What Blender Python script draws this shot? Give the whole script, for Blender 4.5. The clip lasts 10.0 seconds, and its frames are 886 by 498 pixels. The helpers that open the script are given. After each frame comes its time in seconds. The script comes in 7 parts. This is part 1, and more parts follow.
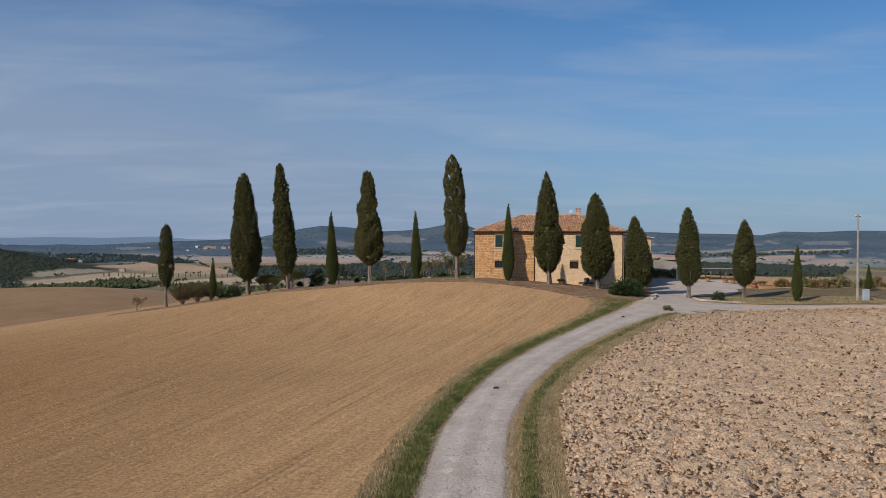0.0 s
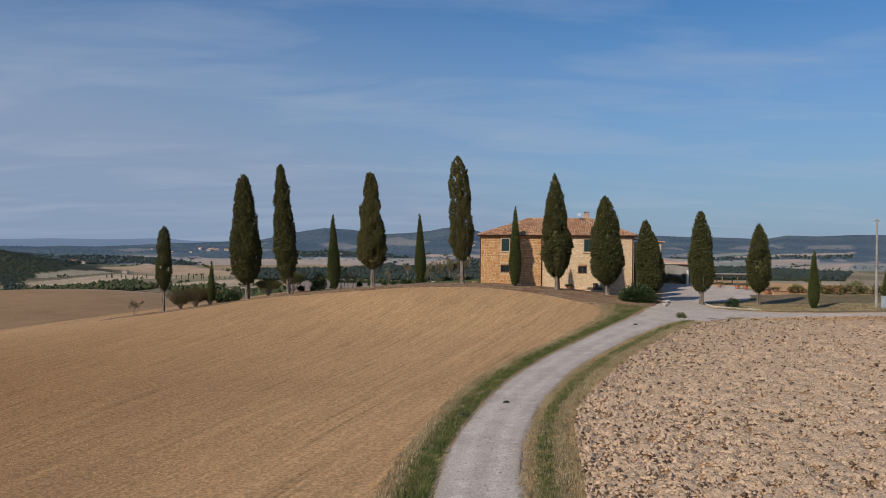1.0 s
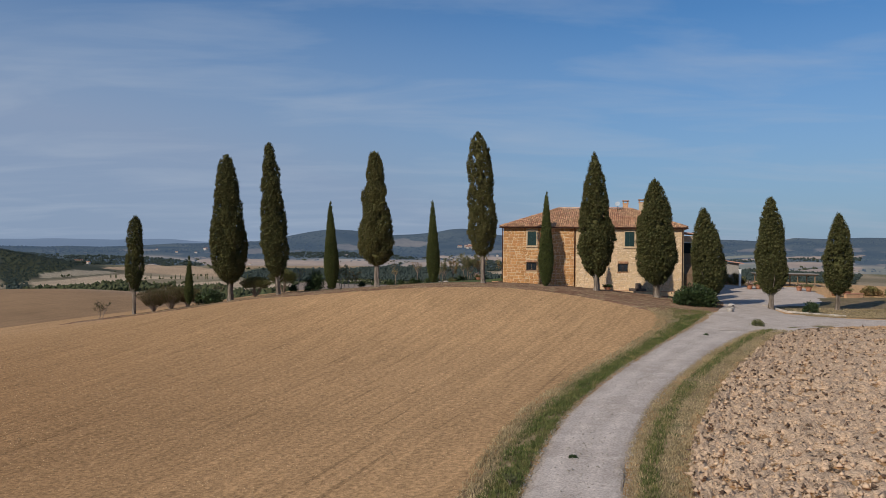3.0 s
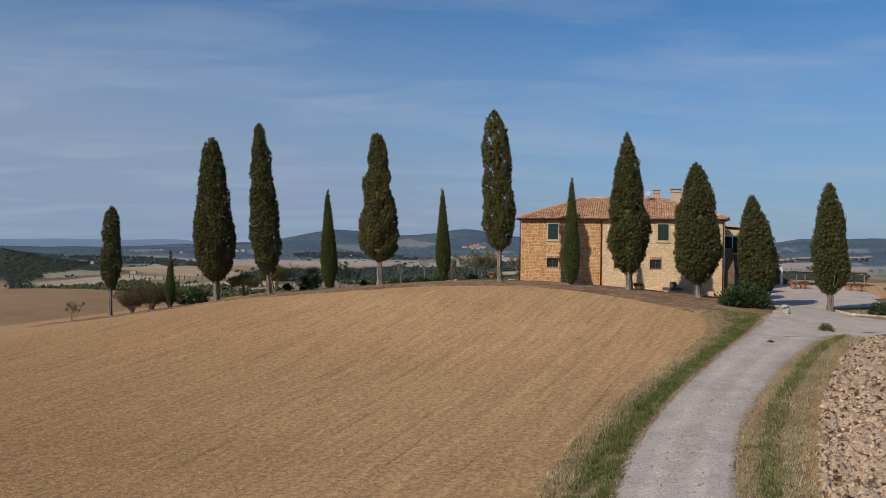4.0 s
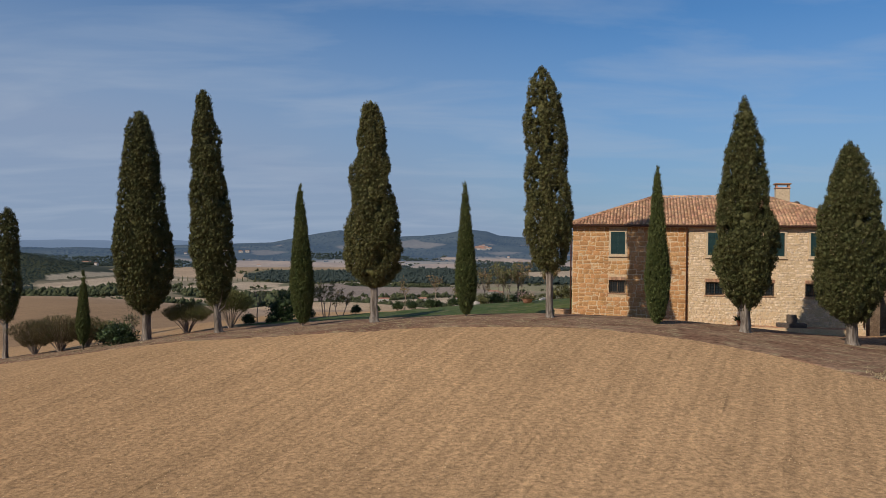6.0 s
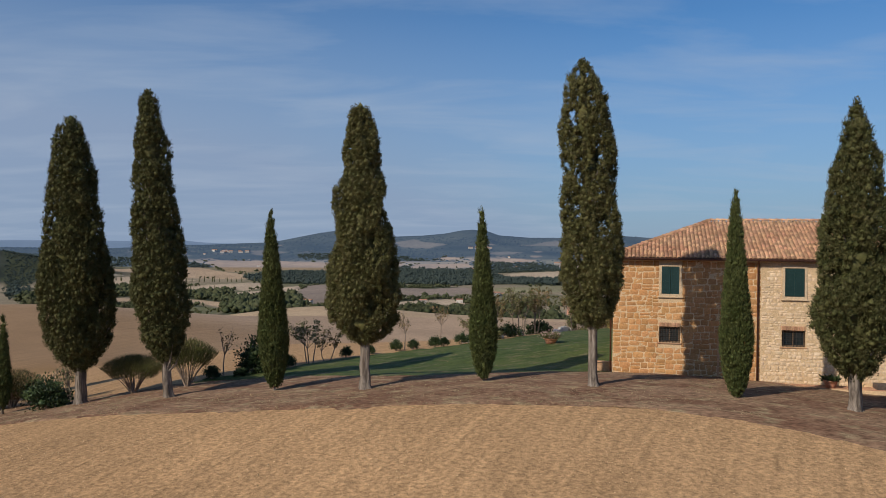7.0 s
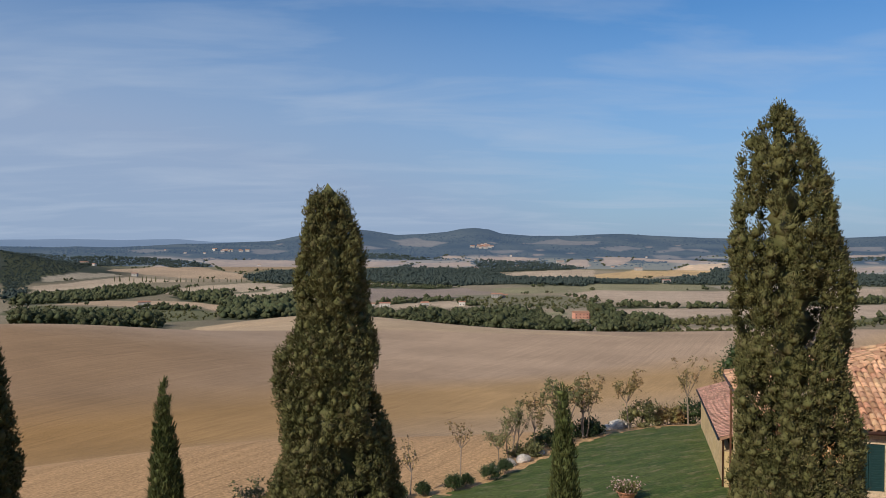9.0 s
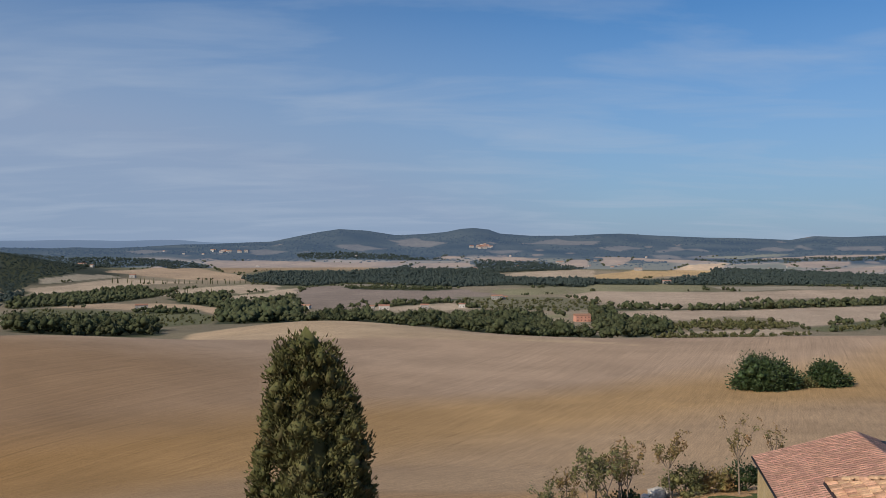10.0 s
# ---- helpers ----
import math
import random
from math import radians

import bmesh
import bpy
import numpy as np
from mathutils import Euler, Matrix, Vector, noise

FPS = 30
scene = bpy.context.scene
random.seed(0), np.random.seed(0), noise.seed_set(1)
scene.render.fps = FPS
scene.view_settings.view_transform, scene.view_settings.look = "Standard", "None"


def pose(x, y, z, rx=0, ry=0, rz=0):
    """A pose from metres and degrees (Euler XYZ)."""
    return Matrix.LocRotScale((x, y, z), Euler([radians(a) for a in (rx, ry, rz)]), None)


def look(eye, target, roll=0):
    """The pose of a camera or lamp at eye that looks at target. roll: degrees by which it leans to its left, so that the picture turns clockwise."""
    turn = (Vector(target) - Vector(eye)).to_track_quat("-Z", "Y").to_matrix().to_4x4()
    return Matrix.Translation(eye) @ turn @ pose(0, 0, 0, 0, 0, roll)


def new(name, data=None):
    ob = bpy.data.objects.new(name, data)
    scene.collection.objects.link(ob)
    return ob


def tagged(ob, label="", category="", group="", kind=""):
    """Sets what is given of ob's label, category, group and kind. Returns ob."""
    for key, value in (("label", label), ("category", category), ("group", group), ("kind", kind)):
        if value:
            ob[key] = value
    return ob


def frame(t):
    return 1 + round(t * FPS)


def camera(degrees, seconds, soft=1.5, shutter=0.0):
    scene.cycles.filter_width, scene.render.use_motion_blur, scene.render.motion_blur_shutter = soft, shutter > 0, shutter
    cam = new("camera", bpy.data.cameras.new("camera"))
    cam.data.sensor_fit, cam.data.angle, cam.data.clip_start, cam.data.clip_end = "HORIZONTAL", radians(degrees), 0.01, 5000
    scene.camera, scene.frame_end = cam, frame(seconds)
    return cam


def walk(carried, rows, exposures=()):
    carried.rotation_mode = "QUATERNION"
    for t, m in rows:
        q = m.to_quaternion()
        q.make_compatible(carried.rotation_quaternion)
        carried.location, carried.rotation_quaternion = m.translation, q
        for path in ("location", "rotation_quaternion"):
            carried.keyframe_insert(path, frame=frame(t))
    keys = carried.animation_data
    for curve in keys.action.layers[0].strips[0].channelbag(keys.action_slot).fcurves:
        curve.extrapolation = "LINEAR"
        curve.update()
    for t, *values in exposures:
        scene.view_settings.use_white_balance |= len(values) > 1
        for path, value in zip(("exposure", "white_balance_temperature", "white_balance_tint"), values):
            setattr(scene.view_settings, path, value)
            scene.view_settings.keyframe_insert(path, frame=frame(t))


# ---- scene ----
cam = camera(55.0, 10.0, soft=0.8)
PATH = [
    (0, look((1.728, 0.919, 11.227), (0.728, 50.907, 10.825), 0.23)),
    (0.5, look((1.653, 2.046, 11.252), (0.534, 52.032, 10.951), 0.35)),
    (1, look((1.410, 3.998, 11.350), (0.241, 53.984, 11.108), 0.44)),
    (1.5, look((1.069, 7.202, 11.326), (-0.141, 57.187, 11.120), 0.51)),
    (2, look((0.674, 11.251, 11.128), (-0.599, 61.235, 10.945), 0.57)),
    (2.5, look((0.249, 15.708, 10.788), (-1.119, 65.689, 10.620), 0.61)),
    (3, look((-0.193, 20.376, 10.375), (-1.683, 70.354, 10.222), 0.64)),
    (3.5, look((-0.650, 25.287, 9.980), (-2.276, 75.260, 9.842), 0.66)),
    (4, look((-1.121, 30.566, 9.690), (-2.884, 80.535, 9.569), 0.68)),
    (4.5, look((-1.609, 36.306, 9.586), (-3.492, 86.270, 9.482), 0.68)),
    (5, look((-2.114, 42.484, 9.732), (-4.092, 92.445, 9.642), 0.68)),
    (5.5, look((-2.635, 48.951, 10.170), (-4.677, 98.910, 10.088), 0.68)),
    (6, look((-3.167, 55.483, 10.915), (-5.244, 105.440, 10.833), 0.67)),
    (6.5, look((-3.705, 61.854, 11.949), (-5.793, 111.810, 11.858), 0.65)),
    (7, look((-4.241, 67.911, 13.224), (-6.328, 117.867, 13.112), 0.63)),
    (7.5, look((-4.769, 73.604, 14.660), (-6.855, 123.560, 14.515), 0.61)),
    (8, look((-5.288, 78.963, 16.154), (-7.385, 128.918, 15.968), 0.58)),
    (8.5, look((-5.806, 84.034, 17.609), (-7.928, 133.988, 17.378), 0.55)),
    (9, look((-6.344, 88.820, 18.970), (-8.497, 138.773, 18.698), 0.50)),
    (9.5, look((-6.943, 93.332, 20.289), (-9.105, 143.284, 19.992), 0.45)),
    (10, look((-7.670, 97.898, 21.825), (-9.764, 147.854, 21.533), 0.38)),
]
walk(cam, PATH, ((0.0, -0.05), (4.0, -0.06), (7.0, 0.0), (8.0, 0.18), (9.0, 0.22), (9.5, 0.22), (10.0, 0.06)))

# ---- light ----
SUN_AZ, SUN_EL = radians(222.5), radians(34.0)
world = bpy.data.worlds.new("world")
scene.world = world
world.use_nodes = True
wn, wl = world.node_tree.nodes, world.node_tree.links
wn.clear()
w_out, w_bg, w_sky = wn.new("ShaderNodeOutputWorld"), wn.new("ShaderNodeBackground"), wn.new("ShaderNodeTexSky")
w_sky.sky_type, w_sky.sun_disc = "NISHITA", False
w_sky.sun_elevation, w_sky.sun_rotation = SUN_EL, SUN_AZ
w_sky.air_density, w_sky.dust_density, w_sky.ozone_density, w_sky.altitude = 1.0, 0.6, 2.5, 300
w_bg.inputs["Strength"].default_value = 0.08
# thin high cloud: streaks that stretch along the horizon, thicker towards the west
w_co, w_sep = wn.new("ShaderNodeTexCoord"), wn.new("ShaderNodeSeparateXYZ")
wl.new(w_co.outputs["Generated"], w_sep.inputs[0])


def w_math(op, a, b):
    n = wn.new("ShaderNodeMath")
    n.operation = op
    for k, v in enumerate((a, b)):
        if isinstance(v, (int, float)):
            n.inputs[k].default_value = v
        else:
            wl.new(v, n.inputs[k])
    return n.outputs[0]


w_up = w_math("MAXIMUM", w_sep.outputs["Z"], 0.0)
w_den = w_math("ADD", w_up, 0.12)
w_com = wn.new("ShaderNodeCombineXYZ")
wl.new(w_math("DIVIDE", w_sep.outputs["X"], w_den), w_com.inputs[0])
wl.new(w_math("MULTIPLY", w_math("DIVIDE", w_sep.outputs["Y"], w_den), 2.2), w_com.inputs[1])
w_noise = wn.new("ShaderNodeTexNoise")
w_noise.inputs["Scale"].default_value, w_noise.inputs["Detail"].default_value = 0.9, 7
w_noise.inputs["Roughness"].default_value, w_noise.inputs["Distortion"].default_value = 0.55, 0.5
wl.new(w_com.outputs[0], w_noise.inputs["Vector"])
w_ramp = wn.new("ShaderNodeMapRange")
w_ramp.inputs["From Min"].default_value, w_ramp.inputs["From Max"].default_value = 0.46, 0.8
w_ramp.inputs["To Min"].default_value, w_ramp.inputs["To Max"].default_value = 0.0, 0.5
wl.new(w_noise.outputs["Fac"], w_ramp.inputs["Value"])
w_west = wn.new("ShaderNodeMapRange")
w_west.inputs["From Min"].default_value, w_west.inputs["From Max"].default_value = 0.15, -0.6
w_west.inputs["To Min"].default_value, w_west.inputs["To Max"].default_value = 0.0, 0.75
wl.new(w_sep.outputs["X"], w_west.inputs["Value"])
w_low = wn.new("ShaderNodeMapRange")
w_low.inputs["From Min"].default_value, w_low.inputs["From Max"].default_value = 0.26, 0.0
w_low.inputs["To Min"].default_value, w_low.inputs["To Max"].default_value = 0.0, 0.85
wl.new(w_sep.outputs["Z"], w_low.inputs["Value"])
w_veil = w_math("MULTIPLY", w_west.outputs[0], w_math("ADD", w_low.outputs[0], 0.48))
w_fac = w_math("MINIMUM", w_math("ADD", w_veil, w_math("MULTIPLY", w_low.outputs[0], 0.95)), 0.92)
w_mix = wn.new("ShaderNodeMix")
w_mix.data_type = "RGBA"
wl.new(w_fac, w_mix.inputs[0])
w_tint = wn.new("ShaderNodeMix")
w_tint.data_type, w_tint.blend_type = "RGBA", "MULTIPLY"
w_tint.inputs[0].default_value = 1.0
w_tint.inputs[7].default_value = (0.5, 0.84, 1.14, 1)
wl.new(w_sky.outputs[0], w_tint.inputs[6])
wl.new(w_tint.outputs[2], w_mix.inputs[6])
w_mix.inputs[7].default_value = (3.25, 4.22, 6.05, 1)
w_cloud = wn.new("ShaderNodeMix")
w_cloud.data_type = "RGBA"
wl.new(w_ramp.outputs[0], w_cloud.inputs[0])
wl.new(w_mix.outputs[2], w_cloud.inputs[6])
w_cloud.inputs[7].default_value = (4.9, 5.8, 7.2, 1)
wl.new(w_cloud.outputs[2], w_bg.inputs["Color"])
wl.new(w_bg.outputs[0], w_out.inputs["Surface"])

sun = new("sun", bpy.data.lights.new("sun", "SUN"))
sun.data.energy, sun.data.angle, sun.data.color = 3.6, radians(0.53), (1.0, 0.91, 0.77)
sun_dir = Vector((math.sin(SUN_AZ) * math.cos(SUN_EL), math.cos(SUN_AZ) * math.cos(SUN_EL), math.sin(SUN_EL)))
sun.matrix_world = look(sun_dir * 200, (0, 0, 0))
scene.view_settings.exposure = 0.0


# ---- materials ----
def material(name, a, b, scale=1.0, fine=12.0, rough=0.9, bump=0.3, grain=0.25, rand="", spread=0.3, c=None, stretch=None,
             turn=0.0, metal=0.0, attribute="", glow=0.0, glow_color=(0.4, 0.5, 0.65), specular=0.3, depth=0.03):
    """Two base colours mixed by a broad noise (with a third by another), a fine grain, a relief, and a shift from piece to piece."""
    m = bpy.data.materials.new(name)
    m.use_nodes = True
    n, link = m.node_tree.nodes, m.node_tree.links
    bsdf = n["Principled BSDF"]
    bsdf.inputs["Roughness"].default_value, bsdf.inputs["Metallic"].default_value = rough, metal
    bsdf.inputs["Specular IOR Level"].default_value = specular
    geo = n.new("ShaderNodeNewGeometry")
    where = geo.outputs["Position"]
    if stretch:
        mp = n.new("ShaderNodeMapping")
        mp.inputs["Scale"].default_value = stretch
        mp.inputs["Rotation"].default_value[2] = radians(turn)
        mp.vector_type = "TEXTURE"
        link.new(where, mp.inputs["Vector"])
        where = mp.outputs["Vector"]

    def noise_at(s, detail, vector):
        t = n.new("ShaderNodeTexNoise")
        t.inputs["Scale"].default_value, t.inputs["Detail"].default_value, t.inputs["Roughness"].default_value = s, detail, 0.6
        link.new(vector, t.inputs["Vector"])
        return t.outputs["Fac"]

    def remap(value, lo, hi, to_lo=0.0, to_hi=1.0):
        r = n.new("ShaderNodeMapRange")
        for key, v in (("From Min", lo), ("From Max", hi), ("To Min", to_lo), ("To Max", to_hi)):
            r.inputs[key].default_value = v
        link.new(value, r.inputs["Value"])
        return r.outputs[0]

    def mix(kind, fac, one, two):
        x = n.new("ShaderNodeMix")
        x.data_type, x.blend_type = "RGBA", kind
        for k, v in ((0, fac), (6, one), (7, two)):
            if isinstance(v, (int, float)):
                x.inputs[k].default_value = v
            elif isinstance(v, tuple):
                x.inputs[k].default_value = (*v, 1)
            else:
                link.new(v, x.inputs[k])
        return x.outputs[2]

    color = mix("MIX", remap(noise_at(scale, 4, where), 0.38, 0.62), a, b)
    if c:
        color = mix("MIX", remap(noise_at(scale * 2.7, 5, where), 0.52, 0.68), color, c)
    if attribute:
        at = n.new("ShaderNodeVertexColor")
        at.layer_name = attribute
        color = mix("MULTIPLY", 1.0, at.outputs["Color"], color)
    if rand:
        source = geo.outputs["Random Per Island"]
        if rand == "object":
            source = n.new("ShaderNodeObjectInfo").outputs["Random"]
        hsv = n.new("ShaderNodeHueSaturation")
        link.new(remap(source, 0, 1, 1 - spread, 1 + spread), hsv.inputs["Value"])
        wob = n.new("ShaderNodeTexWhiteNoise")
        wob.noise_dimensions = "1D"
        link.new(source, wob.inputs["W"])
        link.new(remap(wob.outputs["Value"], 0, 1, 0.5 - 0.025 * spread, 0.5 + 0.025 * spread), hsv.inputs["Hue"])
        link.new(color, hsv.inputs["Color"])
        color = hsv.outputs["Color"]
    speck = noise_at(fine, 3, where)
    if grain:
        grey = n.new("ShaderNodeCombineColor")
        val = remap(speck, 0.3, 0.7, 1 - grain, 1 + grain)
        for k in range(3):
            link.new(val, grey.inputs[k])
        color = mix("MULTIPLY", 1.0, color, grey.outputs[0])
    link.new(color, bsdf.inputs["Base Color"])
    if bump:
        bp = n.new("ShaderNodeBump")
        bp.inputs["Strength"].default_value, bp.inputs["Distance"].default_value = bump, depth
        link.new(speck, bp.inputs["Height"])
        link.new(bp.outputs["Normal"], bsdf.inputs["Normal"])
    if glow:
        bsdf.inputs["Emission Color"].default_value = (*glow_color, 1)
        bsdf.inputs["Emission Strength"].default_value = glow
    return m


M = {}


def soil_material():
    """Harrowed soil: the colour of the place, rows drawn out along the tractor's way, single darker lines, clods and straw."""
    m = bpy.data.materials.new("harrowed soil")
    m.use_nodes = True
    n, link = m.node_tree.nodes, m.node_tree.links
    bsdf = n["Principled BSDF"]
    bsdf.inputs["Roughness"].default_value, bsdf.inputs["Specular IOR Level"].default_value = 1.0, 0.1
    geo = n.new("ShaderNodeNewGeometry")

    def turned(size):
        mp = n.new("ShaderNodeMapping")
        mp.vector_type = "TEXTURE"
        mp.inputs["Rotation"].default_value[2] = radians(-20)
        mp.inputs["Scale"].default_value = size
        link.new(geo.outputs["Position"], mp.inputs["Vector"])
        return mp.outputs["Vector"]

    def tone(vector, scale, detail, lo, hi, dark, light):
        t = n.new("ShaderNodeTexNoise")
        t.inputs["Scale"].default_value, t.inputs["Detail"].default_value, t.inputs["Roughness"].default_value = scale, detail, 0.65
        link.new(vector, t.inputs["Vector"])
        r = n.new("ShaderNodeMapRange")
        for key, v in (("From Min", lo), ("From Max", hi), ("To Min", dark), ("To Max", light)):
            r.inputs[key].default_value = v
        link.new(t.outputs["Fac"], r.inputs["Value"])
        return t.outputs["Fac"], r.outputs[0]

    def times(a, b):
        k = n.new("ShaderNodeMath")
        k.operation = "MULTIPLY"
        link.new(a, k.inputs[0])
        link.new(b, k.inputs[1])
        return k.outputs[0]

    _, broad = tone(geo.outputs["Position"], 0.035, 3, 0.35, 0.65, 0.9, 1.08)
    _, rows = tone(turned((0.7, 60, 1)), 1.0, 3, 0.3, 0.7, 0.86, 1.12)
    _, lines = tone(turned((0.42, 90, 1)), 1.0, 2, 0.27, 0.37, 0.72, 1.0)
    grit, grain = tone(geo.outputs["Position"], 5.0, 6, 0.37, 0.63, 0.68, 1.26)
    wave = n.new("ShaderNodeTexWave")
    wave.bands_direction = "X"
    for key, v in (("Scale", 0.5), ("Distortion", 4.0), ("Detail", 2.0), ("Detail Scale", 0.6)):
        wave.inputs[key].default_value = v
    link.new(turned((1, 1, 1)), wave.inputs["Vector"])
    furrow = n.new("ShaderNodeMapRange")
    furrow.inputs["To Min"].default_value, furrow.inputs["To Max"].default_value = 0.955, 1.035
    link.new(wave.outputs["Fac"], furrow.inputs["Value"])
    value = times(times(times(broad, rows), times(lines, grain)), furrow.outputs[0])
    at = n.new("ShaderNodeVertexColor")
    at.layer_name = "cover"
    mul = n.new("ShaderNodeVectorMath")
    mul.operation = "SCALE"
    link.new(at.outputs["Color"], mul.inputs[0])
    link.new(value, mul.inputs["Scale"])
    link.new(mul.outputs[0], bsdf.inputs["Base Color"])
    bp = n.new("ShaderNodeBump")
    bp.inputs["Strength"].default_value, bp.inputs["Distance"].default_value = 0.8, 0.08
    link.new(grit, bp.inputs["Height"])
    link.new(bp.outputs["Normal"], bsdf.inputs["Normal"])
    return m


M["soil"] = soil_material()
M["straw"] = material("soil crumbs and straw", (0.5, 0.34, 0.19), (0.43, 0.28, 0.15), scale=0.2, fine=8, bump=0, rand="island", spread=0.22, rough=1.0, specular=0.1)
# a blue glow stands in for the haze before the hills
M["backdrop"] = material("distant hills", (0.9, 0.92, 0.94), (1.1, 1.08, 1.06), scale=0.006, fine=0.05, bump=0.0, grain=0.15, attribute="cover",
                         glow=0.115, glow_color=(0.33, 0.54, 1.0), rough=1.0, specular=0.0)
M["clods"] = material("ploughed clay", (0.585, 0.415, 0.282), (0.505, 0.356, 0.242), scale=0.12, fine=7, bump=0.8, grain=0.2, rough=1.0, rand="island",
                      spread=0.1, specular=0.1)
M["clod_dark"] = material("dark turned-up clay", (0.1, 0.065, 0.046), (0.17, 0.115, 0.08), scale=0.8, fine=7, bump=0.8, rough=1.0, rand="island", spread=0.3, specular=0.1)
M["clod_soil"] = material("pale soil between clods", (0.59, 0.42, 0.286), (0.51, 0.36, 0.246), scale=0.8, fine=8, bump=1.0, grain=0.34, rough=1.0, specular=0.05, depth=0.09)
M["gravel"] = material("gravel road", (0.52, 0.44, 0.385), (0.44, 0.368, 0.318), scale=0.45, fine=11, bump=0.9, grain=0.3, c=(0.55, 0.48, 0.43), rough=1.0,
                       specular=0.04)
M["track"] = material("gravel with wheel lines", (0.53, 0.455, 0.405), (0.45, 0.38, 0.335), scale=0.45, fine=11, bump=0.9, grain=0.28, c=(0.57, 0.495, 0.44), rough=1.0,
                      specular=0.04, attribute="cover")
M["verge"] = material("verge soil", (0.25, 0.19, 0.11), (0.32, 0.235, 0.14), scale=0.5, fine=8, bump=0.8, c=(0.1, 0.12, 0.04), rough=1.0, specular=0.1)
M["grass_green"] = material("green grass", (0.084, 0.11, 0.029), (0.135, 0.14, 0.048), scale=0.5, fine=4, bump=0, c=(0.25, 0.215, 0.085), rand="island", spread=0.4, specular=0.2, rough=0.7)
M["grass_dry"] = material("dry grass", (0.4, 0.31, 0.18), (0.29, 0.225, 0.125), scale=0.3, fine=4, bump=0, rand="island", spread=0.4, specular=0.2, rough=0.7)
M["earth"] = material("bare earth", (0.185, 0.1, 0.062), (0.275, 0.17, 0.107), scale=0.42, fine=4.5, stretch=(1.5, 0.8, 1), turn=-9, bump=1.0, c=(0.34, 0.255, 0.15), grain=0.45, rough=1.0,
                      specular=0.1)
M["lawn"] = material("lawn", (0.05, 0.078, 0.017), (0.09, 0.11, 0.029), scale=0.6, fine=9, bump=1.0, c=(0.165, 0.145, 0.07), stretch=(2.6, 0.8, 1), turn=25, grain=0.45, rough=0.8, specular=0.2)
M["cypress"] = material("cypress leaf", (0.058, 0.064, 0.021), (0.086, 0.084, 0.03), scale=1.6, fine=5, bump=0, grain=0.28, rand="island", spread=0.16, c=(0.09, 0.076, 0.034),
                        rough=0.75, specular=0.2)
M["cypress_olive"] = material("olive cypress leaf", (0.078, 0.079, 0.026), (0.115, 0.108, 0.04), scale=1.6, fine=5, bump=0, grain=0.28, rand="island", spread=0.18, c=(0.12, 0.097, 0.046),
                              rough=0.75, specular=0.2)
M["cypress_young"] = material("young cypress leaf", (0.058, 0.072, 0.02), (0.08, 0.09, 0.029), scale=1.2, fine=7, bump=0, rand="island", spread=0.4, rough=0.7,
                              specular=0.2)
M["bark"] = material("cypress bark", (0.11, 0.085, 0.066), (0.28, 0.232, 0.19), scale=6, fine=22, bump=1.0, stretch=(1, 1, 9), grain=0.35, rough=1.0, specular=0.1)
M["twig"] = material("twigs", (0.2, 0.15, 0.11), (0.27, 0.2, 0.15), scale=3, fine=20, bump=0.4, rough=1.0)
M["leaf_dark"] = material("dark shrub leaf", (0.03, 0.05, 0.018), (0.05, 0.072, 0.024), scale=0.8, fine=8, bump=0, rand="island", spread=0.45, rough=0.55)
M["leaf_olive"] = material("olive shrub leaf", (0.12, 0.125, 0.05), (0.16, 0.14, 0.055), scale=0.8, fine=8, bump=0, rand="island", spread=0.45, rough=0.7)
M["leaf_autumn"] = material("autumn leaf", (0.16, 0.14, 0.05), (0.24, 0.14, 0.06), scale=0.9, fine=8, bump=0, rand="island", spread=0.5, rough=0.7)
M["broom"] = material("broom stems", (0.09, 0.1, 0.03), (0.125, 0.115, 0.042), scale=0.8, fine=8, bump=0, rand="island", spread=0.4, rough=0.8)
M["broom_dry"] = material("dry broom stems", (0.085, 0.07, 0.028), (0.125, 0.092, 0.04), scale=0.8, fine=8, bump=0, rand="island", spread=0.45, c=(0.09, 0.1, 0.03), rough=0.8)
# the blue of the haze over far woods is put into the leaf colour
M["wood_haze"] = material("distant forest tinted haze-blue", (0.046, 0.062, 0.056), (0.058, 0.072, 0.062), scale=0.02, fine=0.4, bump=0, rand="island", spread=0.12, rough=0.95, specular=0.05)
M["wood_far"] = material("far woodland", (0.055, 0.065, 0.032), (0.08, 0.086, 0.042), scale=0.03, fine=0.7, bump=0, rand="island", spread=0.3, c=(0.078, 0.076, 0.038),
                         rough=0.9, specular=0.1)
M["wood_olive"] = material("far olive scrub", (0.075, 0.078, 0.032), (0.105, 0.1, 0.042), scale=0.03, fine=0.7, bump=0, rand="island", spread=0.35, c=(0.12, 0.1, 0.05), rough=0.9, specular=0.1)
M["mortar"] = material("lime mortar", (0.64, 0.46, 0.28), (0.56, 0.4, 0.24), scale=0.8, fine=18, bump=0.5, rough=1.0)
M["stone_brown"] = material("brown tufa block", (0.47, 0.237, 0.098), (0.51, 0.278, 0.126), scale=0.7, fine=9, bump=0.8, rand="object", spread=0.14, c=(0.42, 0.228, 0.096),
                            grain=0.2, rough=1.0, specular=0.15)
M["stone_yellow"] = material("yellow rubble stone", (0.66, 0.49, 0.325), (0.58, 0.425, 0.275), scale=0.6, fine=10, bump=0.8, rand="island", spread=0.12, c=(0.7, 0.54, 0.38), grain=0.2, rough=1.0,
                             specular=0.15)
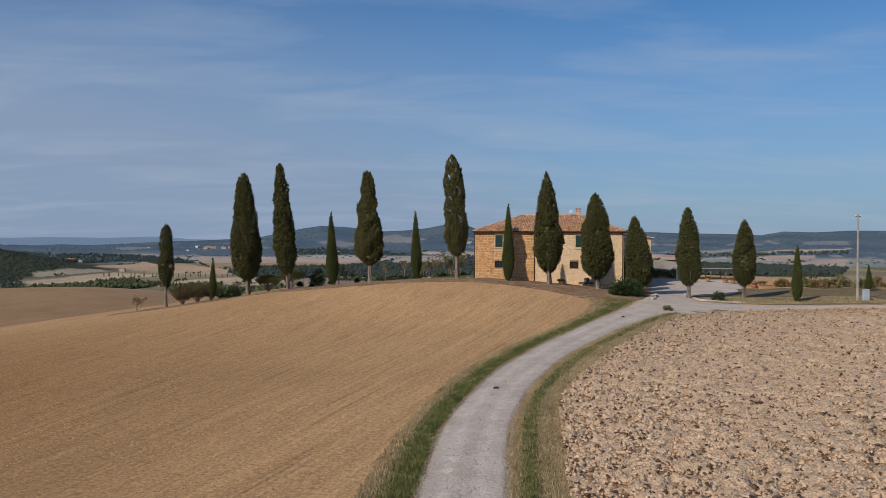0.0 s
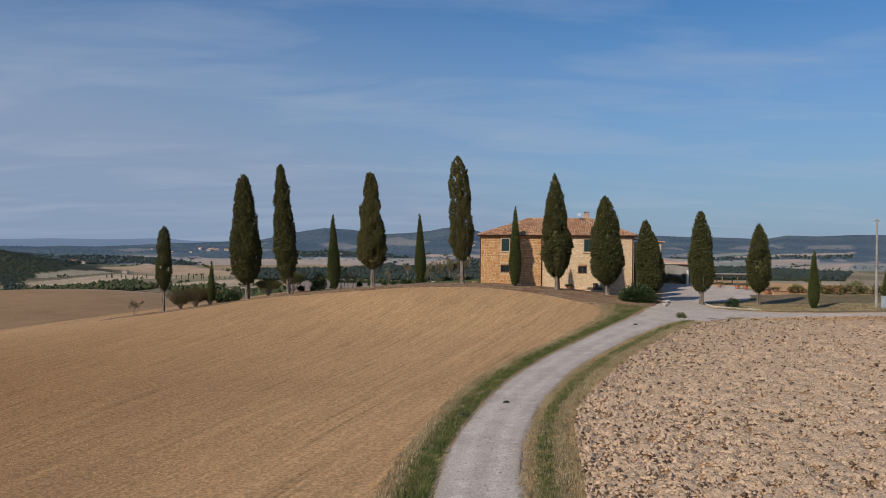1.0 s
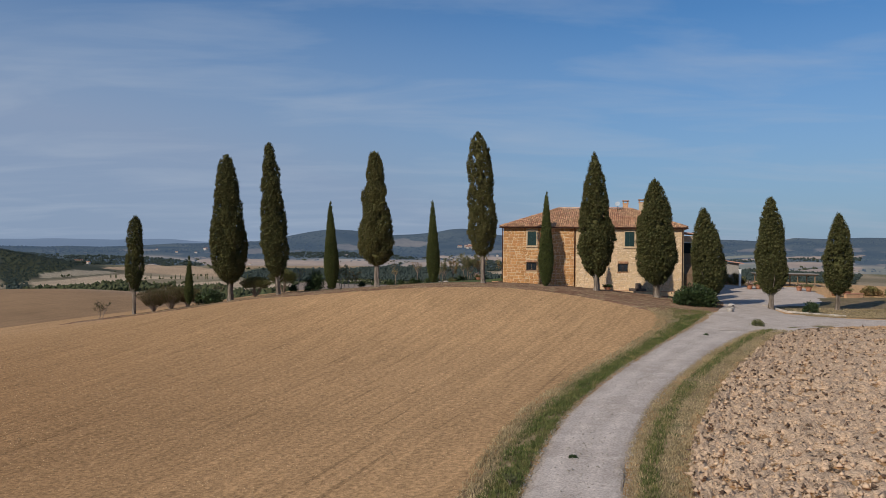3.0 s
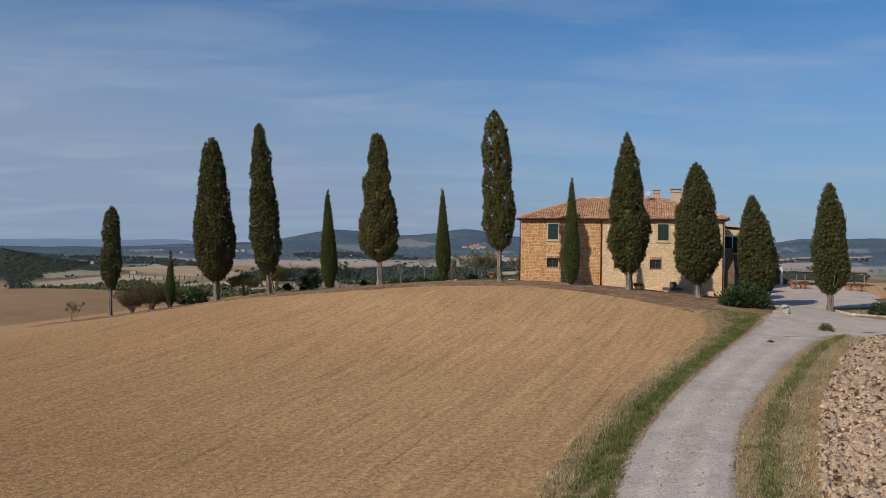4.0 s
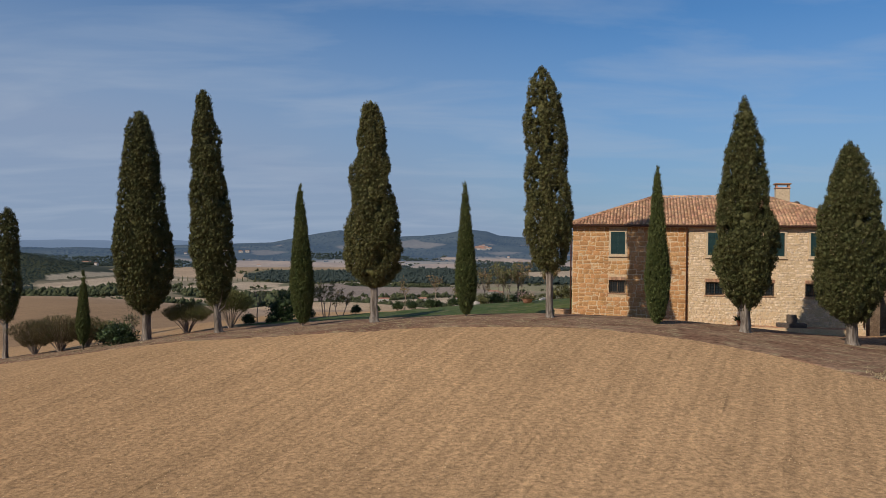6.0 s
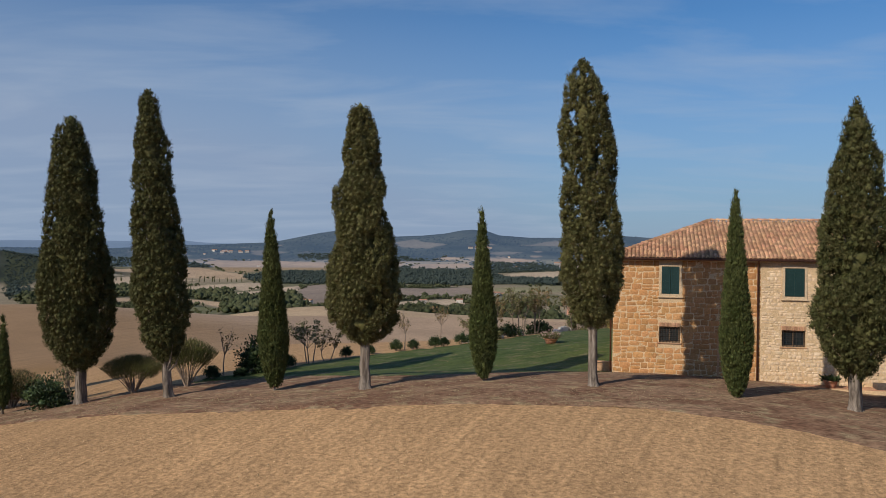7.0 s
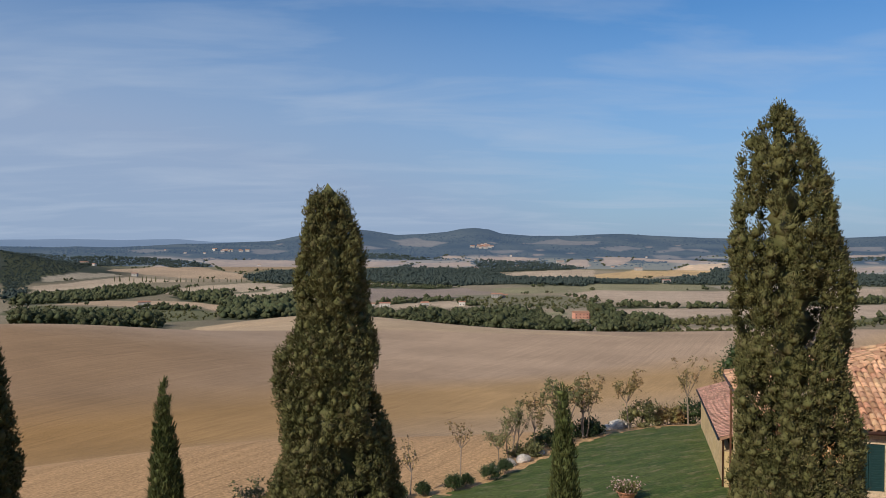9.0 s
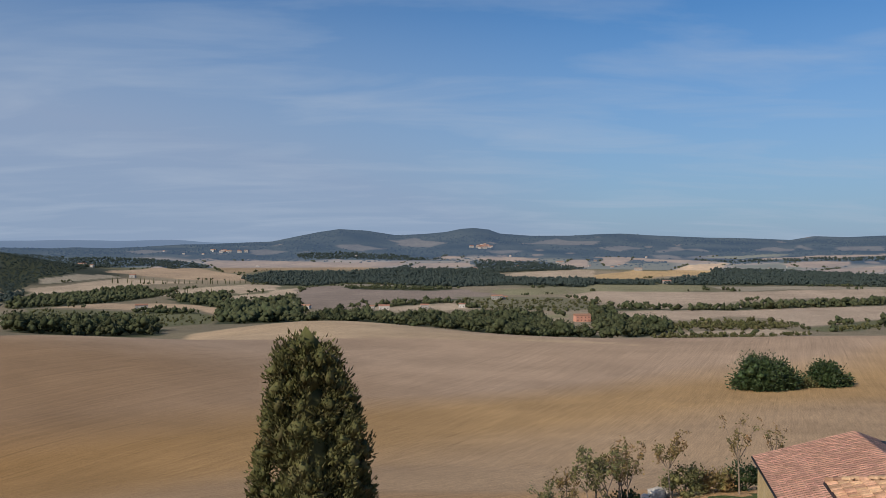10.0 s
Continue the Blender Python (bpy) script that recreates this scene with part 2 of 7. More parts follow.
# brown stone with the shade below the wing put into its colour
M["shaded_brown_wall"] = material("brown stone wall darkened for shade", (0.13, 0.085, 0.055), (0.19, 0.125, 0.08), scale=0.9, fine=9, bump=0.8, c=(0.22, 0.155, 0.1), grain=0.3, rough=1.0)
M["plaster"] = material("ochre plaster", (0.56, 0.4, 0.2), (0.48, 0.34, 0.18), scale=0.5, fine=6, bump=0.5, c=(0.6, 0.45, 0.27), grain=0.2, rough=1.0)
M["tile"] = material("terracotta roof tile", (0.43, 0.22, 0.13), (0.5, 0.295, 0.18), scale=0.5, fine=9, bump=0.4, rand="island", spread=0.38, c=(0.52, 0.33, 0.2),
                     grain=0.2, rough=0.95)
M["tile_piece"] = material("terracotta roof tile piece", (0.43, 0.22, 0.13), (0.5, 0.295, 0.18), scale=0.5, fine=9, bump=0.4, rand="object", spread=0.38, c=(0.52, 0.33, 0.2),
                           grain=0.2, rough=0.95)
M["tile_under"] = material("roof under-tiles", (0.32, 0.18, 0.11), (0.38, 0.22, 0.14), scale=0.9, fine=9, bump=0.5, rough=1.0)
M["tile_pink"] = material("pink flat roof tile", (0.68, 0.37, 0.27), (0.62, 0.33, 0.235), scale=0.5, fine=8, bump=0.3, rand="island", spread=0.22, c=(0.55, 0.3, 0.21),
                          rough=0.95)
M["brick"] = material("red brick", (0.42, 0.22, 0.13), (0.5, 0.3, 0.18), scale=1.5, fine=14, bump=0.5, rand="object", spread=0.25, rough=1.0)
M["travertine"] = material("pale stone surround", (0.58, 0.44, 0.29), (0.52, 0.385, 0.25), scale=1.2, fine=12, bump=0.4, rough=0.9)
M["shutter"] = material("dark green shutter paint", (0.008, 0.035, 0.034), (0.012, 0.042, 0.04), scale=1.5, fine=20, bump=0.1, grain=0.15, rough=0.5, specular=0.4)
M["iron"] = material("dark iron", (0.03, 0.026, 0.024), (0.05, 0.04, 0.035), scale=4, fine=30, bump=0.2, rough=0.6, metal=0.4)
M["copper"] = material("browned copper gutter", (0.13, 0.06, 0.04), (0.18, 0.085, 0.055), scale=2, fine=18, bump=0.1, rough=0.55, metal=0.3)
M["wood"] = material("weathered wood", (0.2, 0.13, 0.08), (0.28, 0.19, 0.12), scale=2, fine=18, bump=0.4, stretch=(1, 1, 4), rough=0.85)
M["concrete"] = material("weathered concrete", (0.32, 0.29, 0.26), (0.24, 0.215, 0.19), scale=0.7, fine=9, bump=0.5, rough=0.95)
M["dark_stone"] = material("dark mossy stone", (0.09, 0.07, 0.06), (0.13, 0.1, 0.08), scale=1.5, fine=9, bump=0.6, rough=1.0)
M["white_stone"] = material("pale kerb stone", (0.5, 0.44, 0.38), (0.42, 0.37, 0.32), scale=1.0, fine=9, bump=0.6, rough=0.95, rand="object", spread=0.2)
M["terracotta"] = material("terracotta pot", (0.45, 0.19, 0.11), (0.5, 0.25, 0.16), scale=2, fine=12, bump=0.3, rough=0.9)
M["white_paint"] = material("white paint", (0.75, 0.74, 0.72), (0.68, 0.67, 0.65), scale=2, fine=20, bump=0.1, grain=0.08, rough=0.5)
M["zinc"] = material("grey-blue cabinet plastic", (0.4, 0.45, 0.5), (0.35, 0.4, 0.45), scale=1.5, fine=14, bump=0.1, grain=0.1, rough=0.6)
M["far_wall"] = material("far house wall", (0.42, 0.38, 0.34), (0.5, 0.46, 0.42), scale=0.2, fine=2, bump=0, rough=1.0, rand="object", spread=0.25)
M["far_roof"] = material("far house roof", (0.4, 0.2, 0.13), (0.34, 0.18, 0.12), scale=0.3, fine=2, bump=0, rough=1.0, rand="object", spread=0.2)
# haze painted as a stronger blue glow and a bluish base colour
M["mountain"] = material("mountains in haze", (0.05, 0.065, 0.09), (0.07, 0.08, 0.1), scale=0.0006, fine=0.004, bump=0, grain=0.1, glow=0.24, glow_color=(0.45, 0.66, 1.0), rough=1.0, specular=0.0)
M["turf"] = material("worn dull turf", (0.16, 0.125, 0.07), (0.23, 0.17, 0.105), scale=0.35, fine=6, bump=0.8, c=(0.1, 0.092, 0.042), grain=0.35, rough=1.0, specular=0.1)
M["far_pink"] = material("pink rendered wall", (0.55, 0.25, 0.17), (0.62, 0.32, 0.23), scale=0.2, fine=2, bump=0, rough=1.0)
M["flower"] = material("pale pink flowers", (0.5, 0.3, 0.3), (0.6, 0.45, 0.42), scale=3, fine=10, bump=0, rand="island", spread=0.3)


def glass_material():
    m = bpy.data.materials.new("dark window glass")
    m.use_nodes = True
    b = m.node_tree.nodes["Principled BSDF"]
    b.inputs["Base Color"].default_value = (0.02, 0.03, 0.035, 1)
    b.inputs["Roughness"].default_value = 0.06
    b.inputs["Specular IOR Level"].default_value = 0.8
    return m


M["glass"] = glass_material()


# ---- mesh helpers ----
def mesh_np(name, verts, faces, mat=None, smooth=False):
    """A mesh from an array of points and an array of triangles or quads (or a list of such arrays)."""
    faces = [np.asarray(f, np.int32) for f in (faces if isinstance(faces, list) else [faces]) if len(f)]
    verts = np.asarray(verts, np.float32)
    me = bpy.data.meshes.new(name)
    me.vertices.add(len(verts))
    me.vertices.foreach_set("co", verts.ravel())
    sizes = np.concatenate([np.full(len(f), f.shape[1], np.int32) for f in faces])
    loops = np.concatenate([f.ravel() for f in faces])
    me.loops.add(len(loops))
    me.loops.foreach_set("vertex_index", loops)
    me.polygons.add(len(sizes))
    me.polygons.foreach_set("loop_start", np.concatenate([[0], np.cumsum(sizes)[:-1]]).astype(np.int32))
    if smooth:
        me.polygons.foreach_set("use_smooth", np.ones(len(sizes), bool))
    me.update(calc_edges=True)
    me.validate()
    if mat:
        me.materials.append(mat)
    return me


def bm_mesh(name, bm, mat, smooth=False):
    me = bpy.data.meshes.new(name)
    bm.normal_update()
    bm.to_mesh(me)
    bm.free()
    me.materials.append(mat)
    if smooth:
        for p in me.polygons:
            p.use_smooth = True
    return me


def part(name, shape, mat, parent, label="", smooth=False):
    """Links a bmesh or a mesh as one mesh object under a thing or a part."""
    me = bm_mesh(name, shape, mat, smooth) if isinstance(shape, bmesh.types.BMesh) else shape
    ob = new(name, me)
    ob.parent = parent
    return tagged(ob, label)


def thing(name, place, label, category, group="", kind="", turn=0.0):
    e = new(name)
    e.matrix_basis = pose(*place, 0, 0, turn)
    e.empty_display_size = 0.2
    return tagged(e, label, category, group, kind)


def structure(name, me, label, category):
    return tagged(new(name, me), label, category, "", "structure")


def stuff(name, me, label, category):
    return tagged(new(name, me), label, category, "", "stuff")


def box(bm, x0, x1, y0, y1, z0, z1, bevel=0.0):
    r = bmesh.ops.create_cube(bm, size=1.0, matrix=Matrix.LocRotScale(((x0 + x1) / 2, (y0 + y1) / 2, (z0 + z1) / 2), None, (x1 - x0, y1 - y0, z1 - z0)))
    if bevel:
        edges = list({e for v in r["verts"] for e in v.link_edges})
        bmesh.ops.bevel(bm, geom=edges, offset=bevel, segments=1, affect="EDGES")
    return bm


def boxed(*a, bevel=0.01):
    return box(bmesh.new(), *a, bevel=bevel)


def tube(points, radii, sides=8):
    """Points and quads of a round bar along the given points."""
    pts = np.asarray(points, float)
    way = np.gradient(pts, axis=0)
    way /= np.linalg.norm(way, axis=1, keepdims=True) + 1e-9
    ref = np.where(np.abs(way[:, 2:3]) > 0.9, np.array([[1.0, 0, 0]]), np.array([[0, 0, 1.0]]))
    a = np.cross(way, ref)
    a /= np.linalg.norm(a, axis=1, keepdims=True) + 1e-9
    b = np.cross(way, a)
    th = np.linspace(0, 2 * np.pi, sides, endpoint=False)
    ring = np.cos(th)[None, :, None] * a[:, None] + np.sin(th)[None, :, None] * b[:, None]
    v = (pts[:, None] + ring * np.asarray(radii, float)[:, None, None]).reshape(-1, 3)
    i, j = np.meshgrid(np.arange(len(pts) - 1), np.arange(sides), indexing="ij")
    k = (j + 1) % sides
    q = np.stack([i * sides + j, i * sides + k, (i + 1) * sides + k, (i + 1) * sides + j], -1).reshape(-1, 4)
    caps = []
    for s in (0, (len(pts) - 1) * sides):
        caps += [[s, s + n, s + n + 1] for n in range(1, sides - 1)]
    return v, q, np.array(caps)


def tubes_mesh(name, bars, mat, sides=8, smooth=True):
    vs, qs, cs, n = [], [], [], 0
    for pts, rad in bars:
        v, q, c = tube(pts, rad, sides)
        vs.append(v), qs.append(q + n), cs.append(c + n)
        n += len(v)
    return mesh_np(name, np.concatenate(vs), [np.concatenate(qs), np.concatenate(cs)], mat, smooth)


def lathe(profile, sides=16):
    """Points and quads of a turned body: profile rows of (radius, z)."""
    p = np.asarray(profile, float)
    th = np.linspace(0, 2 * np.pi, sides, endpoint=False)
    v = np.stack([p[:, None, 0] * np.cos(th), p[:, None, 0] * np.sin(th), np.repeat(p[:, 1:2], sides, 1)], -1).reshape(-1, 3)
    i, j = np.meshgrid(np.arange(len(p) - 1), np.arange(sides), indexing="ij")
    k = (j + 1) % sides
    return v, np.stack([i * sides + j, i * sides + k, (i + 1) * sides + k, (i + 1) * sides + j], -1).reshape(-1, 4)


def wobble(x, y, s=1.0, seed=0):
    """Smooth pseudo-noise in the plane, about -1 to 1, made of a few sines."""
    g = np.random.default_rng(seed)
    out = 0.0
    for k in range(6):
        a, f, p = g.uniform(0, 6.28), g.uniform(0.6, 2.4) / s, g.uniform(0, 6.28)
        out = out + np.sin((np.cos(a) * x + np.sin(a) * y) * f + p)
    return out / 3.2


RIDGE_X = (-2596, -2284, -2191, -2005, -1819, -1604, -1466, -1267, -1114, -993, -871, -750, -599, -448, -298, -179, -104, -35, 44, 104, 268, 475, 623,
           741, 888, 1180, 1384, 1616, 1732, 1905, 2100)
RIDGE_Z = (-12, -14, -8, -12, -4, 10, 12, 22, 28, 53, 78, 97, 89, 66, 73, 85, 101, 107, 99, 78, 67, 69, 78, 82, 74, 64, 62, 55, 76, 72, 82)


# ---- ground ----
# the lie of the land: a long profile ahead, flanks to both sides, and gentle swells
PROFILE = ((-5000, -80), (-900, -60), (-300, -26), (-100, -6), (0, 0.6), (60, 2.4), (105, 5.4), (135, 5.6), (158, 3.6), (185, -4),
           (230, -14), (280, -19), (345, -21.5), (430, -22), (510, -23), (600, -33), (720, -46), (970, -59), (1300, -70),
           (1700, -80), (2500, -82), (3300, -74), (4200, -58), (6000, -50))
SWELL_X, SWELL_Y, SWELL_R = (-45, -25, -5, 15, 35), (40, 64, 86, 106, 126, 150), 17.0
SWELL = (-0.94, 0.34, 0.73, -0.14, -0.57, -0.14, -1.97, -0.72, -1.86, -0.6, -0.61, -0.43, 0.16, 0.22, -0.46, 2.11, -0.47, -0.46, 0.16, 0.21, -0.64, 0.44, 0.27, 1.18, -0.27, 0.39, 0.06, -1.03, -0.73, 0.56)


def low_ground(x, y):
    """Height of the ground at x, y (arrays or numbers)."""
    x, y = np.asarray(x, float), np.asarray(y, float)
    py, pz = np.array(PROFILE, float).T
    wide = np.clip(0.06 * np.abs(y - 90), 6, 60)
    z = sum(w * np.interp(y + k * wide, py, pz) for k, w in ((-1, 0.15), (-0.5, 0.2), (0, 0.3), (0.5, 0.2), (1, 0.15)))
    near = 1 / (1 + np.exp((y - 215) / 22))
    left, right = np.maximum(0, -22 - x), np.maximum(0, x - 45)
    fall = 24 * (1 - np.exp(-(left / 95) ** 1.35)) + 16 * (1 - np.exp(-(right / 150) ** 1.5))
    z = z - near * fall
    for cx, cy, s, a in ((-175, 350, 72, 13.0), (-330, 470, 110, 9.0), (-95, 545, 80, 5.5), (60, 480, 110, -2.5), (190, 520, 90, 4.0), (-1640, 2420, 290, 102.0), (-200, 548, 76, -14.0),
                         (900, 2200, 500, 14.0), (-40, 1750, 260, 8.0), (400, 1450, 300, 6.0), (95, 250, 60, 5.0), (-240, 392, 34, -14.0), (-118, 640, 62, 10.0), (-215, 470, 45, -4.0)):
        z = z + a * np.exp(-((x - cx) ** 2 + (y - cy) ** 2) / (2 * s * s))
    # the ground steps down behind the cypress row
    z = z - 0.75 * np.exp(-(((y - 121.5 + 0.19 * (x - 4)) / 4.6) ** 2) / 2) / (1 + np.exp(-(x + 11) / 2)) / (1 + np.exp((x - 23) / 2))
    k = 0
    for cx in SWELL_X:
        for cy in SWELL_Y:
            z = z + SWELL[k] * np.exp(-((x - cx) ** 2 + (y - cy) ** 2) / (2 * SWELL_R**2))
            k += 1
    return z


def height(x, y):
    """The ground, with the distant hills that close the plain."""
    x, y = np.asarray(x, float), np.asarray(y, float)
    z = low_ground(x, y)
    d = np.hypot(x, y - 98)
    along = x / np.maximum(y - 98, 1) * 4502
    rise = np.clip((d - 3100) / 1650, 0, 1) ** 1.6 * (y > 0)
    top = np.interp(along, RIDGE_X, RIDGE_Z) * np.maximum(d / np.hypot(along, 4502), 0.2)
    lumps = 20 * wobble(x, y, 300, 3) * rise * (1 - rise) * 3
    z = z + (top - z) * rise + lumps
    return z


def ground_z(x, y):
    return float(height(x, y))


# the fields and woods of the plain
# dust and sage: far fields, dimmed to offset the backdrop's haze glow
KINDS = {"pale": (0.48, 0.365, 0.255), "tan": (0.46, 0.325, 0.21), "gold": (0.56, 0.375, 0.19), "rose": (0.47, 0.35, 0.25), "mauve": (0.285, 0.22, 0.175), "grey": (0.33, 0.275, 0.2),
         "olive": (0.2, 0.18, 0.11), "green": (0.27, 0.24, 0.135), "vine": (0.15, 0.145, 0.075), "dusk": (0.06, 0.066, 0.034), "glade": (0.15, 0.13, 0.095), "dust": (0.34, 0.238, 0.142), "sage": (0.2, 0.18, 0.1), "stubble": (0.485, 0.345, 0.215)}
PARCELS, GROVES = [], []


def parcel(kind, *corners):
    PARCELS.append((kind, np.array(corners, float)))


def grove(label, mat, tallest, density, leafy, *corners):
    GROVES.append((label, mat, tallest, density, leafy, np.array(corners, float)))


# fields of the plain, by their corners
parcel("dusk", (-1760, 3615), (-1535, 3590), (-1270, 3525), (-1055, 3380), (-1000, 3250), (-1100, 3180), (-1230, 3330), (-1350, 3080), (-1185, 2525))
parcel("dust", (-1115, 3490), (-1100, 3580), (-925, 3635), (-755, 3630), (-530, 3545), (-310, 3700), (-325, 3475), (-440, 3235), (-590, 3125), (-755, 3135), (-775, 2850), (-865, 2915), (-1010, 3280))
parcel("tan", (-1090, 2510), (-1160, 2875), (-1215, 3285), (-1135, 3230), (-1035, 3170), (-800, 2800), (-720, 2665), (-660, 2385), (-810, 2400), (-1050, 2545))
parcel("grey", (-1080, 2135), (-1080, 2310), (-1045, 2440), (-975, 2380), (-995, 2130), (-1015, 2025))
parcel("pale", (-960, 1860), (-960, 2060), (-950, 2310), (-765, 2275), (-720, 2225), (-815, 2105), (-815, 1945), (-830, 1850), (-835, 1645))
parcel("pale", (-645, 1725), (-640, 1975), (-570, 2160), (-485, 2140), (-440, 1900), (-470, 1745), (-520, 1810), (-560, 1605))
parcel("pale", (-470, 1580), (-425, 1760), (-435, 1925), (-405, 1980), (-355, 1745), (-375, 1590), (-390, 1470), (-420, 1450))
parcel("tan", (-620, 1280), (-600, 1380), (-520, 1370), (-485, 1390), (-365, 1265), (-305, 1070), (-335, 1105), (-390, 1195), (-435, 1160), (-525, 1210), (-575, 1235))
parcel("vine", (-510, 970), (-590, 1195), (-495, 1150), (-420, 1115), (-365, 1125), (-290, 1025), (-255, 905), (-275, 810), (-350, 825), (-420, 865))
parcel("dust", (-295, 3390), (-250, 3590), (-55, 3600), (-25, 3440), (-155, 3380))
parcel("dust", (-195, 3805), (-150, 3890), (-75, 3815), (-85, 3755))
parcel("mauve", (-400, 1895), (-380, 2040), (-300, 2215), (-120, 2085), (-40, 1810), (20, 1625), (-5, 1465), (-80, 1385), (-140, 1460), (-175, 1320), (-190, 1200), (-225, 1230), (-265, 1320))
parcel("grey", (-350, 2105), (-305, 2255), (-220, 2255), (-140, 2085), (-195, 1900), (-290, 1960))
parcel("pale", (-165, 1315), (-130, 1345), (-45, 1370), (-20, 1250), (-50, 1195), (-115, 1180), (-160, 1220))
parcel("olive", (-50, 1515), (45, 1530), (135, 1515), (180, 1465), (145, 1235), (105, 1185), (30, 1225), (-15, 1260))
parcel("green", (15, 1810), (105, 1915), (185, 2005), (155, 1640), (75, 1585), (25, 1605))
parcel("dust", (315, 3535), (390, 3785), (460, 3755), (420, 3450), (335, 3365))
parcel("pale", (50, 2810), (155, 3100), (320, 3335), (420, 3270), (340, 2685), (245, 2610), (85, 2690))
parcel("dust", (500, 3700), (550, 3860), (665, 3830), (590, 3565), (490, 3500))
parcel("gold", (365, 2870), (560, 3270), (670, 3205), (820, 3520), (1000, 3575), (845, 3205), (715, 2895), (595, 2775), (475, 2590), (365, 2430), (320, 2525))
parcel("sage", (955, 3485), (1220, 3565), (1215, 3300), (1035, 3260))
parcel("dust", (1190, 3520), (1340, 3645), (1535, 3655), (1425, 3465), (1270, 3340), (1190, 3405))
parcel("dust", (1200, 3220), (1380, 3355), (1535, 3390), (1435, 3175), (1285, 3135))
parcel("green", (180, 1930), (260, 2200), (420, 2180), (505, 2075), (460, 1865), (350, 1735), (275, 1785), (165, 1640))
parcel("rose", (140, 1530), (215, 1770), (310, 1790), (435, 1775), (765, 1915), (860, 1945), (740, 1695), (635, 1605), (450, 1490), (320, 1335), (240, 1340), (170, 1405))
parcel("grey", (505, 2020), (625, 2020), (905, 2040), (860, 1945), (645, 1905), (505, 1825))
parcel("rose", (155, 1120), (205, 1190), (325, 1220), (460, 1290), (590, 1370), (450, 1070), (370, 990), (305, 935), (315, 1070), (285, 1090), (240, 1035), (140, 980))
parcel("vine", (285, 885), (370, 990), (440, 1050), (380, 930), (315, 850), (285, 845))
parcel("pale", (150, 790), (190, 850), (255, 895), (275, 830), (245, 790), (150, 775))
parcel("green", (15, 1060), (55, 1095), (95, 1130), (90, 1055), (45, 1010))
parcel("glade", (-485, 4635), (-365, 4700), (-175, 4450), (-250, 4300), (-435, 4450))
parcel("glade", (215, 4425), (405, 4640), (615, 4530), (565, 4385), (370, 4415))
parcel("glade", (810, 4085), (900, 4240), (985, 4255), (940, 4090))
parcel("glade", (960, 4110), (1055, 4165), (1045, 4045))
parcel("glade", (1520, 4300), (1530, 4225), (1505, 3985), (1470, 4015))
parcel("glade", (1560, 3965), (1700, 4115), (1850, 4060), (1765, 3925), (1665, 3975))
parcel("glade", (-715, 4225), (-595, 4345), (-470, 4260), (-555, 4060))
parcel("glade", (-830, 3925), (-795, 4010), (-680, 3880), (-715, 3785))
parcel("glade", (760, 3945), (840, 3985), (865, 3860), (770, 3770))
parcel("glade", (860, 3785), (970, 3890), (1095, 3820), (1020, 3715))
parcel("stubble", (-190, 640), (-150, 650), (-130, 650), (-90, 650), (-60, 640), (-25, 600), (5, 525), (35, 505), (70, 485), (45, 490), (-20, 478), (-60, 472), (-85, 465), (-125, 440))
parcel("dust", (1050, 3660), (1300, 3785), (1520, 3805), (1720, 3785), (1665, 3670), (1395, 3670), (1215, 3610))
parcel("dust", (495, 3870), (730, 3800), (915, 3680), (1045, 3640), (870, 3590), (645, 3735))
parcel("sage", (950, 3820), (1185, 3875), (1370, 3915), (1285, 3805), (1070, 3730))
parcel("dust", (-25, 3750), (125, 3865), (270, 3825), (190, 3700), (25, 3675))
parcel("glade", (1240, 4050), (1390, 4195), (1470, 4120), (1345, 3980))
parcel("glade", (570, 4225), (720, 4300), (785, 4220), (635, 4105))
parcel("glade", (25, 4000), (135, 4175), (215, 4130), (100, 3965))
parcel("glade", (-1110, 4035), (-1040, 4195), (-905, 4070), (-980, 3950))
parcel("glade", (-1690, 4075), (-1670, 4295), (-1415, 3920), (-1485, 3765))
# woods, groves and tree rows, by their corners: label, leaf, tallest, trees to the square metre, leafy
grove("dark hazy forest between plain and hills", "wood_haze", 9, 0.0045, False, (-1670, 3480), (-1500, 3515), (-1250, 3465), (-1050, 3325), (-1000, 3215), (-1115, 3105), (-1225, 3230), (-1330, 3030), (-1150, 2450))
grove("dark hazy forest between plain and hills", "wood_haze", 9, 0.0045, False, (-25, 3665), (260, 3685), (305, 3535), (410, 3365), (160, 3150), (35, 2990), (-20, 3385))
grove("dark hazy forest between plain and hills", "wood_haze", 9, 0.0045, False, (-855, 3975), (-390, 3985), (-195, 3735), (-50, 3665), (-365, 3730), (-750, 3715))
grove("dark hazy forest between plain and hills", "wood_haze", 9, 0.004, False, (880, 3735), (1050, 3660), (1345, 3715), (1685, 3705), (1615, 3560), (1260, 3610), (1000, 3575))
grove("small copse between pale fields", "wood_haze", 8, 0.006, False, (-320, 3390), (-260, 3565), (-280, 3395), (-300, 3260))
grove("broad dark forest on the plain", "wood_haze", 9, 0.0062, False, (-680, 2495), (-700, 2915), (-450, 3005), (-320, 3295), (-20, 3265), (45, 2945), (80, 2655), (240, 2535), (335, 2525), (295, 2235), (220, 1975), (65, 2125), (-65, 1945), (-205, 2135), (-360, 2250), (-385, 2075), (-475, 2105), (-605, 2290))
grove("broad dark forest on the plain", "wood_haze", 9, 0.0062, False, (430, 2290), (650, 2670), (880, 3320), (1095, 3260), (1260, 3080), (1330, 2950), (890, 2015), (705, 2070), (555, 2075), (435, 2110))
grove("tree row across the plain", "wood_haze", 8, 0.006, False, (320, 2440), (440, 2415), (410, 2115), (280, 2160))
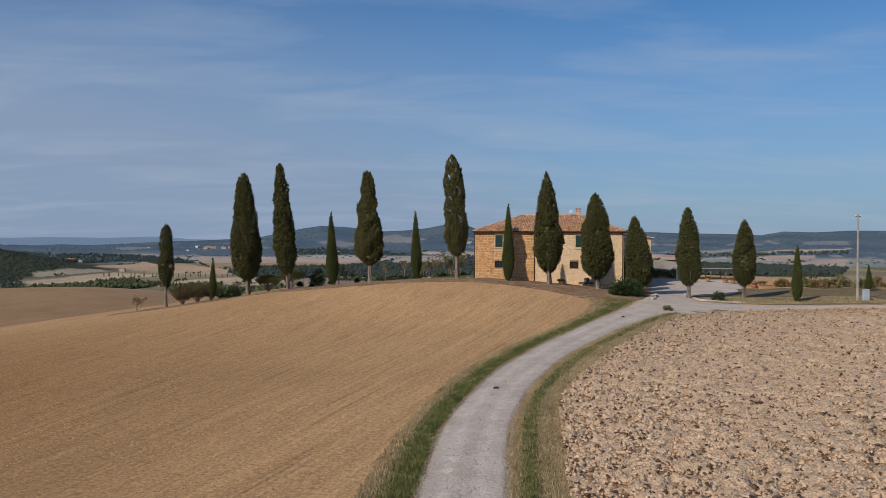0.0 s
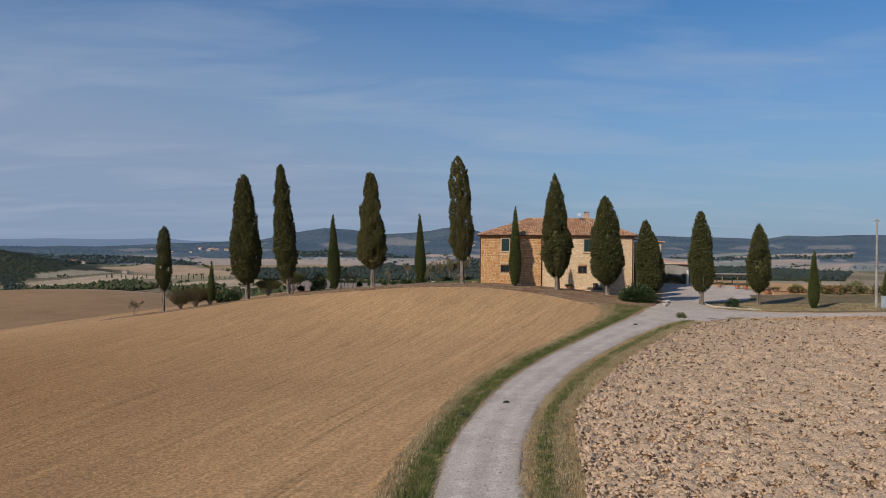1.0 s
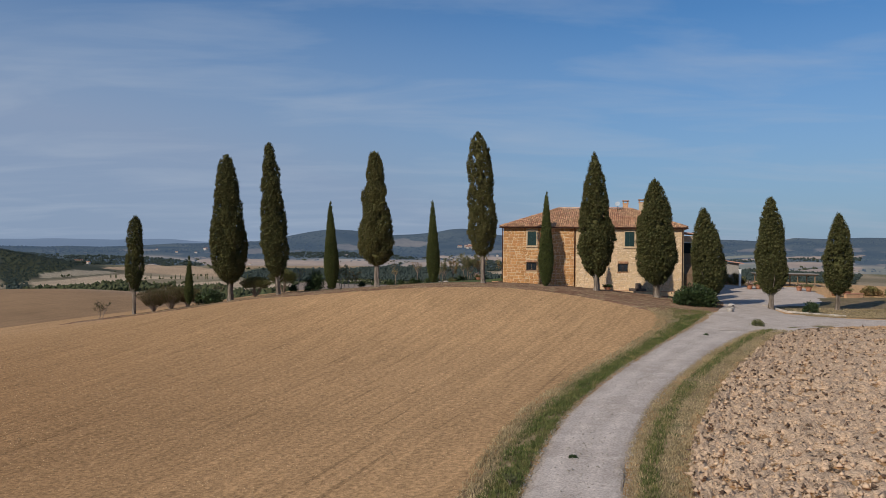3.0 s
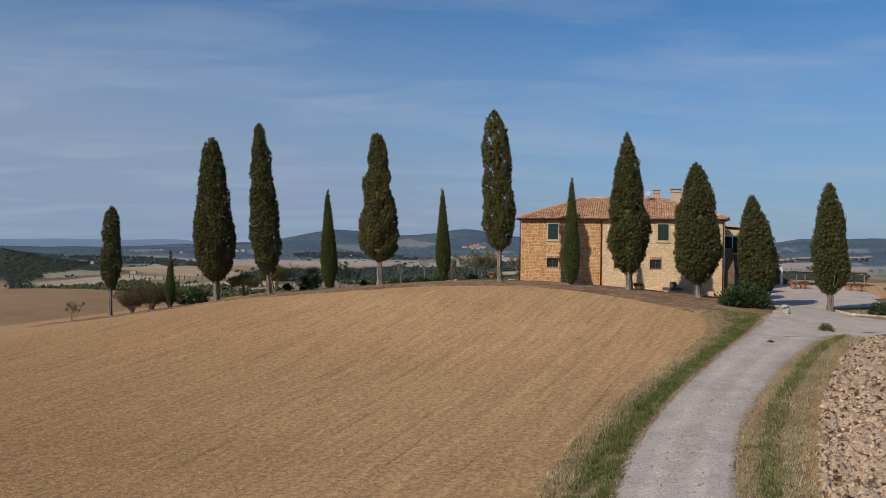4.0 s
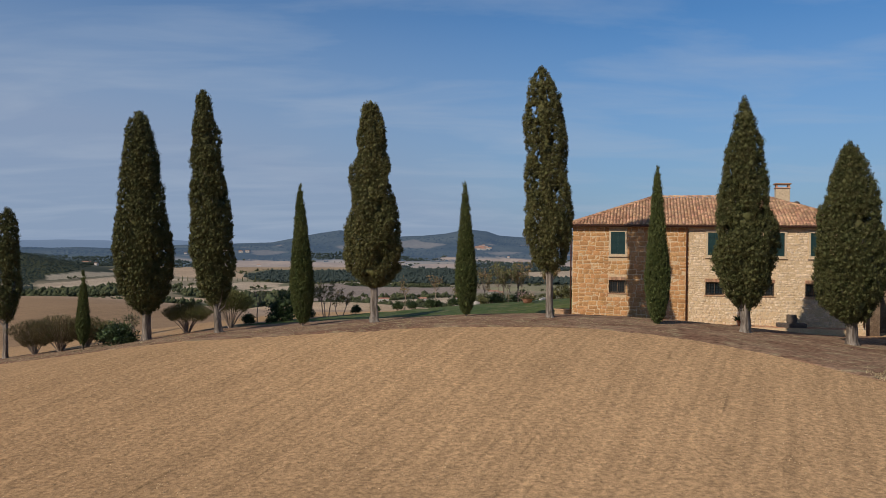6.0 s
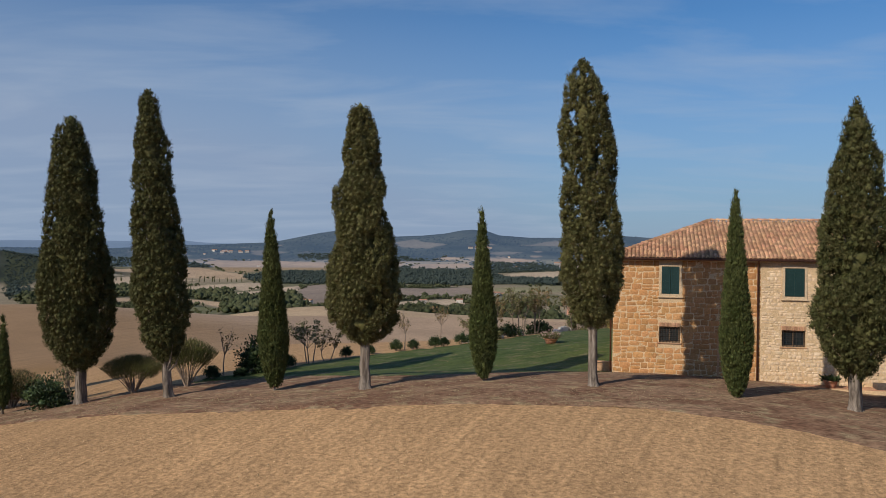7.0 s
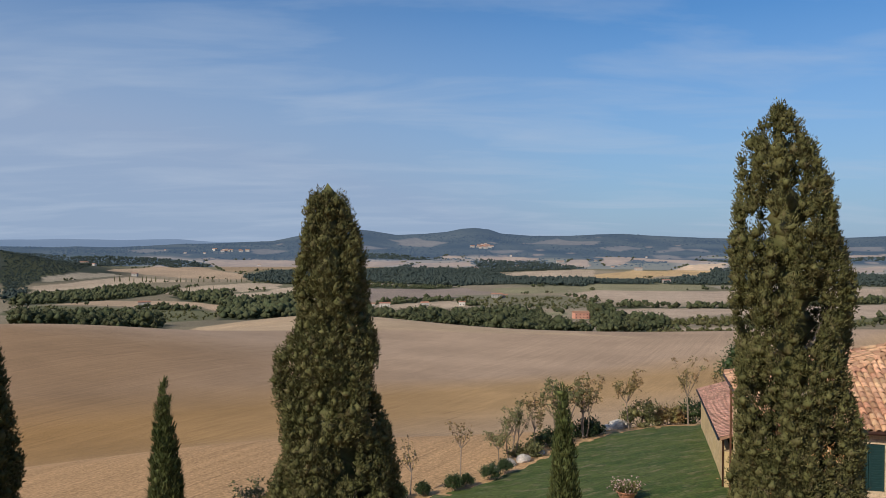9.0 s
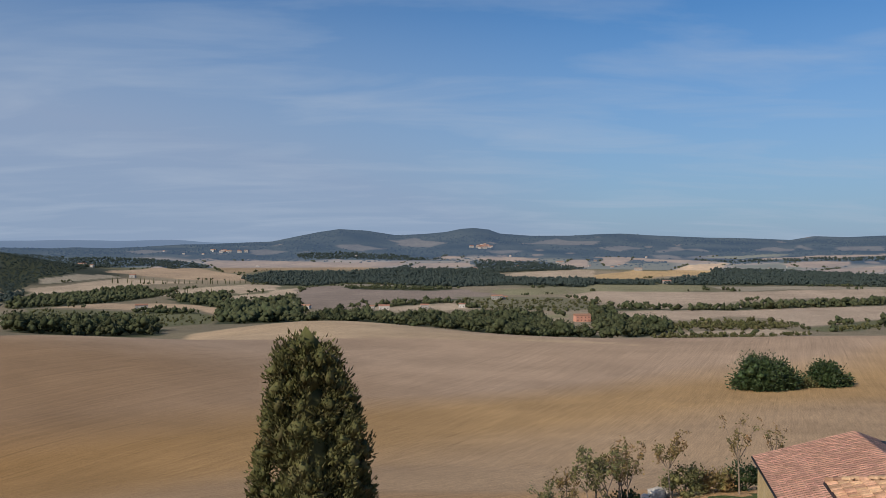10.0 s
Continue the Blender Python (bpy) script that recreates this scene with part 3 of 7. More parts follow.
grove("wood in a fold of pale fields", "wood_far", 9, 0.009, False, (-705, 1340), (-770, 1525), (-755, 1690), (-790, 1930), (-740, 1960), (-665, 1785), (-625, 1810), (-575, 1505), (-570, 1385), (-585, 1270), (-605, 1160))
grove("dense dark oak wood on the plain", "wood_far", 10, 0.011, False, (-535, 1530), (-485, 1680), (-440, 1555), (-425, 1450), (-375, 1315), (-345, 1395), (-325, 1540), (-285, 1395), (-230, 1155), (-185, 935), (-245, 885), (-345, 1205), (-450, 1375))
grove("hedge between pale fields", "wood_far", 8, 0.009, False, (-435, 1145), (-375, 1155), (-335, 1075), (-410, 1075))
grove("dark mixed woodland belt beyond the valley field", "wood_far", 11, 0.017, True, (-415, 805), (-365, 785), (-305, 760), (-260, 770), (-215, 650), (-220, 650), (-255, 635), (-260, 630), (-300, 610))
grove("long dark woodland belt along the valley", "wood_far", 10, 0.012, True, (-195, 990), (-175, 1110), (-100, 1050), (-35, 1055), (0, 1100), (58, 1110), (60, 980), (72, 800), (88, 715), (90, 680), (50, 685), (15, 690), (-30, 820), (-85, 905), (-125, 955), (-180, 945))
grove("trees above the red farmhouse", "wood_far", 10, 0.01, True, (130, 1140), (165, 1175), (140, 970), (175, 945), (145, 795), (100, 720), (90, 790), (110, 1025))
grove("tree row across the plain", "wood_far", 8, 0.01, False, (160, 1260), (210, 1265), (240, 1225), (290, 1255), (325, 1245), (315, 1210), (175, 1200))
grove("tree row across the plain", "wood_far", 10, 0.01, False, (320, 1235), (380, 1300), (500, 1390), (650, 1495), (590, 1370), (460, 1290), (315, 1210))
grove("olive scrub along a lane", "wood_olive", 6, 0.011, True, (135, 870), (225, 970), (285, 1005), (300, 925), (285, 885), (210, 835), (155, 800), (120, 795))
grove("russet scrub beside a pale strip", "wood_olive", 4, 0.014, True, (125, 755), (165, 745), (205, 750), (265, 800), (245, 765), (160, 665), (110, 675))
grove("olive scrub along a lane", "wood_olive", 5, 0.008, True, (280, 835), (345, 920), (410, 985), (365, 895), (305, 835))
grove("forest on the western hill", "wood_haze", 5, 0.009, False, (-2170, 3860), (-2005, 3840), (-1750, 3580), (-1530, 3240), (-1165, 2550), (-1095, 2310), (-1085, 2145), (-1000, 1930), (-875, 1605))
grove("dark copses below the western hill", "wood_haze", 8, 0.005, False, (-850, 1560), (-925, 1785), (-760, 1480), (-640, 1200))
grove("lane of small trees", "wood_far", 6, 0.006, False, (-325, 2035), (-200, 2050), (-40, 1840), (-105, 1770), (-280, 1895))
grove("olive grove on the plain", "wood_olive", 4, 0.006, False, (-50, 1455), (40, 1465), (130, 1450), (170, 1405), (140, 1210), (100, 1165), (30, 1195), (-15, 1235))
grove("dark vineyard trees", "wood_olive", 3.5, 0.004, False, (-485, 930), (-560, 1135), (-475, 1105), (-400, 1080), (-350, 1085), (-280, 990), (-265, 790), (-340, 805))
grove("trees by a hamlet", "wood_far", 8, 0.008, False, (-140, 1360), (-50, 1455), (-45, 1380), (-100, 1315), (-150, 1260))


def inside(x, y, corners, edge):
    """How far places lie inside a plot, from 0 to 1 over a soft edge of the given width."""
    far, odd = np.full(len(x), 1e9), np.zeros(len(x), bool)
    for (ax, ay), (bx, by) in zip(corners, np.roll(corners, -1, axis=0)):
        t = np.clip(((x - ax) * (bx - ax) + (y - ay) * (by - ay)) / ((bx - ax) ** 2 + (by - ay) ** 2 + 1e-9), 0, 1)
        far = np.minimum(far, np.hypot(x - ax - t * (bx - ax), y - ay - t * (by - ay)))
        if ay != by:
            odd ^= ((ay > y) != (by > y)) & (x < (bx - ax) * (y - ay) / (by - ay) + ax)
    return np.clip(np.where(odd, far, -far) / edge + 0.5, 0, 1)


def lay(c, x, y, corners, colour, edge=5.0, sway=7.0):
    """Lays a plot's colour into c, with an edge that wanders a little."""
    lo, hi = corners.min(0) - 30, corners.max(0) + 30
    at_ = np.nonzero((x > lo[0]) & (x < hi[0]) & (y > lo[1]) & (y < hi[1]))[0]
    if len(at_):
        u, v = x[at_], y[at_]
        k = inside(u + sway * wobble(u, v, 40, 71), v + 2.5 * sway * wobble(u, v, 55, 73), corners, edge)[:, None]
        tone_ = 1 + 0.09 * wobble(u, v * 0.5, 45, 75)[:, None]
        c[at_] = c[at_] * (1 - k) + np.array(colour) * tone_ * k


def cover(x, y):
    """Base colour of the ground, from place to place."""
    d = np.hypot(x, y - 98)
    c = np.empty((len(x), 3))
    c[:] = (0.445, 0.27, 0.136)
    swell = np.clip(0.5 + 0.5 * wobble(x, y, 55, 5), 0, 1)[:, None]
    band = y - 232 - 0.74 * (x + 70) + 22 * wobble(x, y, 60, 15)
    up, down = np.clip((band - 30) / 45, 0, 1)[:, None], np.clip((-12 - band) / 40, 0, 1)[:, None]
    valley = np.array((0.45, 0.28, 0.13)) * (1 - up) * (1 - down) + np.array((0.42, 0.29, 0.192)) * up + np.array((0.45, 0.3, 0.175)) * down
    valley = valley * (0.93 + 0.14 * swell)
    # sunlight on the upper field's slope is put into its colour
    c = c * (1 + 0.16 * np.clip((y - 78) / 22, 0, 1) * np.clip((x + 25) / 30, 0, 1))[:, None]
    # home and valley fields turn darker and browner towards the west
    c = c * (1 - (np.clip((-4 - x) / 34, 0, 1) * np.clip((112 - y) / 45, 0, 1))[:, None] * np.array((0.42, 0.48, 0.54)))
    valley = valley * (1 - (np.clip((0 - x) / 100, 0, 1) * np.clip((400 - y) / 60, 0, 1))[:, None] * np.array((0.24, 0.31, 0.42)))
    w = np.clip((y - 165) / 20, 0, 1)[:, None]
    c = c * (1 - w) + valley * w
    w = np.clip((d - 420 - 130 * np.clip((x + 150) / 60, 0, 1) - 25 * wobble(x, y, 60, 8)) / 20, 0, 1)[:, None] * (y[:, None] > 300)
    cell = np.clip(0.5 + 0.8 * wobble(x * 1.2, y * 0.5, 130, 11), 0, 1)[:, None]
    patch = np.array((0.22, 0.18, 0.115)) * (1 - cell) + np.array((0.33, 0.26, 0.175)) * cell
    green = np.clip(2.5 * wobble(x, y * 0.45, 170, 21), 0, 1)[:, None]
    green = green * np.clip((d - 900) / 200, 0, 1)[:, None]
    patch = patch * (1 - green) + np.array((0.17, 0.155, 0.09)) * green
    c = c * (1 - w) + patch * w
    hill = np.clip((d - 3600) / 150 + 0.6 * wobble(x, y, 120, 31), 0, 1)[:, None]
    glade = np.clip(3.0 * wobble(x, y, 48, 41) - 1.45 + 1.0 * wobble(x, y, 260, 43) - np.maximum(np.abs(d - 3450), 0) / 420, 0, 1)[:, None]
    tone = np.clip(0.5 + 0.5 * wobble(x, y, 110, 47), 0, 1)[:, None]
    forest = (np.array((0.028, 0.036, 0.026)) * (1 - tone) + np.array((0.066, 0.072, 0.05)) * tone) * (1 - glade) + np.array((0.2, 0.155, 0.105)) * glade
    west = np.exp(-(((x + 1450) / 560) ** 2 + ((y - 2250) / 700) ** 2) * 1.2)[:, None]
    hill = np.maximum(hill, np.clip((west - 0.33) * 6, 0, 1))
    c = c * (1 - hill) + forest * hill
    for kind, corners in PARCELS:
        lay(c, x, y, corners, KINDS[kind], *((20.0, 16.0) if kind == "glade" else (5.0, 7.0)))
    for _, mat, _, _, _, corners in GROVES:  # dark green ground below the trees fills the gaps between crowns
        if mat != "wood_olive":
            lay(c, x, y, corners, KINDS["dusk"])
    return c


def paint(me, colours):
    layer = me.color_attributes.new("cover", "FLOAT_COLOR", "POINT")
    layer.data.foreach_set("color", np.hstack([colours, np.ones((len(colours), 1))]).astype(np.float32).ravel())


def fan_sheet(name, radii, angles, mat, closed):
    """A sheet of ground on rings round (0, 40)."""
    r, a = np.meshgrid(radii, angles, indexing="ij")
    x, y = r * np.sin(a), 40 + r * np.cos(a)
    v = np.stack([x, y, height(x, y)], -1).reshape(-1, 3)
    n = len(angles)
    i, j = np.meshgrid(np.arange(len(radii) - 1), np.arange(n if closed else n - 1), indexing="ij")
    k = (j + 1) % n
    q = np.stack([i * n + j, (i + 1) * n + j, (i + 1) * n + k, i * n + k], -1).reshape(-1, 4)[:, ::-1]
    me = mesh_np(name, v, q, mat, True)
    paint(me, cover(v[:, 0], v[:, 1]))
    return me


front = np.radians(np.concatenate([np.arange(-44, -31, 0.5), np.arange(-31, 31, 0.14), np.arange(31, 44.01, 0.5)]))
behind = np.radians(np.arange(48, 312.1, 2.0))
rings = [0.5]
while rings[-1] < 3300:
    rings.append(rings[-1] + max(0.9, 0.0145 * rings[-1]))
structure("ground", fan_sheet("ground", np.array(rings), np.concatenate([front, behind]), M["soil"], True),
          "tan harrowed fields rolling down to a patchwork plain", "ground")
far_rings = [rings[-1] - 30]
while far_rings[-1] < 4850:
    far_rings.append(far_rings[-1] + 30)
hill_angles = np.radians(np.concatenate([np.arange(-180, -34, 2.0), np.arange(-34, 34, 0.16), np.arange(34, 180, 2.0)]))
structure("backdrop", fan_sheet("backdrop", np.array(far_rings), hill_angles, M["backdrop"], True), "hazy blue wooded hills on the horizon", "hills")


# pale blue mountains close behind the western hills, their haze put in as glow
mr, ma = np.meshgrid(np.linspace(4850, 4885, 9), np.radians(np.arange(-40, 0, 0.2)), indexing="ij")
mx, my = mr * np.sin(ma), 98 + mr * np.cos(ma)
peak = 23 + 4 * wobble(ma * 14, mr * 0, 1.0, 83) + 1.5 * wobble(ma * 70, mr * 0, 1.0, 85) + 15 * np.exp(-(((ma + 0.355) / 0.035) ** 2)) + 9 * np.exp(-(((ma + 0.45) / 0.05) ** 2))
peak = peak * np.clip((radians(-7) - ma) / 0.1, 0, 1)
mz = -30 + (peak + 30) * np.sin(np.pi * (mr - 4850) / 35) ** 0.7
mi, mj = np.meshgrid(np.arange(8), np.arange(mr.shape[1] - 1), indexing="ij")
mk = mi * mr.shape[1] + mj
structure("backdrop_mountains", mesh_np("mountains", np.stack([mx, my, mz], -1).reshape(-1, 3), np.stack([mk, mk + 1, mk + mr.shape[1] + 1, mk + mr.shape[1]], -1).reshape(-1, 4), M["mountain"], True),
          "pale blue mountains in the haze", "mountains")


def drape(name, rows, mat, lift, across=10, rough_edge=0.15, seed=1, bump=0.0):
    """A sheet laid on the ground between two edges: rows of (left point, right point)."""
    left, right = (np.array([r[k] for r in rows], float) for k in (0, 1))
    t = np.linspace(0, 1, across)
    p = left[:, None] * (1 - t)[None, :, None] + right[:, None] * t[None, :, None]
    g = np.random.default_rng(seed)
    s = g.normal(0, rough_edge * 2.2, (len(rows) + 6, 2))
    s = sum(s[k : k + len(rows)] for k in range(6)) / 6
    side = (right - left) / (np.linalg.norm(right - left, axis=1, keepdims=True) + 1e-6)
    p[:, 0] += side * s[:, :1]
    p[:, -1] += side * s[:, 1:]
    x, y = p[..., 0], p[..., 1]
    z = height(x, y) + lift
    if bump:
        z = z + bump * (0.5 + 0.5 * wobble(x, y, 0.5, seed) + g.uniform(-0.5, 0.5, x.shape))
    col = np.arange(across)
    z -= (lift + 1.2 * bump + 0.01) * (1 - np.clip(np.minimum(col, across - 1 - col) / 3, 0, 1))  # the edges run into the ground
    n = across
    i, j = np.meshgrid(np.arange(len(rows) - 1), np.arange(n - 1), indexing="ij")
    q = np.stack([i * n + j, i * n + j + 1, (i + 1) * n + j + 1, (i + 1) * n + j], -1).reshape(-1, 4)
    if np.cross(right[0] - left[0], left[1] - left[0]) < 0:
        q = q[:, ::-1]
    return mesh_np(name, np.stack([x, y, z], -1).reshape(-1, 3), q, mat, True)


def curve(at, knots):
    """A smooth line through (place, value) knots."""
    k = np.array(knots, float)
    at = np.asarray(at, float)
    d = 2.0
    return sum(np.interp(at + o * d, k[:, 0], k[:, 1]) for o in (-1, -0.5, 0, 0.5, 1)) / 5


ROAD_L = ((-60, -9), (0, -1.6), (34, -0.1), (43, 0.5), (47.4, 1.1), (53, 2.3), (59.3, 3.9), (62, 4.7), (67, 6.65), (73, 9.3), (80, 12.75), (90, 18.0), (97.7, 21.8), (101.4, 23.4), (112, 26.2), (131, 30.6))
ROAD_R = ((-60, -5.6), (0, 2.2), (34, 3.75), (40, 4.05), (46.3, 4.7), (52.5, 5.9), (58.5, 7.6), (61.4, 8.5), (66, 10.3), (71, 12.6), (77.3, 15.8), (83.2, 19.2), (88, 22.3), (93, 26.5))
VERGE_L = ((-60, -12), (0, -4.2), (34, -2.2), (42, -1.6), (48, -0.6), (56.5, 1.0), (62, 2.5), (65.5, 3.9), (73, 7.2), (79, 10.4), (86, 13.8), (91.4, 15.9), (95.6, 16.6), (99.7, 15.9), (103, 12.5))
VERGE_R = ((-60, -2), (0, 4.8), (34, 6.0), (40, 6.55), (48.6, 7.25), (55, 8.8), (62.7, 11.8), (71.4, 15.55), (79.3, 19.7), (86.4, 23.3), (91, 28.3), (94, 34.6))
BRANCH_LOW = ((20, 84), (23.5, 87.0), (28.3, 91.2), (34.6, 94.1), (41.6, 95.4), (48, 95.6), (80, 93))
BRANCH_TOP = ((20, 97), (26, 103), (29.5, 101.6), (33, 99.8), (36.5, 99.0), (42.5, 98.5), (48, 98.4), (80, 96.2))
COURT_R = ((99, 29.6), (105, 29.9), (107.5, 30.8), (109.5, 35.5), (112, 38.6), (118, 41.5), (126, 43), (131, 43))

ys = np.arange(-40, 92, 0.45)
road_me = drape("road", [((curve(y, ROAD_L), y), (curve(y, ROAD_R), y)) for y in ys], M["track"], 0.045, 34, 0.28, 2, 0.03)
across, along_ = np.tile(np.linspace(0, 1, 34), len(ys)), np.repeat(ys, 34)
shift = 0.025 * np.sin(along_ * 0.21) + 0.015 * wobble(along_, across, 3.0, 95)
wheel = np.exp(-(((across - 0.3 - shift) / 0.085) ** 2)) + np.exp(-(((across - 0.68 - shift) / 0.085) ** 2))
rim = np.clip(np.abs(across - 0.5) * 2 - 0.72 + 0.1 * wobble(along_, across * 4, 1.2, 97), 0, 1)
paint(road_me, (0.9 + 0.13 * wheel[:, None]) * (1 - rim[:, None] * np.array((0.5, 0.6, 0.8))))
structure("road", road_me, "pale grey gravel farm track with worn wheel lines", "road")
ys = np.arange(88, 131, 0.5)
structure("forecourt", drape("forecourt", [((curve(y, ROAD_L), y), (curve(max(y, 99), COURT_R), y)) for y in ys], M["gravel"], 0.07, 22, 0.1, 3, 0.015),
          "pale gravel forecourt beside the farmhouse", "road")
xs = np.arange(21, 78, 0.5)
structure("branch_road", drape("branch_road", [((x, curve(x, BRANCH_TOP)), (x, curve(x, BRANCH_LOW))) for x in xs], M["gravel"], 0.078, 12, 0.12, 4, 0.015),
          "grey gravel lane branching off past the ploughed field", "road")
ys = np.arange(-40, 100, 0.5)
structure("verge_west", drape("verge_west", [((curve(y, VERGE_L), y), (curve(y, ROAD_L) + 0.1, y)) for y in ys], M["verge"], 0.025, 12, 0.25, 5, 0.05), "grassy verge between track and field", "verge")
ys = np.arange(-40, 94, 0.5)
structure("verge_east", drape("verge_east", [((curve(y, ROAD_R) - 0.1, y), (curve(y, VERGE_R), y)) for y in ys], M["verge"], 0.028, 10, 0.2, 6, 0.05), "dry grass verge beside the ploughed field", "verge")


def plough_far(x):
    return curve(x, BRANCH_LOW) - 0.7


def in_plough(x, y):
    return (x > curve(y, VERGE_R)) & (y < plough_far(x))


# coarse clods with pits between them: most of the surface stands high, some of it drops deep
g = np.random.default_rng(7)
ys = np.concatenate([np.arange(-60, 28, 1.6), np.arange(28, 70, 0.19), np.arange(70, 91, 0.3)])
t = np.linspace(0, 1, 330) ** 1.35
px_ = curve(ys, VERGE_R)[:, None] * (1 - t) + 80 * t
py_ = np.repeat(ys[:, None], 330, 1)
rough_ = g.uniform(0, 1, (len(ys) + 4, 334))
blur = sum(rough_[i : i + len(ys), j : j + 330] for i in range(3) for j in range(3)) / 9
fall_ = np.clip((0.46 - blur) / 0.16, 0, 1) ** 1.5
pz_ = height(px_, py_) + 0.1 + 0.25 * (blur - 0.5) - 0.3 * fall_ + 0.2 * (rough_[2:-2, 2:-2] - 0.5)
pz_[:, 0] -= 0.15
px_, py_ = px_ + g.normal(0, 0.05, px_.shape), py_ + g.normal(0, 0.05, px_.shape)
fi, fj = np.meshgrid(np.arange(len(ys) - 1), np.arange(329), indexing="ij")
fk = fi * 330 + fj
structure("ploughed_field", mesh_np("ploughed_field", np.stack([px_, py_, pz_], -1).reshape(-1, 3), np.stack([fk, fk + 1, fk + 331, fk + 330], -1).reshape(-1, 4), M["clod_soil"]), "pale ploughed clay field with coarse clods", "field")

# bare earth under the cypress row, lawn behind it
EARTH_N = ((-48, 121), (-36, 122), (-28, 118.5), (-21, 120.5), (-15, 120.4), (-9.2, 116.8), (-4.9, 115.5), (-1.5, 116.3), (2.8, 118.8), (8, 120.4), (24, 116.5), (27, 112))
EARTH_S = ((-48, 116.5), (-38, 114.4), (-31, 112.6), (-22.5, 109.6), (-16.3, 108.1), (-10.6, 106.7), (-5.8, 106.1), (-0.4, 105), (2, 105), (6.5, 103.7), (10.2, 101.7), (14, 98.5), (17, 94), (21, 95.5), (27, 108))
xs = np.arange(-47, 26, 0.4)
structure("earth_strip", drape("earth_strip", [((x, curve(x, EARTH_N)), (x, curve(x, EARTH_S))) for x in xs], M["earth"], 0.05, 60, 0.35, 8, 0.03), "brown bare earth under the cypress row", "ground")

xs = np.arange(30.5, 78, 0.5)
structure("turf", drape("turf", [((x, 121.5), (x, curve(x, BRANCH_TOP) - 0.2)) for x in xs], M["turf"], 0.05, 36, 0.2, 12, 0.015), "dull worn turf beside the gravel lane", "ground")
LAWN_N = ((-22, 121), (-18, 124), (-15.5, 130), (-10.6, 134.6), (-5.4, 139), (-2.5, 145), (0, 149.5), (5, 156.3), (11, 158), (18, 159))
xs = np.arange(-21.5, 16, 0.4)
structure("lawn", drape("lawn", [((x, curve(x, LAWN_N)), (x, curve(x, EARTH_N) - 1.2)) for x in xs], M["lawn"], 0.035, 40, 0.2, 9, 0.06), "dark green garden lawn with dry patches", "lawn")


# ---- plants ----
def spikes(p, way, length, width, g):
    """Small three-sided tufts: points p, directions, lengths and widths."""
    way = way / (np.linalg.norm(way, axis=1, keepdims=True) + 1e-9)
    side = np.cross(way, g.normal(size=way.shape))
    side /= np.linalg.norm(side, axis=1, keepdims=True) + 1e-9
    other = np.cross(way, side)
    w, l = width[:, None], length[:, None]
    base = p
    ring = [base + w * (np.cos(t) * side + np.sin(t) * other) for t in (0, 2.094, 4.189)]
    v = np.stack([*ring, base + way * l], 1).reshape(-1, 3)
    n = np.arange(len(p))[:, None] * 4
    f = np.concatenate([n + np.array([[0, 1, 3]]), n + np.array([[1, 2, 3]]), n + np.array([[2, 0, 3]])])
    return v, f


def blades(p, way, length, width, g):
    """Flat pointed leaves: four points and two triangles each."""
    way = way / (np.linalg.norm(way, axis=1, keepdims=True) + 1e-9)
    side = np.cross(way, g.normal(size=way.shape))
    side /= np.linalg.norm(side, axis=1, keepdims=True) + 1e-9
    l, w = length[:, None], width[:, None]
    v = np.stack([p, p + way * l * 0.5 + side * w, p + way * l, p + way * l * 0.5 - side * w], 1).reshape(-1, 3)
    n = np.arange(len(p))[:, None] * 4
    return v, np.concatenate([n + np.array([[0, 1, 2]]), n + np.array([[0, 2, 3]])])


def needles(p, way, length, width, g):
    """Narrow pointed sprays: one triangle each."""
    way = way / (np.linalg.norm(way, axis=1, keepdims=True) + 1e-9)
    side = np.cross(way, g.normal(size=way.shape))
    side *= width[:, None] / (np.linalg.norm(side, axis=1, keepdims=True) + 1e-9)
    v = np.stack([p - side, p + side, p + way * length[:, None]], 1).reshape(-1, 3)
    return v, np.arange(len(v)).reshape(-1, 3)


LUMP_V = np.array([(1, 0, 0), (0, 1, 0), (-1, 0, 0), (0, -1, 0), (0, 0, 1), (0, 0, -1)], float)
LUMP_F = np.array([(0, 1, 4), (1, 2, 4), (2, 3, 4), (3, 0, 4), (1, 0, 5), (2, 1, 5), (3, 2, 5), (0, 3, 5)])


def lumps_of(c, size, g, tall=1.2, rough=0.3):
    """Uneven lumps of dense inner foliage, eight faces each, at the points c."""
    v = LUMP_V[None] * g.uniform(1 - rough, 1 + rough, (len(c), 6, 1)) + g.normal(0, 0.2, (len(c), 6, 3))
    v = v * size[:, None, None] * np.array([1, 1, tall]) + c[:, None]
    return v.reshape(-1, 3), (np.arange(len(c))[:, None, None] * 6 + LUMP_F[None]).reshape(-1, 3)


OLD = ((0, 0.12), (0.04, 0.48), (0.1, 0.8), (0.2, 0.98), (0.3, 1.0), (0.48, 0.88), (0.66, 0.73), (0.8, 0.6), (0.9, 0.46), (0.96, 0.32), (0.99, 0.18), (1, 0.07))
BROAD = ((0, 0.12), (0.04, 0.5), (0.12, 0.84), (0.24, 1.0), (0.42, 0.97), (0.6, 0.83), (0.76, 0.64), (0.88, 0.44), (0.95, 0.28), (1, 0.07))
CONE = ((0, 0.12), (0.05, 0.5), (0.13, 0.84), (0.24, 1.0), (0.4, 0.94), (0.6, 0.76), (0.78, 0.54), (0.9, 0.33), (0.97, 0.16), (1, 0.04))
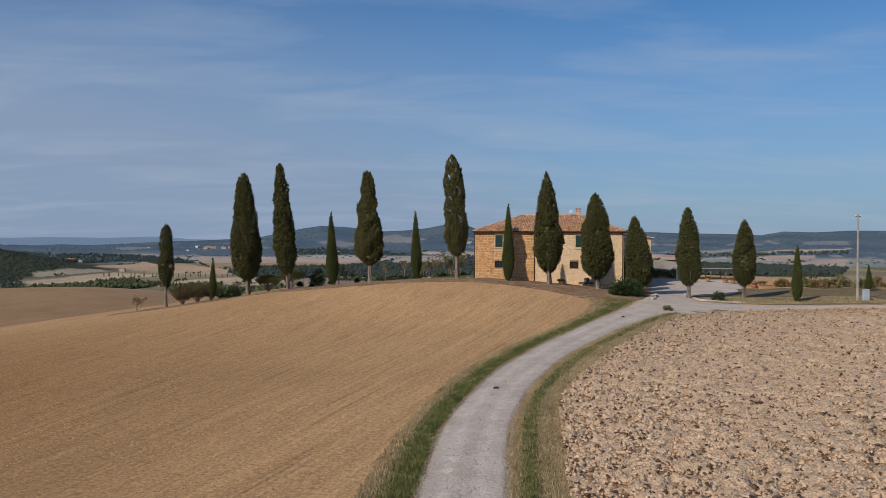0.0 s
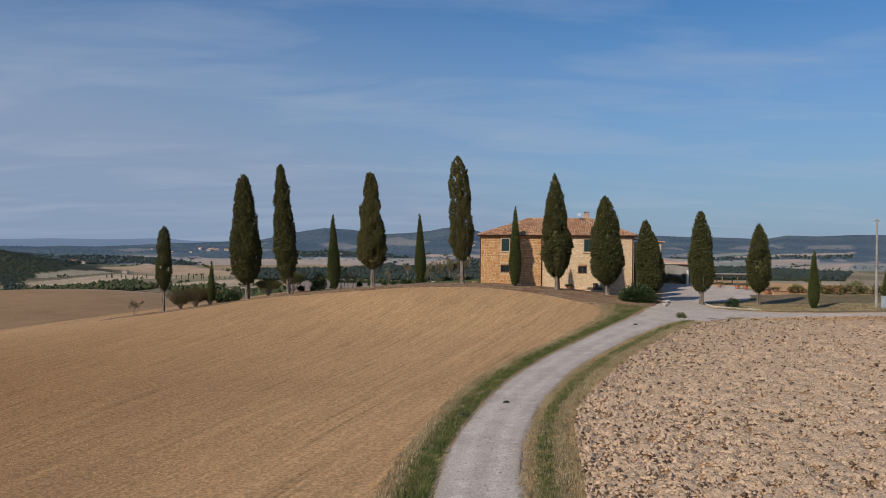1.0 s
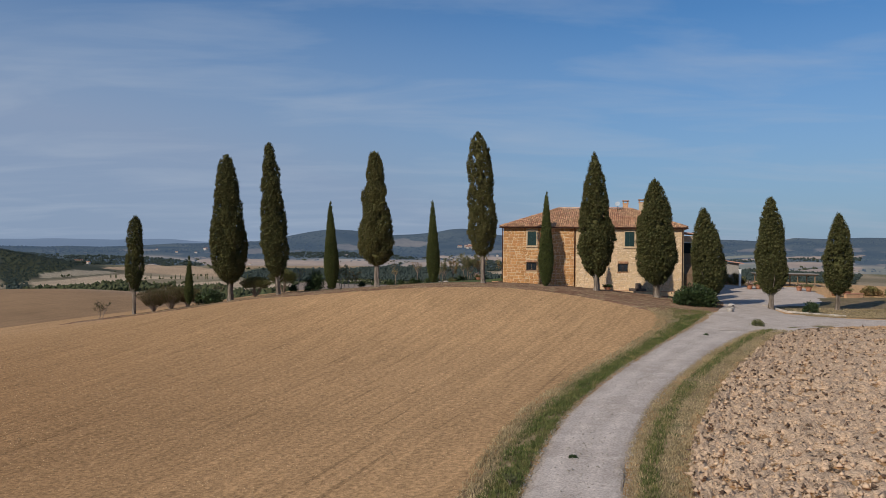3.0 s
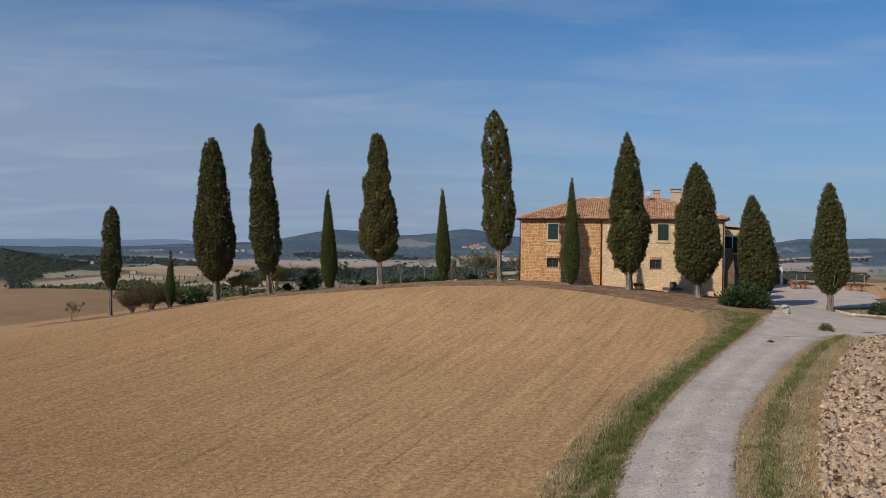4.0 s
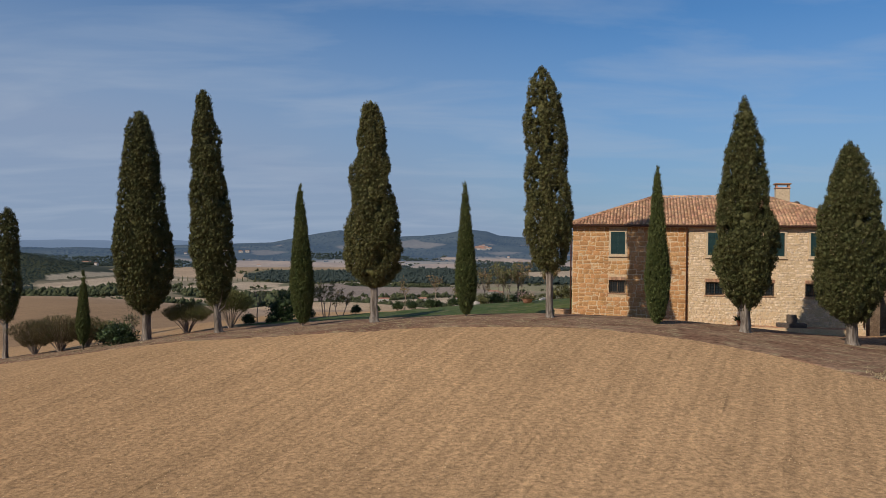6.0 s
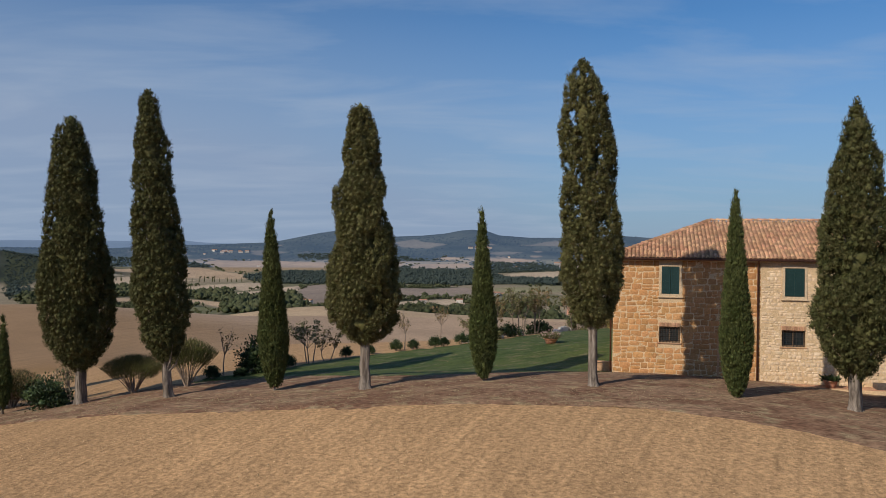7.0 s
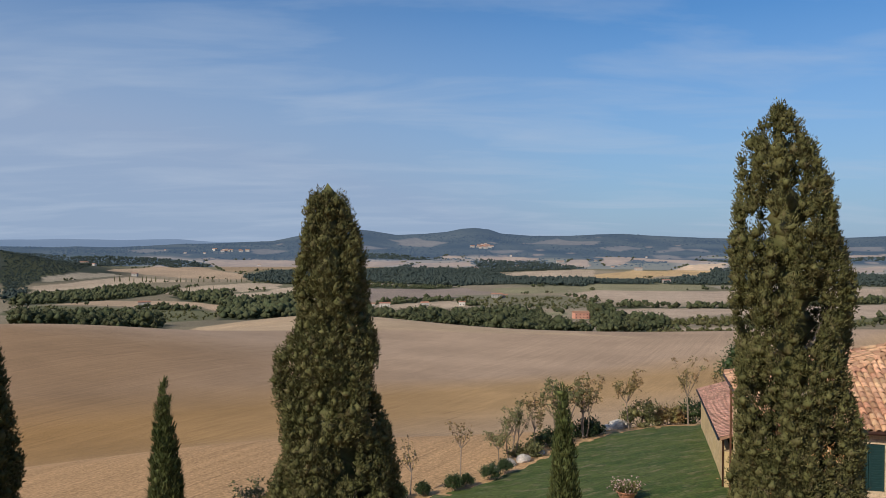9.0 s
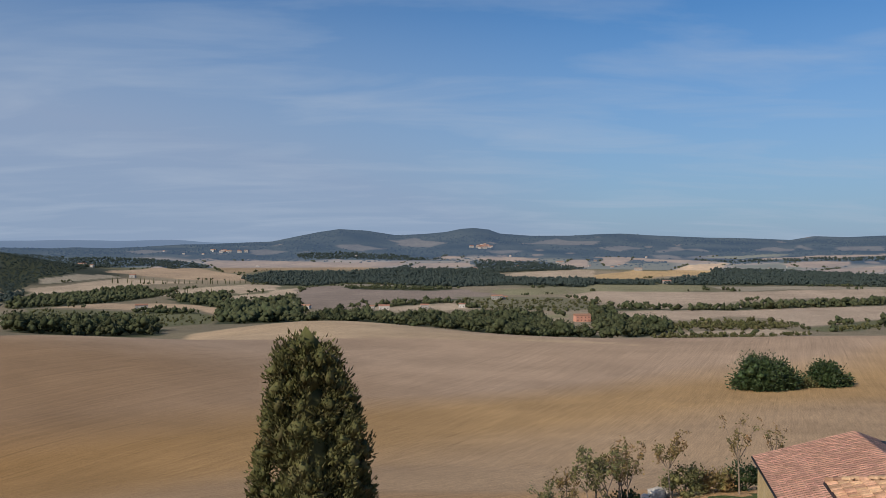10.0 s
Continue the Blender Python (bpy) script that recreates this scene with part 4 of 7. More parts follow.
TALL = ((0, 0.12), (0.06, 0.5), (0.15, 0.85), (0.28, 1.0), (0.5, 0.99), (0.7, 0.93), (0.84, 0.78), (0.93, 0.58), (0.98, 0.34), (1, 0.14))
CLUMPED = ((0, 0.15), (0.02, 0.5), (0.09, 0.92), (0.2, 1.0), (0.31, 0.95), (0.46, 0.84), (0.56, 0.73), (0.64, 0.75), (0.72, 0.53), (0.79, 0.55), (0.86, 0.5), (0.92, 0.42), (0.97, 0.33), (0.99, 0.24), (1, 0.12))
AGED = ((0, 0.15), (0.056, 0.7), (0.17, 1.0), (0.28, 0.98), (0.43, 0.89), (0.65, 0.88), (0.745, 0.85), (0.84, 0.77), (0.91, 0.58), (0.97, 0.28), (1, 0.08))
SLIM = ((0, 0.3), (0.05, 0.6), (0.16, 0.92), (0.28, 1.0), (0.45, 0.82), (0.62, 0.6), (0.8, 0.4), (0.93, 0.22), (1, 0.04))


def cypress(x, y, top, bare, width, shape, label, lumps=900, per=16, lean=(0.0, 0.0), seed=1, young=False, thin=0.0, group="cypress row", bend=1.0):
    """A cypress: bare trunk, limbs, and a crown of many small upright tufts in clumps round a dark core."""
    g = np.random.default_rng(seed)
    z0 = ground_z(x, y) - 0.05
    tree = thing("cypress", (x, y, z0), label, "cypress tree", group)
    h, r = top - z0, width / 2
    low = bare
    prof = np.array(shape)
    lean = np.array(lean)

    def radius(s):
        return r * np.interp(s, prof[:, 0], prof[:, 1])

    def axis(z):
        return lean * ((z / h) ** bend)[:, None] * h

    # fluted trunk with a flared foot, running far up into the crown
    zs = np.array([0, 0.12, 0.3, 0.7, 1.2, 1.8, low + 0.8, h * 0.5, h * 0.86])
    zs = np.sort(zs)
    girth = (0.05 if young else 0.06 + 0.058 * width) * np.array([1.7, 1.35, 1.12, 1.0, 0.98, 0.93, 0.85, 0.55, 0.15])
    turns = np.linspace(0, 2 * np.pi, 20, endpoint=False)
    zt, at_ = np.meshgrid(zs, turns, indexing="ij")
    lobe = 1 + 0.13 * np.sin(4 * at_ + 0.35 * zt + seed) + 0.09 * np.sin(7 * at_ - 0.5 * zt + 2 * seed) + g.normal(0, 0.02, zt.shape)
    rt_ = girth[:, None] * lobe
    sway = axis(zs) + g.normal(0, 0.02, (9, 2))
    tv = np.stack([np.cos(at_) * rt_ + sway[:, :1], np.sin(at_) * rt_ + sway[:, 1:], zt], -1).reshape(-1, 3)
    ti, tj = np.meshgrid(np.arange(8), np.arange(20), indexing="ij")
    tk = (tj + 1) % 20
    tq = np.stack([ti * 20 + tj, ti * 20 + tk, (ti + 1) * 20 + tk, (ti + 1) * 20 + tj], -1).reshape(-1, 4)
    part("trunk", mesh_np("trunk", tv, tq, M["bark"], True), M["bark"], tree)
    bars = []
    for k in range(0 if young else 16):
        zb = g.uniform(low * 0.75, h * 0.7)
        a, s = g.uniform(0, 6.28), (zb + 1.2 - low) / (h - low)
        out = radius(np.clip(s + 0.12, 0.02, 1)) * g.uniform(0.6, 0.9)
        p0 = np.array([*(lean * zb), zb])
        p2 = p0 + np.array([math.cos(a) * out, math.sin(a) * out, out * g.uniform(0.9, 1.8)])
        p1 = (p0 + p2) / 2 + np.array([math.cos(a) * 0.15, math.sin(a) * 0.15, -0.12])
        bars.append((np.array([p0, p1, p2]), np.array([0.06, 0.04, 0.015]) * (0.6 + 0.2 * width)))
    for limb in bars:
        part("limb", tubes_mesh("limb", [limb], M["bark"], 6), M["bark"], tree)
    # clumps spread evenly over the crown's lobed surface, with dark pockets between them
    fine = lumps >= 1500
    gap = 0.15 if young else 0.19 if fine else 0.22
    n = 6500 if not fine else 11000
    s = g.uniform(0, 1, 6 * n)
    s = s[g.uniform(0, 1, len(s)) < np.interp(s, prof[:, 0], prof[:, 1]) * 0.9 + 0.1][:n]
    a = g.uniform(0, 2 * np.pi, len(s))
    s = s * 0.985
    zl = low + s * (h - low)
    lobes = wobble(a * r, zl * 0.75, 0.5, seed)
    swell = 1 + (0.3 if young else 1) * (0.05 * np.sin(a * 3 + zl * 1.3 + seed) + (0.14 if fine else 0.1) * lobes + g.normal(0, 0.035, len(s)))
    rad = np.maximum(radius(s) * swell - (0.08 if young else 0.15), 0.03)
    c = np.column_stack([np.cos(a) * rad, np.sin(a) * rad, zl])
    held = np.full((len(s), 3), 1e6)
    keep, m = [], 0
    for k in range(len(s)):
        d = held[:m] - c[k]
        if m == 0 or ((d[:, 0] ** 2 + d[:, 1] ** 2 + (0.7 * d[:, 2]) ** 2).min() > gap * gap):
            held[m] = c[k]
            m += 1
            keep.append(k)
    keep = np.array(keep)
    if not young:
        keep = keep[(lobes[keep] > -0.62) | (g.uniform(0, 1, len(keep)) < 0.25)]
    if thin:
        sparse = g.uniform(0, 1, len(keep)) < thin * np.clip(0.2 + 1.5 * (s[keep] - 0.35), 0, 1) * np.clip(0.35 - np.cos(a[keep]), 0, 1)
        keep = keep[~sparse]
    inner = g.choice(len(s), int(len(keep) * (0.15 if young else 0.45 - 0.2 * min(1, thin * 1.5))), replace=False)
    depth = np.concatenate([np.ones(len(keep)), g.uniform(0.5, 0.88, len(inner))])
    keep = np.concatenate([keep, inner])
    s, a, zl, rad = s[keep], a[keep], zl[keep], rad[keep] * depth
    c = np.column_stack([np.cos(a) * rad, np.sin(a) * rad, zl])
    c[:, :2] += axis(zl)
    n = len(s)
    per = 60 if young else 110 if fine else 75
    big = gap * (0.75 if young else 0.78) * g.uniform(0.75, 1.25, n)
    k = np.repeat(np.arange(n), per)
    outward = np.column_stack([np.cos(a), np.sin(a), np.zeros(n)])[k]
    ball = g.normal(size=(len(k), 3))
    ball /= np.linalg.norm(ball, axis=1, keepdims=True)
    off = ball * (big[k] * g.uniform(0.45, 1.1, len(k)))[:, None] * np.array([1, 1, 1.7])
    p = c[k] + off
    if young:
        way = ball * 0.4 + outward * 0.3 + np.array([0, 0, 1.3]) + g.normal(0, 0.25, (len(k), 3))
        v1, f1 = needles(p, way, g.uniform(0.1, 0.22, len(k)), g.uniform(0.012, 0.022, len(k)), g)
    else:
        way = ball * 0.45 + outward * 0.45 + np.array([0, 0, 0.85]) + g.normal(0, 0.35, (len(k), 3))
        size = 0.75 if fine else 1.0
        v1, f1 = needles(p, way, size * g.uniform(0.065, 0.13, len(k)), size * g.uniform(0.018, 0.032, len(k)), g)
    # a few stray tips that break the outline
    m = max(30, n // 30)
    pick = g.integers(0, n, m)
    v2, f2 = blades(c[pick] + outward[pick * per] * 0.06, np.array([0, 0, 1.0]) + outward[pick * per] * 1.1 + g.normal(0, 0.3, (m, 3)),
                    g.uniform(0.08, 0.18, m), g.uniform(0.015, 0.03, m), g)
    v3, f3 = lumps_of(c, big * (0.8 if young else 0.74), g)
    # the shaded inside
    zi = np.arange(low + 0.25, h - 0.15, 0.2)
    ri = radius((zi - low) / (h - low)) * (0.7 if young else 0.6 * (1 - thin))
    ci = np.column_stack([axis(zi) + g.normal(0, 0.03, (len(zi), 2)), zi])
    v4, f4 = lumps_of(ci, np.maximum(ri, 0.04), g, 1.0)
    v = np.concatenate([v1, v2, v3, v4])
    f = np.concatenate([f1, f2 + len(v1), f3 + len(v1) + len(v2), f4 + len(v1) + len(v2) + len(v3)])
    mat = M["cypress_young" if young else "cypress_olive" if fine else "cypress"]
    part("crown", mesh_np("crown", v, f, mat), mat, tree)
    return tree


OLD_LABEL = "tall old dark green cypress with a bare grey trunk"
YOUNG_LABEL = "slender young green cypress clothed to the ground"
cypress(-39.6, 119.8, 13.6, 2.7, 2.0, TALL, "thin ageing cypress with a pale bare trunk", 520, 14, (0.0, 0.0), 11, thin=0.3)
cypress(-32.1, 116.8, 9.0, 0.5, 0.95, SLIM, YOUNG_LABEL, 260, 12, (0, 0), 12, True)
cypress(-27.1, 116.2, 20.5, 2.0, 4.0, OLD, OLD_LABEL, 1200, 16, (-0.033, -0.036), 13)
cypress(-21.1, 113.9, 21.65, 1.9, 2.95, OLD, OLD_LABEL, 1150, 16, (-0.07, -0.033), 14, bend=0.9)
cypress(-15.05, 113.0, 15.1, 0.35, 1.6, SLIM, YOUNG_LABEL, 620, 16, (-0.022, -0.055), 15, True)
cypress(-9.9, 111.0, 20.4, 2.5, 3.5, CLUMPED, "tall old cypress with clumped olive-green crown", 1500, 20, (-0.03, 0.009), 16)
cypress(-3.9, 111.2, 15.2, 0.3, 1.4, SLIM, YOUNG_LABEL, 560, 16, (-0.022, 0.055), 17, True)
cypress(1.36, 109.3, 22.4, 2.9, 2.9, AGED, "tallest old cypress with gaps and bare twigs in its crown", 1500, 20, (-0.046, -0.008), 18, thin=0.42, bend=1.8)
cypress(7.8, 107.9, 16.15, 0.2, 1.5, SLIM, YOUNG_LABEL, 560, 16, (0.0, 0.06), 19, True)
cypress(12.85, 107.1, 20.0, 1.4, 3.5, CONE, OLD_LABEL, 1150, 16, (-0.038, -0.07), 20)
cypress(18.75, 106.3, 17.3, 1.35, 3.85, BROAD, "broad old dark green cypress beside the house", 1150, 16, (-0.04, -0.05), 21)
cypress(23.9, 105.2, 14.4, 0.9, 3.3, BROAD, "rough old cypress with a leaning pale trunk", 800, 15, (-0.1, 0), 22, thin=0.1)
cypress(29.4, 104.3, 15.6, 1.5, 2.95, BROAD, "old cypress standing on a kerbed gravel island", 850, 15, (-0.015, 0), 23)
cypress(36.8, 106.6, 14.25, 1.6, 2.7, BROAD, "old cypress beside the gravel forecourt", 750, 15, (0, 0), 24, thin=0.15)
cypress(41.7, 102.6, 11.15, 0.15, 1.25, SLIM, YOUNG_LABEL, 330, 14, (0, 0), 25, True)
cypress(56.5, 116.0, 8.4, 0.2, 0.9, SLIM, YOUNG_LABEL, 200, 12, (0, 0), 26, True)


def shrub(name, x, y, size, mat, label, seed, leaves=2600, leaf=0.1, category="bush", lift=0.1, group=""):
    """A leafy bush: short stems and a crown of many small leaves in uneven clumps. size: half-lengths in x, y, and the height."""
    g = np.random.default_rng(seed)
    bush = thing(name, (x, y, ground_z(x, y) - 0.02), label, category, group)
    sx, sy, h = size
    n = max(8, leaves // 60)
    d = g.normal(size=(n, 3))
    d[:, 2] = np.abs(d[:, 2])
    d /= np.linalg.norm(d, axis=1, keepdims=True)
    c = d * np.array([sx, sy, h * (1 - lift)]) * (g.uniform(0.45, 0.92, (n, 1))) + np.array([0, 0, h * lift])
    k = g.integers(0, n, leaves)
    off = g.normal(size=(leaves, 3)) * 0.17 * min(sx, sy, h) * np.array([1.2, 1.2, 1])
    p = c[k] + off
    p[:, 2] = np.maximum(p[:, 2], 0.03)
    way = off + d[k] * 0.4 + g.normal(0, 0.3, (leaves, 3)) + np.array([0, 0, 0.15])
    v, f = blades(p, way, g.uniform(0.7, 1.5, leaves) * leaf * 1.6, g.uniform(0.6, 1.2, leaves) * leaf * 0.55, g)
    vb, fb = lumps_of(c * 0.97, g.uniform(0.17, 0.27, n) * min(sx, sy, h), g, 0.9)
    vb[:, 2] = np.maximum(vb[:, 2], 0.02)
    f = np.concatenate([f, fb + len(v)])
    v = np.concatenate([v, vb])
    part("crown", mesh_np("crown", v, f, mat), mat, bush)
    bars = []
    for q in c[g.integers(0, n, 9)]:
        bars.append((np.array([[q[0] * 0.1, q[1] * 0.1, 0], q * np.array([0.4, 0.4, 0.6]), q * 0.95]), np.array([0.04, 0.025, 0.008]) * (0.5 + h * 0.3)))
    part("stem", tubes_mesh("stem", bars, M["twig"], 5), M["twig"], bush)
    return bush


def broom(x, y, r, h, seed, mat=None, label="rounded broom bush fanning out from bare stems", shell=0.5):
    """A broom: bare stems that fan out from the foot to a dome of thin green twigs."""
    g = np.random.default_rng(seed)
    bush = thing("broom_bush", (x, y, ground_z(x, y) - 0.02), label, "bush", "broom bushes")
    n = 34
    a, q = g.uniform(0, 6.28, n), np.sqrt(g.uniform(0.02, 1, n))
    tip = np.column_stack([np.cos(a) * q * r, np.sin(a) * q * r, h * (1 - 0.28 * q**2)])
    bars = [(np.array([[0.08 * math.cos(b), 0.08 * math.sin(b), 0], t * np.array([0.35, 0.35, 0.38]), t * 0.8]), np.array([0.035, 0.022, 0.008])) for t, b in zip(tip, a)]
    part("stem", tubes_mesh("stem", bars, M["twig"], 5), M["twig"], bush)
    m = 8000
    a, q = g.uniform(0, 6.28, m), np.sqrt(g.uniform(0, 1, m))
    s = g.uniform(0.35, 1.0, m) ** shell
    p = np.column_stack([np.cos(a) * q * r, np.sin(a) * q * r, h * (1 - 0.3 * q**2)]) * s[:, None] * np.array([1, 1, 0.92])
    v, f = needles(p, p - np.array([0, 0, h * 0.1]) + g.normal(0, 0.3, (m, 3)), g.uniform(0.14, 0.3, m), g.uniform(0.01, 0.018, m), g)
    mat = mat or M["broom"]
    part("crown", mesh_np("crown", v, f, mat), mat, bush)


def sapling(x, y, h, spread, seed, mat, leaves=420, stems=1, label="young thin tree with sparse autumn leaves", leaf=0.1, name="sapling"):
    """A young tree: thin stems, upright limbs with twigs, and sparse leaves along them."""
    g = np.random.default_rng(seed)
    tree = thing(name, (x, y, ground_z(x, y) - 0.02), label, "young tree", "garden trees")
    bars, ends = [], []
    for k in range(stems):
        b = np.array([g.normal(0, 0.25 * (stems > 1)), g.normal(0, 0.25 * (stems > 1)), 0])
        fork = b + np.array([g.normal(0, 0.08) + b[0] * 0.8, g.normal(0, 0.08) + b[1] * 0.8, h * g.uniform(0.3, 0.45)])
        bars.append((np.array([b, (b + fork) / 2 + g.normal(0, 0.03, 3), fork]), np.array([0.055, 0.045, 0.035]) * (0.5 + h * 0.13)))
        for j in range(9 if stems == 1 else 6):
            a = g.uniform(0, 6.28)
            q = spread * g.uniform(0.35, 1.0)
            tip = np.array([fork[0] + math.cos(a) * q, fork[1] + math.sin(a) * q, h * g.uniform(0.6, 1.0)])
            mid = fork * 0.55 + tip * 0.45 + g.normal(0, 0.08, 3)
            bars.append((np.array([fork, mid, tip]), np.array([0.025, 0.016, 0.005]) * (0.5 + h * 0.13)))
            for w in range(4):
                s = mid + (tip - mid) * g.uniform(0, 0.9)
                e = s + g.normal(0, 0.25, 3) * spread * 0.6 + np.array([0, 0, 0.1])
                bars.append((np.array([s, (s + e) / 2 + g.normal(0, 0.03, 3), e]), np.array([0.01, 0.008, 0.004])))
                ends.append((s, e))
    part("trunk", tubes_mesh("trunk", bars, M["twig"], 5), M["twig"], tree)
    k = g.integers(0, len(ends), leaves)
    t = g.uniform(0.1, 1.1, (leaves, 1))
    s, e = (np.array([q[i] for q in ends])[k] for i in (0, 1))
    p = s + (e - s) * t + g.normal(0, 0.09, (leaves, 3))
    v, f = blades(p, g.normal(0, 1, (leaves, 3)) + np.array([0, 0, -0.3]), g.uniform(0.7, 1.5, leaves) * leaf * 1.5, g.uniform(0.6, 1.2, leaves) * leaf * 0.5, g)
    part("crown", mesh_np("crown", v, f, mat), mat, tree)


# under the western cypresses
sapling(-43.6, 119.5, 2.2, 1.2, 31, M["broom_dry"], 260, 3, "small dry shrub with bare forked stems", 0.1, "shrub")
for n, (bx, by, br, bh) in enumerate(((-37.2, 119.6, 2.1, 3.0), (-35.0, 119.2, 2.2, 3.1), (-33.2, 119.8, 1.9, 2.6))):
    broom(bx, by, br, bh, 40 + n, M["broom_dry"], "dry olive-brown broom bush beside cypress trunks", 1.0)
shrub("bush", -31.0, 119.4, (1.6, 1.2, 1.7), M["leaf_dark"], "low dark green bush under the cypresses", 44, 1800)
sapling(-29.2, 119.5, 2.2, 1.0, 45, M["leaf_olive"], 330, 3, "light green thin shrub under a cypress", 0.08, "shrub")
shrub("bush", -29.2, 116.6, (1.3, 1.1, 1.9), M["leaf_dark"], "dark leafy bush beside a cypress trunk", 46, 1900)
broom(-24.6, 117.6, 1.9, 2.5, 47)
broom(-21.5, 117.9, 1.8, 3.1, 49)
shrub("bush", -18.8, 123.3, (1.25, 1.2, 2.7), M["leaf_dark"], "tall dark evergreen bush at the lawn's end", 50, 2600)
sapling(-20.6, 122.2, 3.4, 0.8, 51, M["leaf_autumn"], 60, 1, "bare thin young tree with reddish twigs")
for n, (bx, by, br) in enumerate(((-20.9, 120.8, 0.5), (-19.3, 121.4, 0.35), (-17.2, 125.9, 0.5), (-14.1, 131.5, 0.45), (-12.6, 133.3, 0.4), (-10.7, 135.4, 0.5), (-9.4, 136.0, 0.45), (-7.7, 136.9, 0.55),
                               (-7.0, 137.6, 0.4), (-5.6, 139.0, 0.6), (-4.7, 140.4, 0.5))):
    shrub("clipped_bush", bx, by, (br, br, br * 1.75), M["leaf_dark"], "small clipped dark green bush at the lawn's edge", 60 + n, 1600, 0.055, "bush", 0.3, "edging bushes")
sapling(-16.2, 128.4, 3.3, 1.6, 72, M["leaf_olive"], 900, 3, "many-stemmed leafy shrub at the lawn's edge", 0.1)
sapling(-15.1, 129.2, 2.3, 0.9, 73, M["leaf_autumn"], 350, 2)
sapling(-10.1, 136.3, 3.3, 0.7, 74, M["leaf_autumn"], 110, 1, "nearly bare young tree with red-brown leaves")
sapling(-7.4, 140.6, 3.9, 1.0, 75, M["leaf_autumn"], 160, 1, "nearly bare young tree with red-brown leaves")
sapling(-4.8, 143.8, 2.6, 1.0, 76, M["leaf_olive"], 420, 2)
sapling(-4.0, 146.5, 4.0, 1.5, 77, M["leaf_olive"], 900, 4, "leaning many-stemmed tree with thin green leaves")
sapling(-2.4, 148.0, 4.1, 1.2, 78, M["leaf_autumn"], 520, 1)
sapling(-0.2, 150.6, 4.9, 2.0, 79, M["leaf_olive"], 2000, 5, "many-stemmed garden tree with yellow-green leaves", 0.12)
sapling(1.4, 152.0, 4.6, 1.7, 80, M["leaf_autumn"], 1100, 4, "many-stemmed garden tree turning yellow", 0.12)
shrub("bush", 1.8, 153.0, (1.5, 1.1, 1.5), M["leaf_dark"], "low dark green bush by the lawn", 81, 1600)
shrub("bush", -1.2, 149.2, (1.6, 1.0, 1.2), M["leaf_dark"], "low dark green bush by the lawn", 82, 1400)
shrub("bush", -3.0, 146.2, (1.4, 1.0, 1.0), M["leaf_olive"], "low olive bush among stones", 83, 1200)
sapling(5.5, 156.2, 4.8, 1.5, 84, M["leaf_autumn"], 900, 1, "young tree with a round crown of russet leaves", 0.11)
shrub("bush", 6.6, 157.4, (1.5, 1.2, 2.4), M["leaf_olive"], "olive-green bush with autumn tints", 85, 1900)
shrub("bush", 9.0, 158.2, (1.4, 1.2, 1.9), M["leaf_autumn"], "rounded bush turning brown and yellow", 86, 1700)
shrub("bush", 11.2, 158.9, (1.6, 1.2, 2.2), M["leaf_dark"], "dark green bush beside the annex", 87, 1800)
sapling(10.2, 156.6, 5.6, 1.6, 88, M["leaf_autumn"], 560, 1, "young tall tree with sparse yellow leaves", 0.1)
sapling(13.2, 158.8, 5.4, 1.2, 89, M["leaf_autumn"], 300, 1, "young tall tree with sparse yellow leaves", 0.1)
# beside the drive and forecourt
shrub("bush", 21.6, 102.2, (2.0, 1.3, 1.8), M["leaf_dark"], "large dense dark green laurel beside the drive", 90, 7000, 0.13)
shrub("bush", 20.6, 101.6, (1.3, 1.1, 1.5), M["leaf_dark"], "dense dark green laurel beside the drive", 91, 4000, 0.13)
shrub("bush", 32.2, 101.9, (0.8, 0.6, 1.2), M["leaf_dark"], "small dark bush on the kerbed island", 92, 900)
shrub("bush", 23.6, 91.0, (0.5, 0.45, 0.75), M["leaf_olive"], "small yellow-green bush at the lane's corner", 93, 700, 0.07)
for n, (bx, by, bs) in enumerate(((52, 121, 1.6), (55, 122, 1.9), (58.5, 121, 1.7), (61, 123, 1.5), (50, 122, 1.3), (64, 118, 2.0), (47.5, 122.5, 1.2))):
    shrub("hedge_bush", bx, by, (bs, bs * 0.7, bs * 0.95), M["leaf_olive" if n % 3 else "leaf_autumn"], "olive and russet hedge bush at the terrace edge", 100 + n, 1300, 0.12, "bush", 0.1, "hedge")
for n in range(9):
    shrub("hedge_bush", 27.2 + n * 1.05, 131.8 + 0.1 * n, (0.75, 0.6, 1.5), M["leaf_olive"], "green hedge bush behind the forecourt", 110 + n, 800, 0.1, "bush", 0.1, "hedge")
for n, (bx, by, bs, bh, bm_) in enumerate(((4.05, 53.95, 0.22, 0.14, "leaf_dark"), (1.4, 50.6, 0.4, 0.55, "leaf_olive"), (17.9, 85.5, 0.2, 0.16, "leaf_dark"), (19.3, 82.3, 0.22, 0.15, "leaf_olive"))):
    shrub("weed", bx, by, (bs, bs * 0.8, bh), M[bm_], "small leafy weed on the gravel track's edge", 130 + n, 260, 0.05, "weed", 0.1, "track weeds")
# two lone bushes on the valley field
for bx, by, bs, bh, sd in ((77, 358, 8.0, 11.5, 121), (84, 361, 6.5, 9.0, 122), (101, 368, 6.5, 7.5, 123)):
    shrub("oak_thicket", bx, by, (bs, bs * 0.8, bh), M["leaf_dark"], "dense dark green oak thicket alone on the field", sd, 7000, 0.42, "bush", 0.05)
g = np.random.default_rng(124)
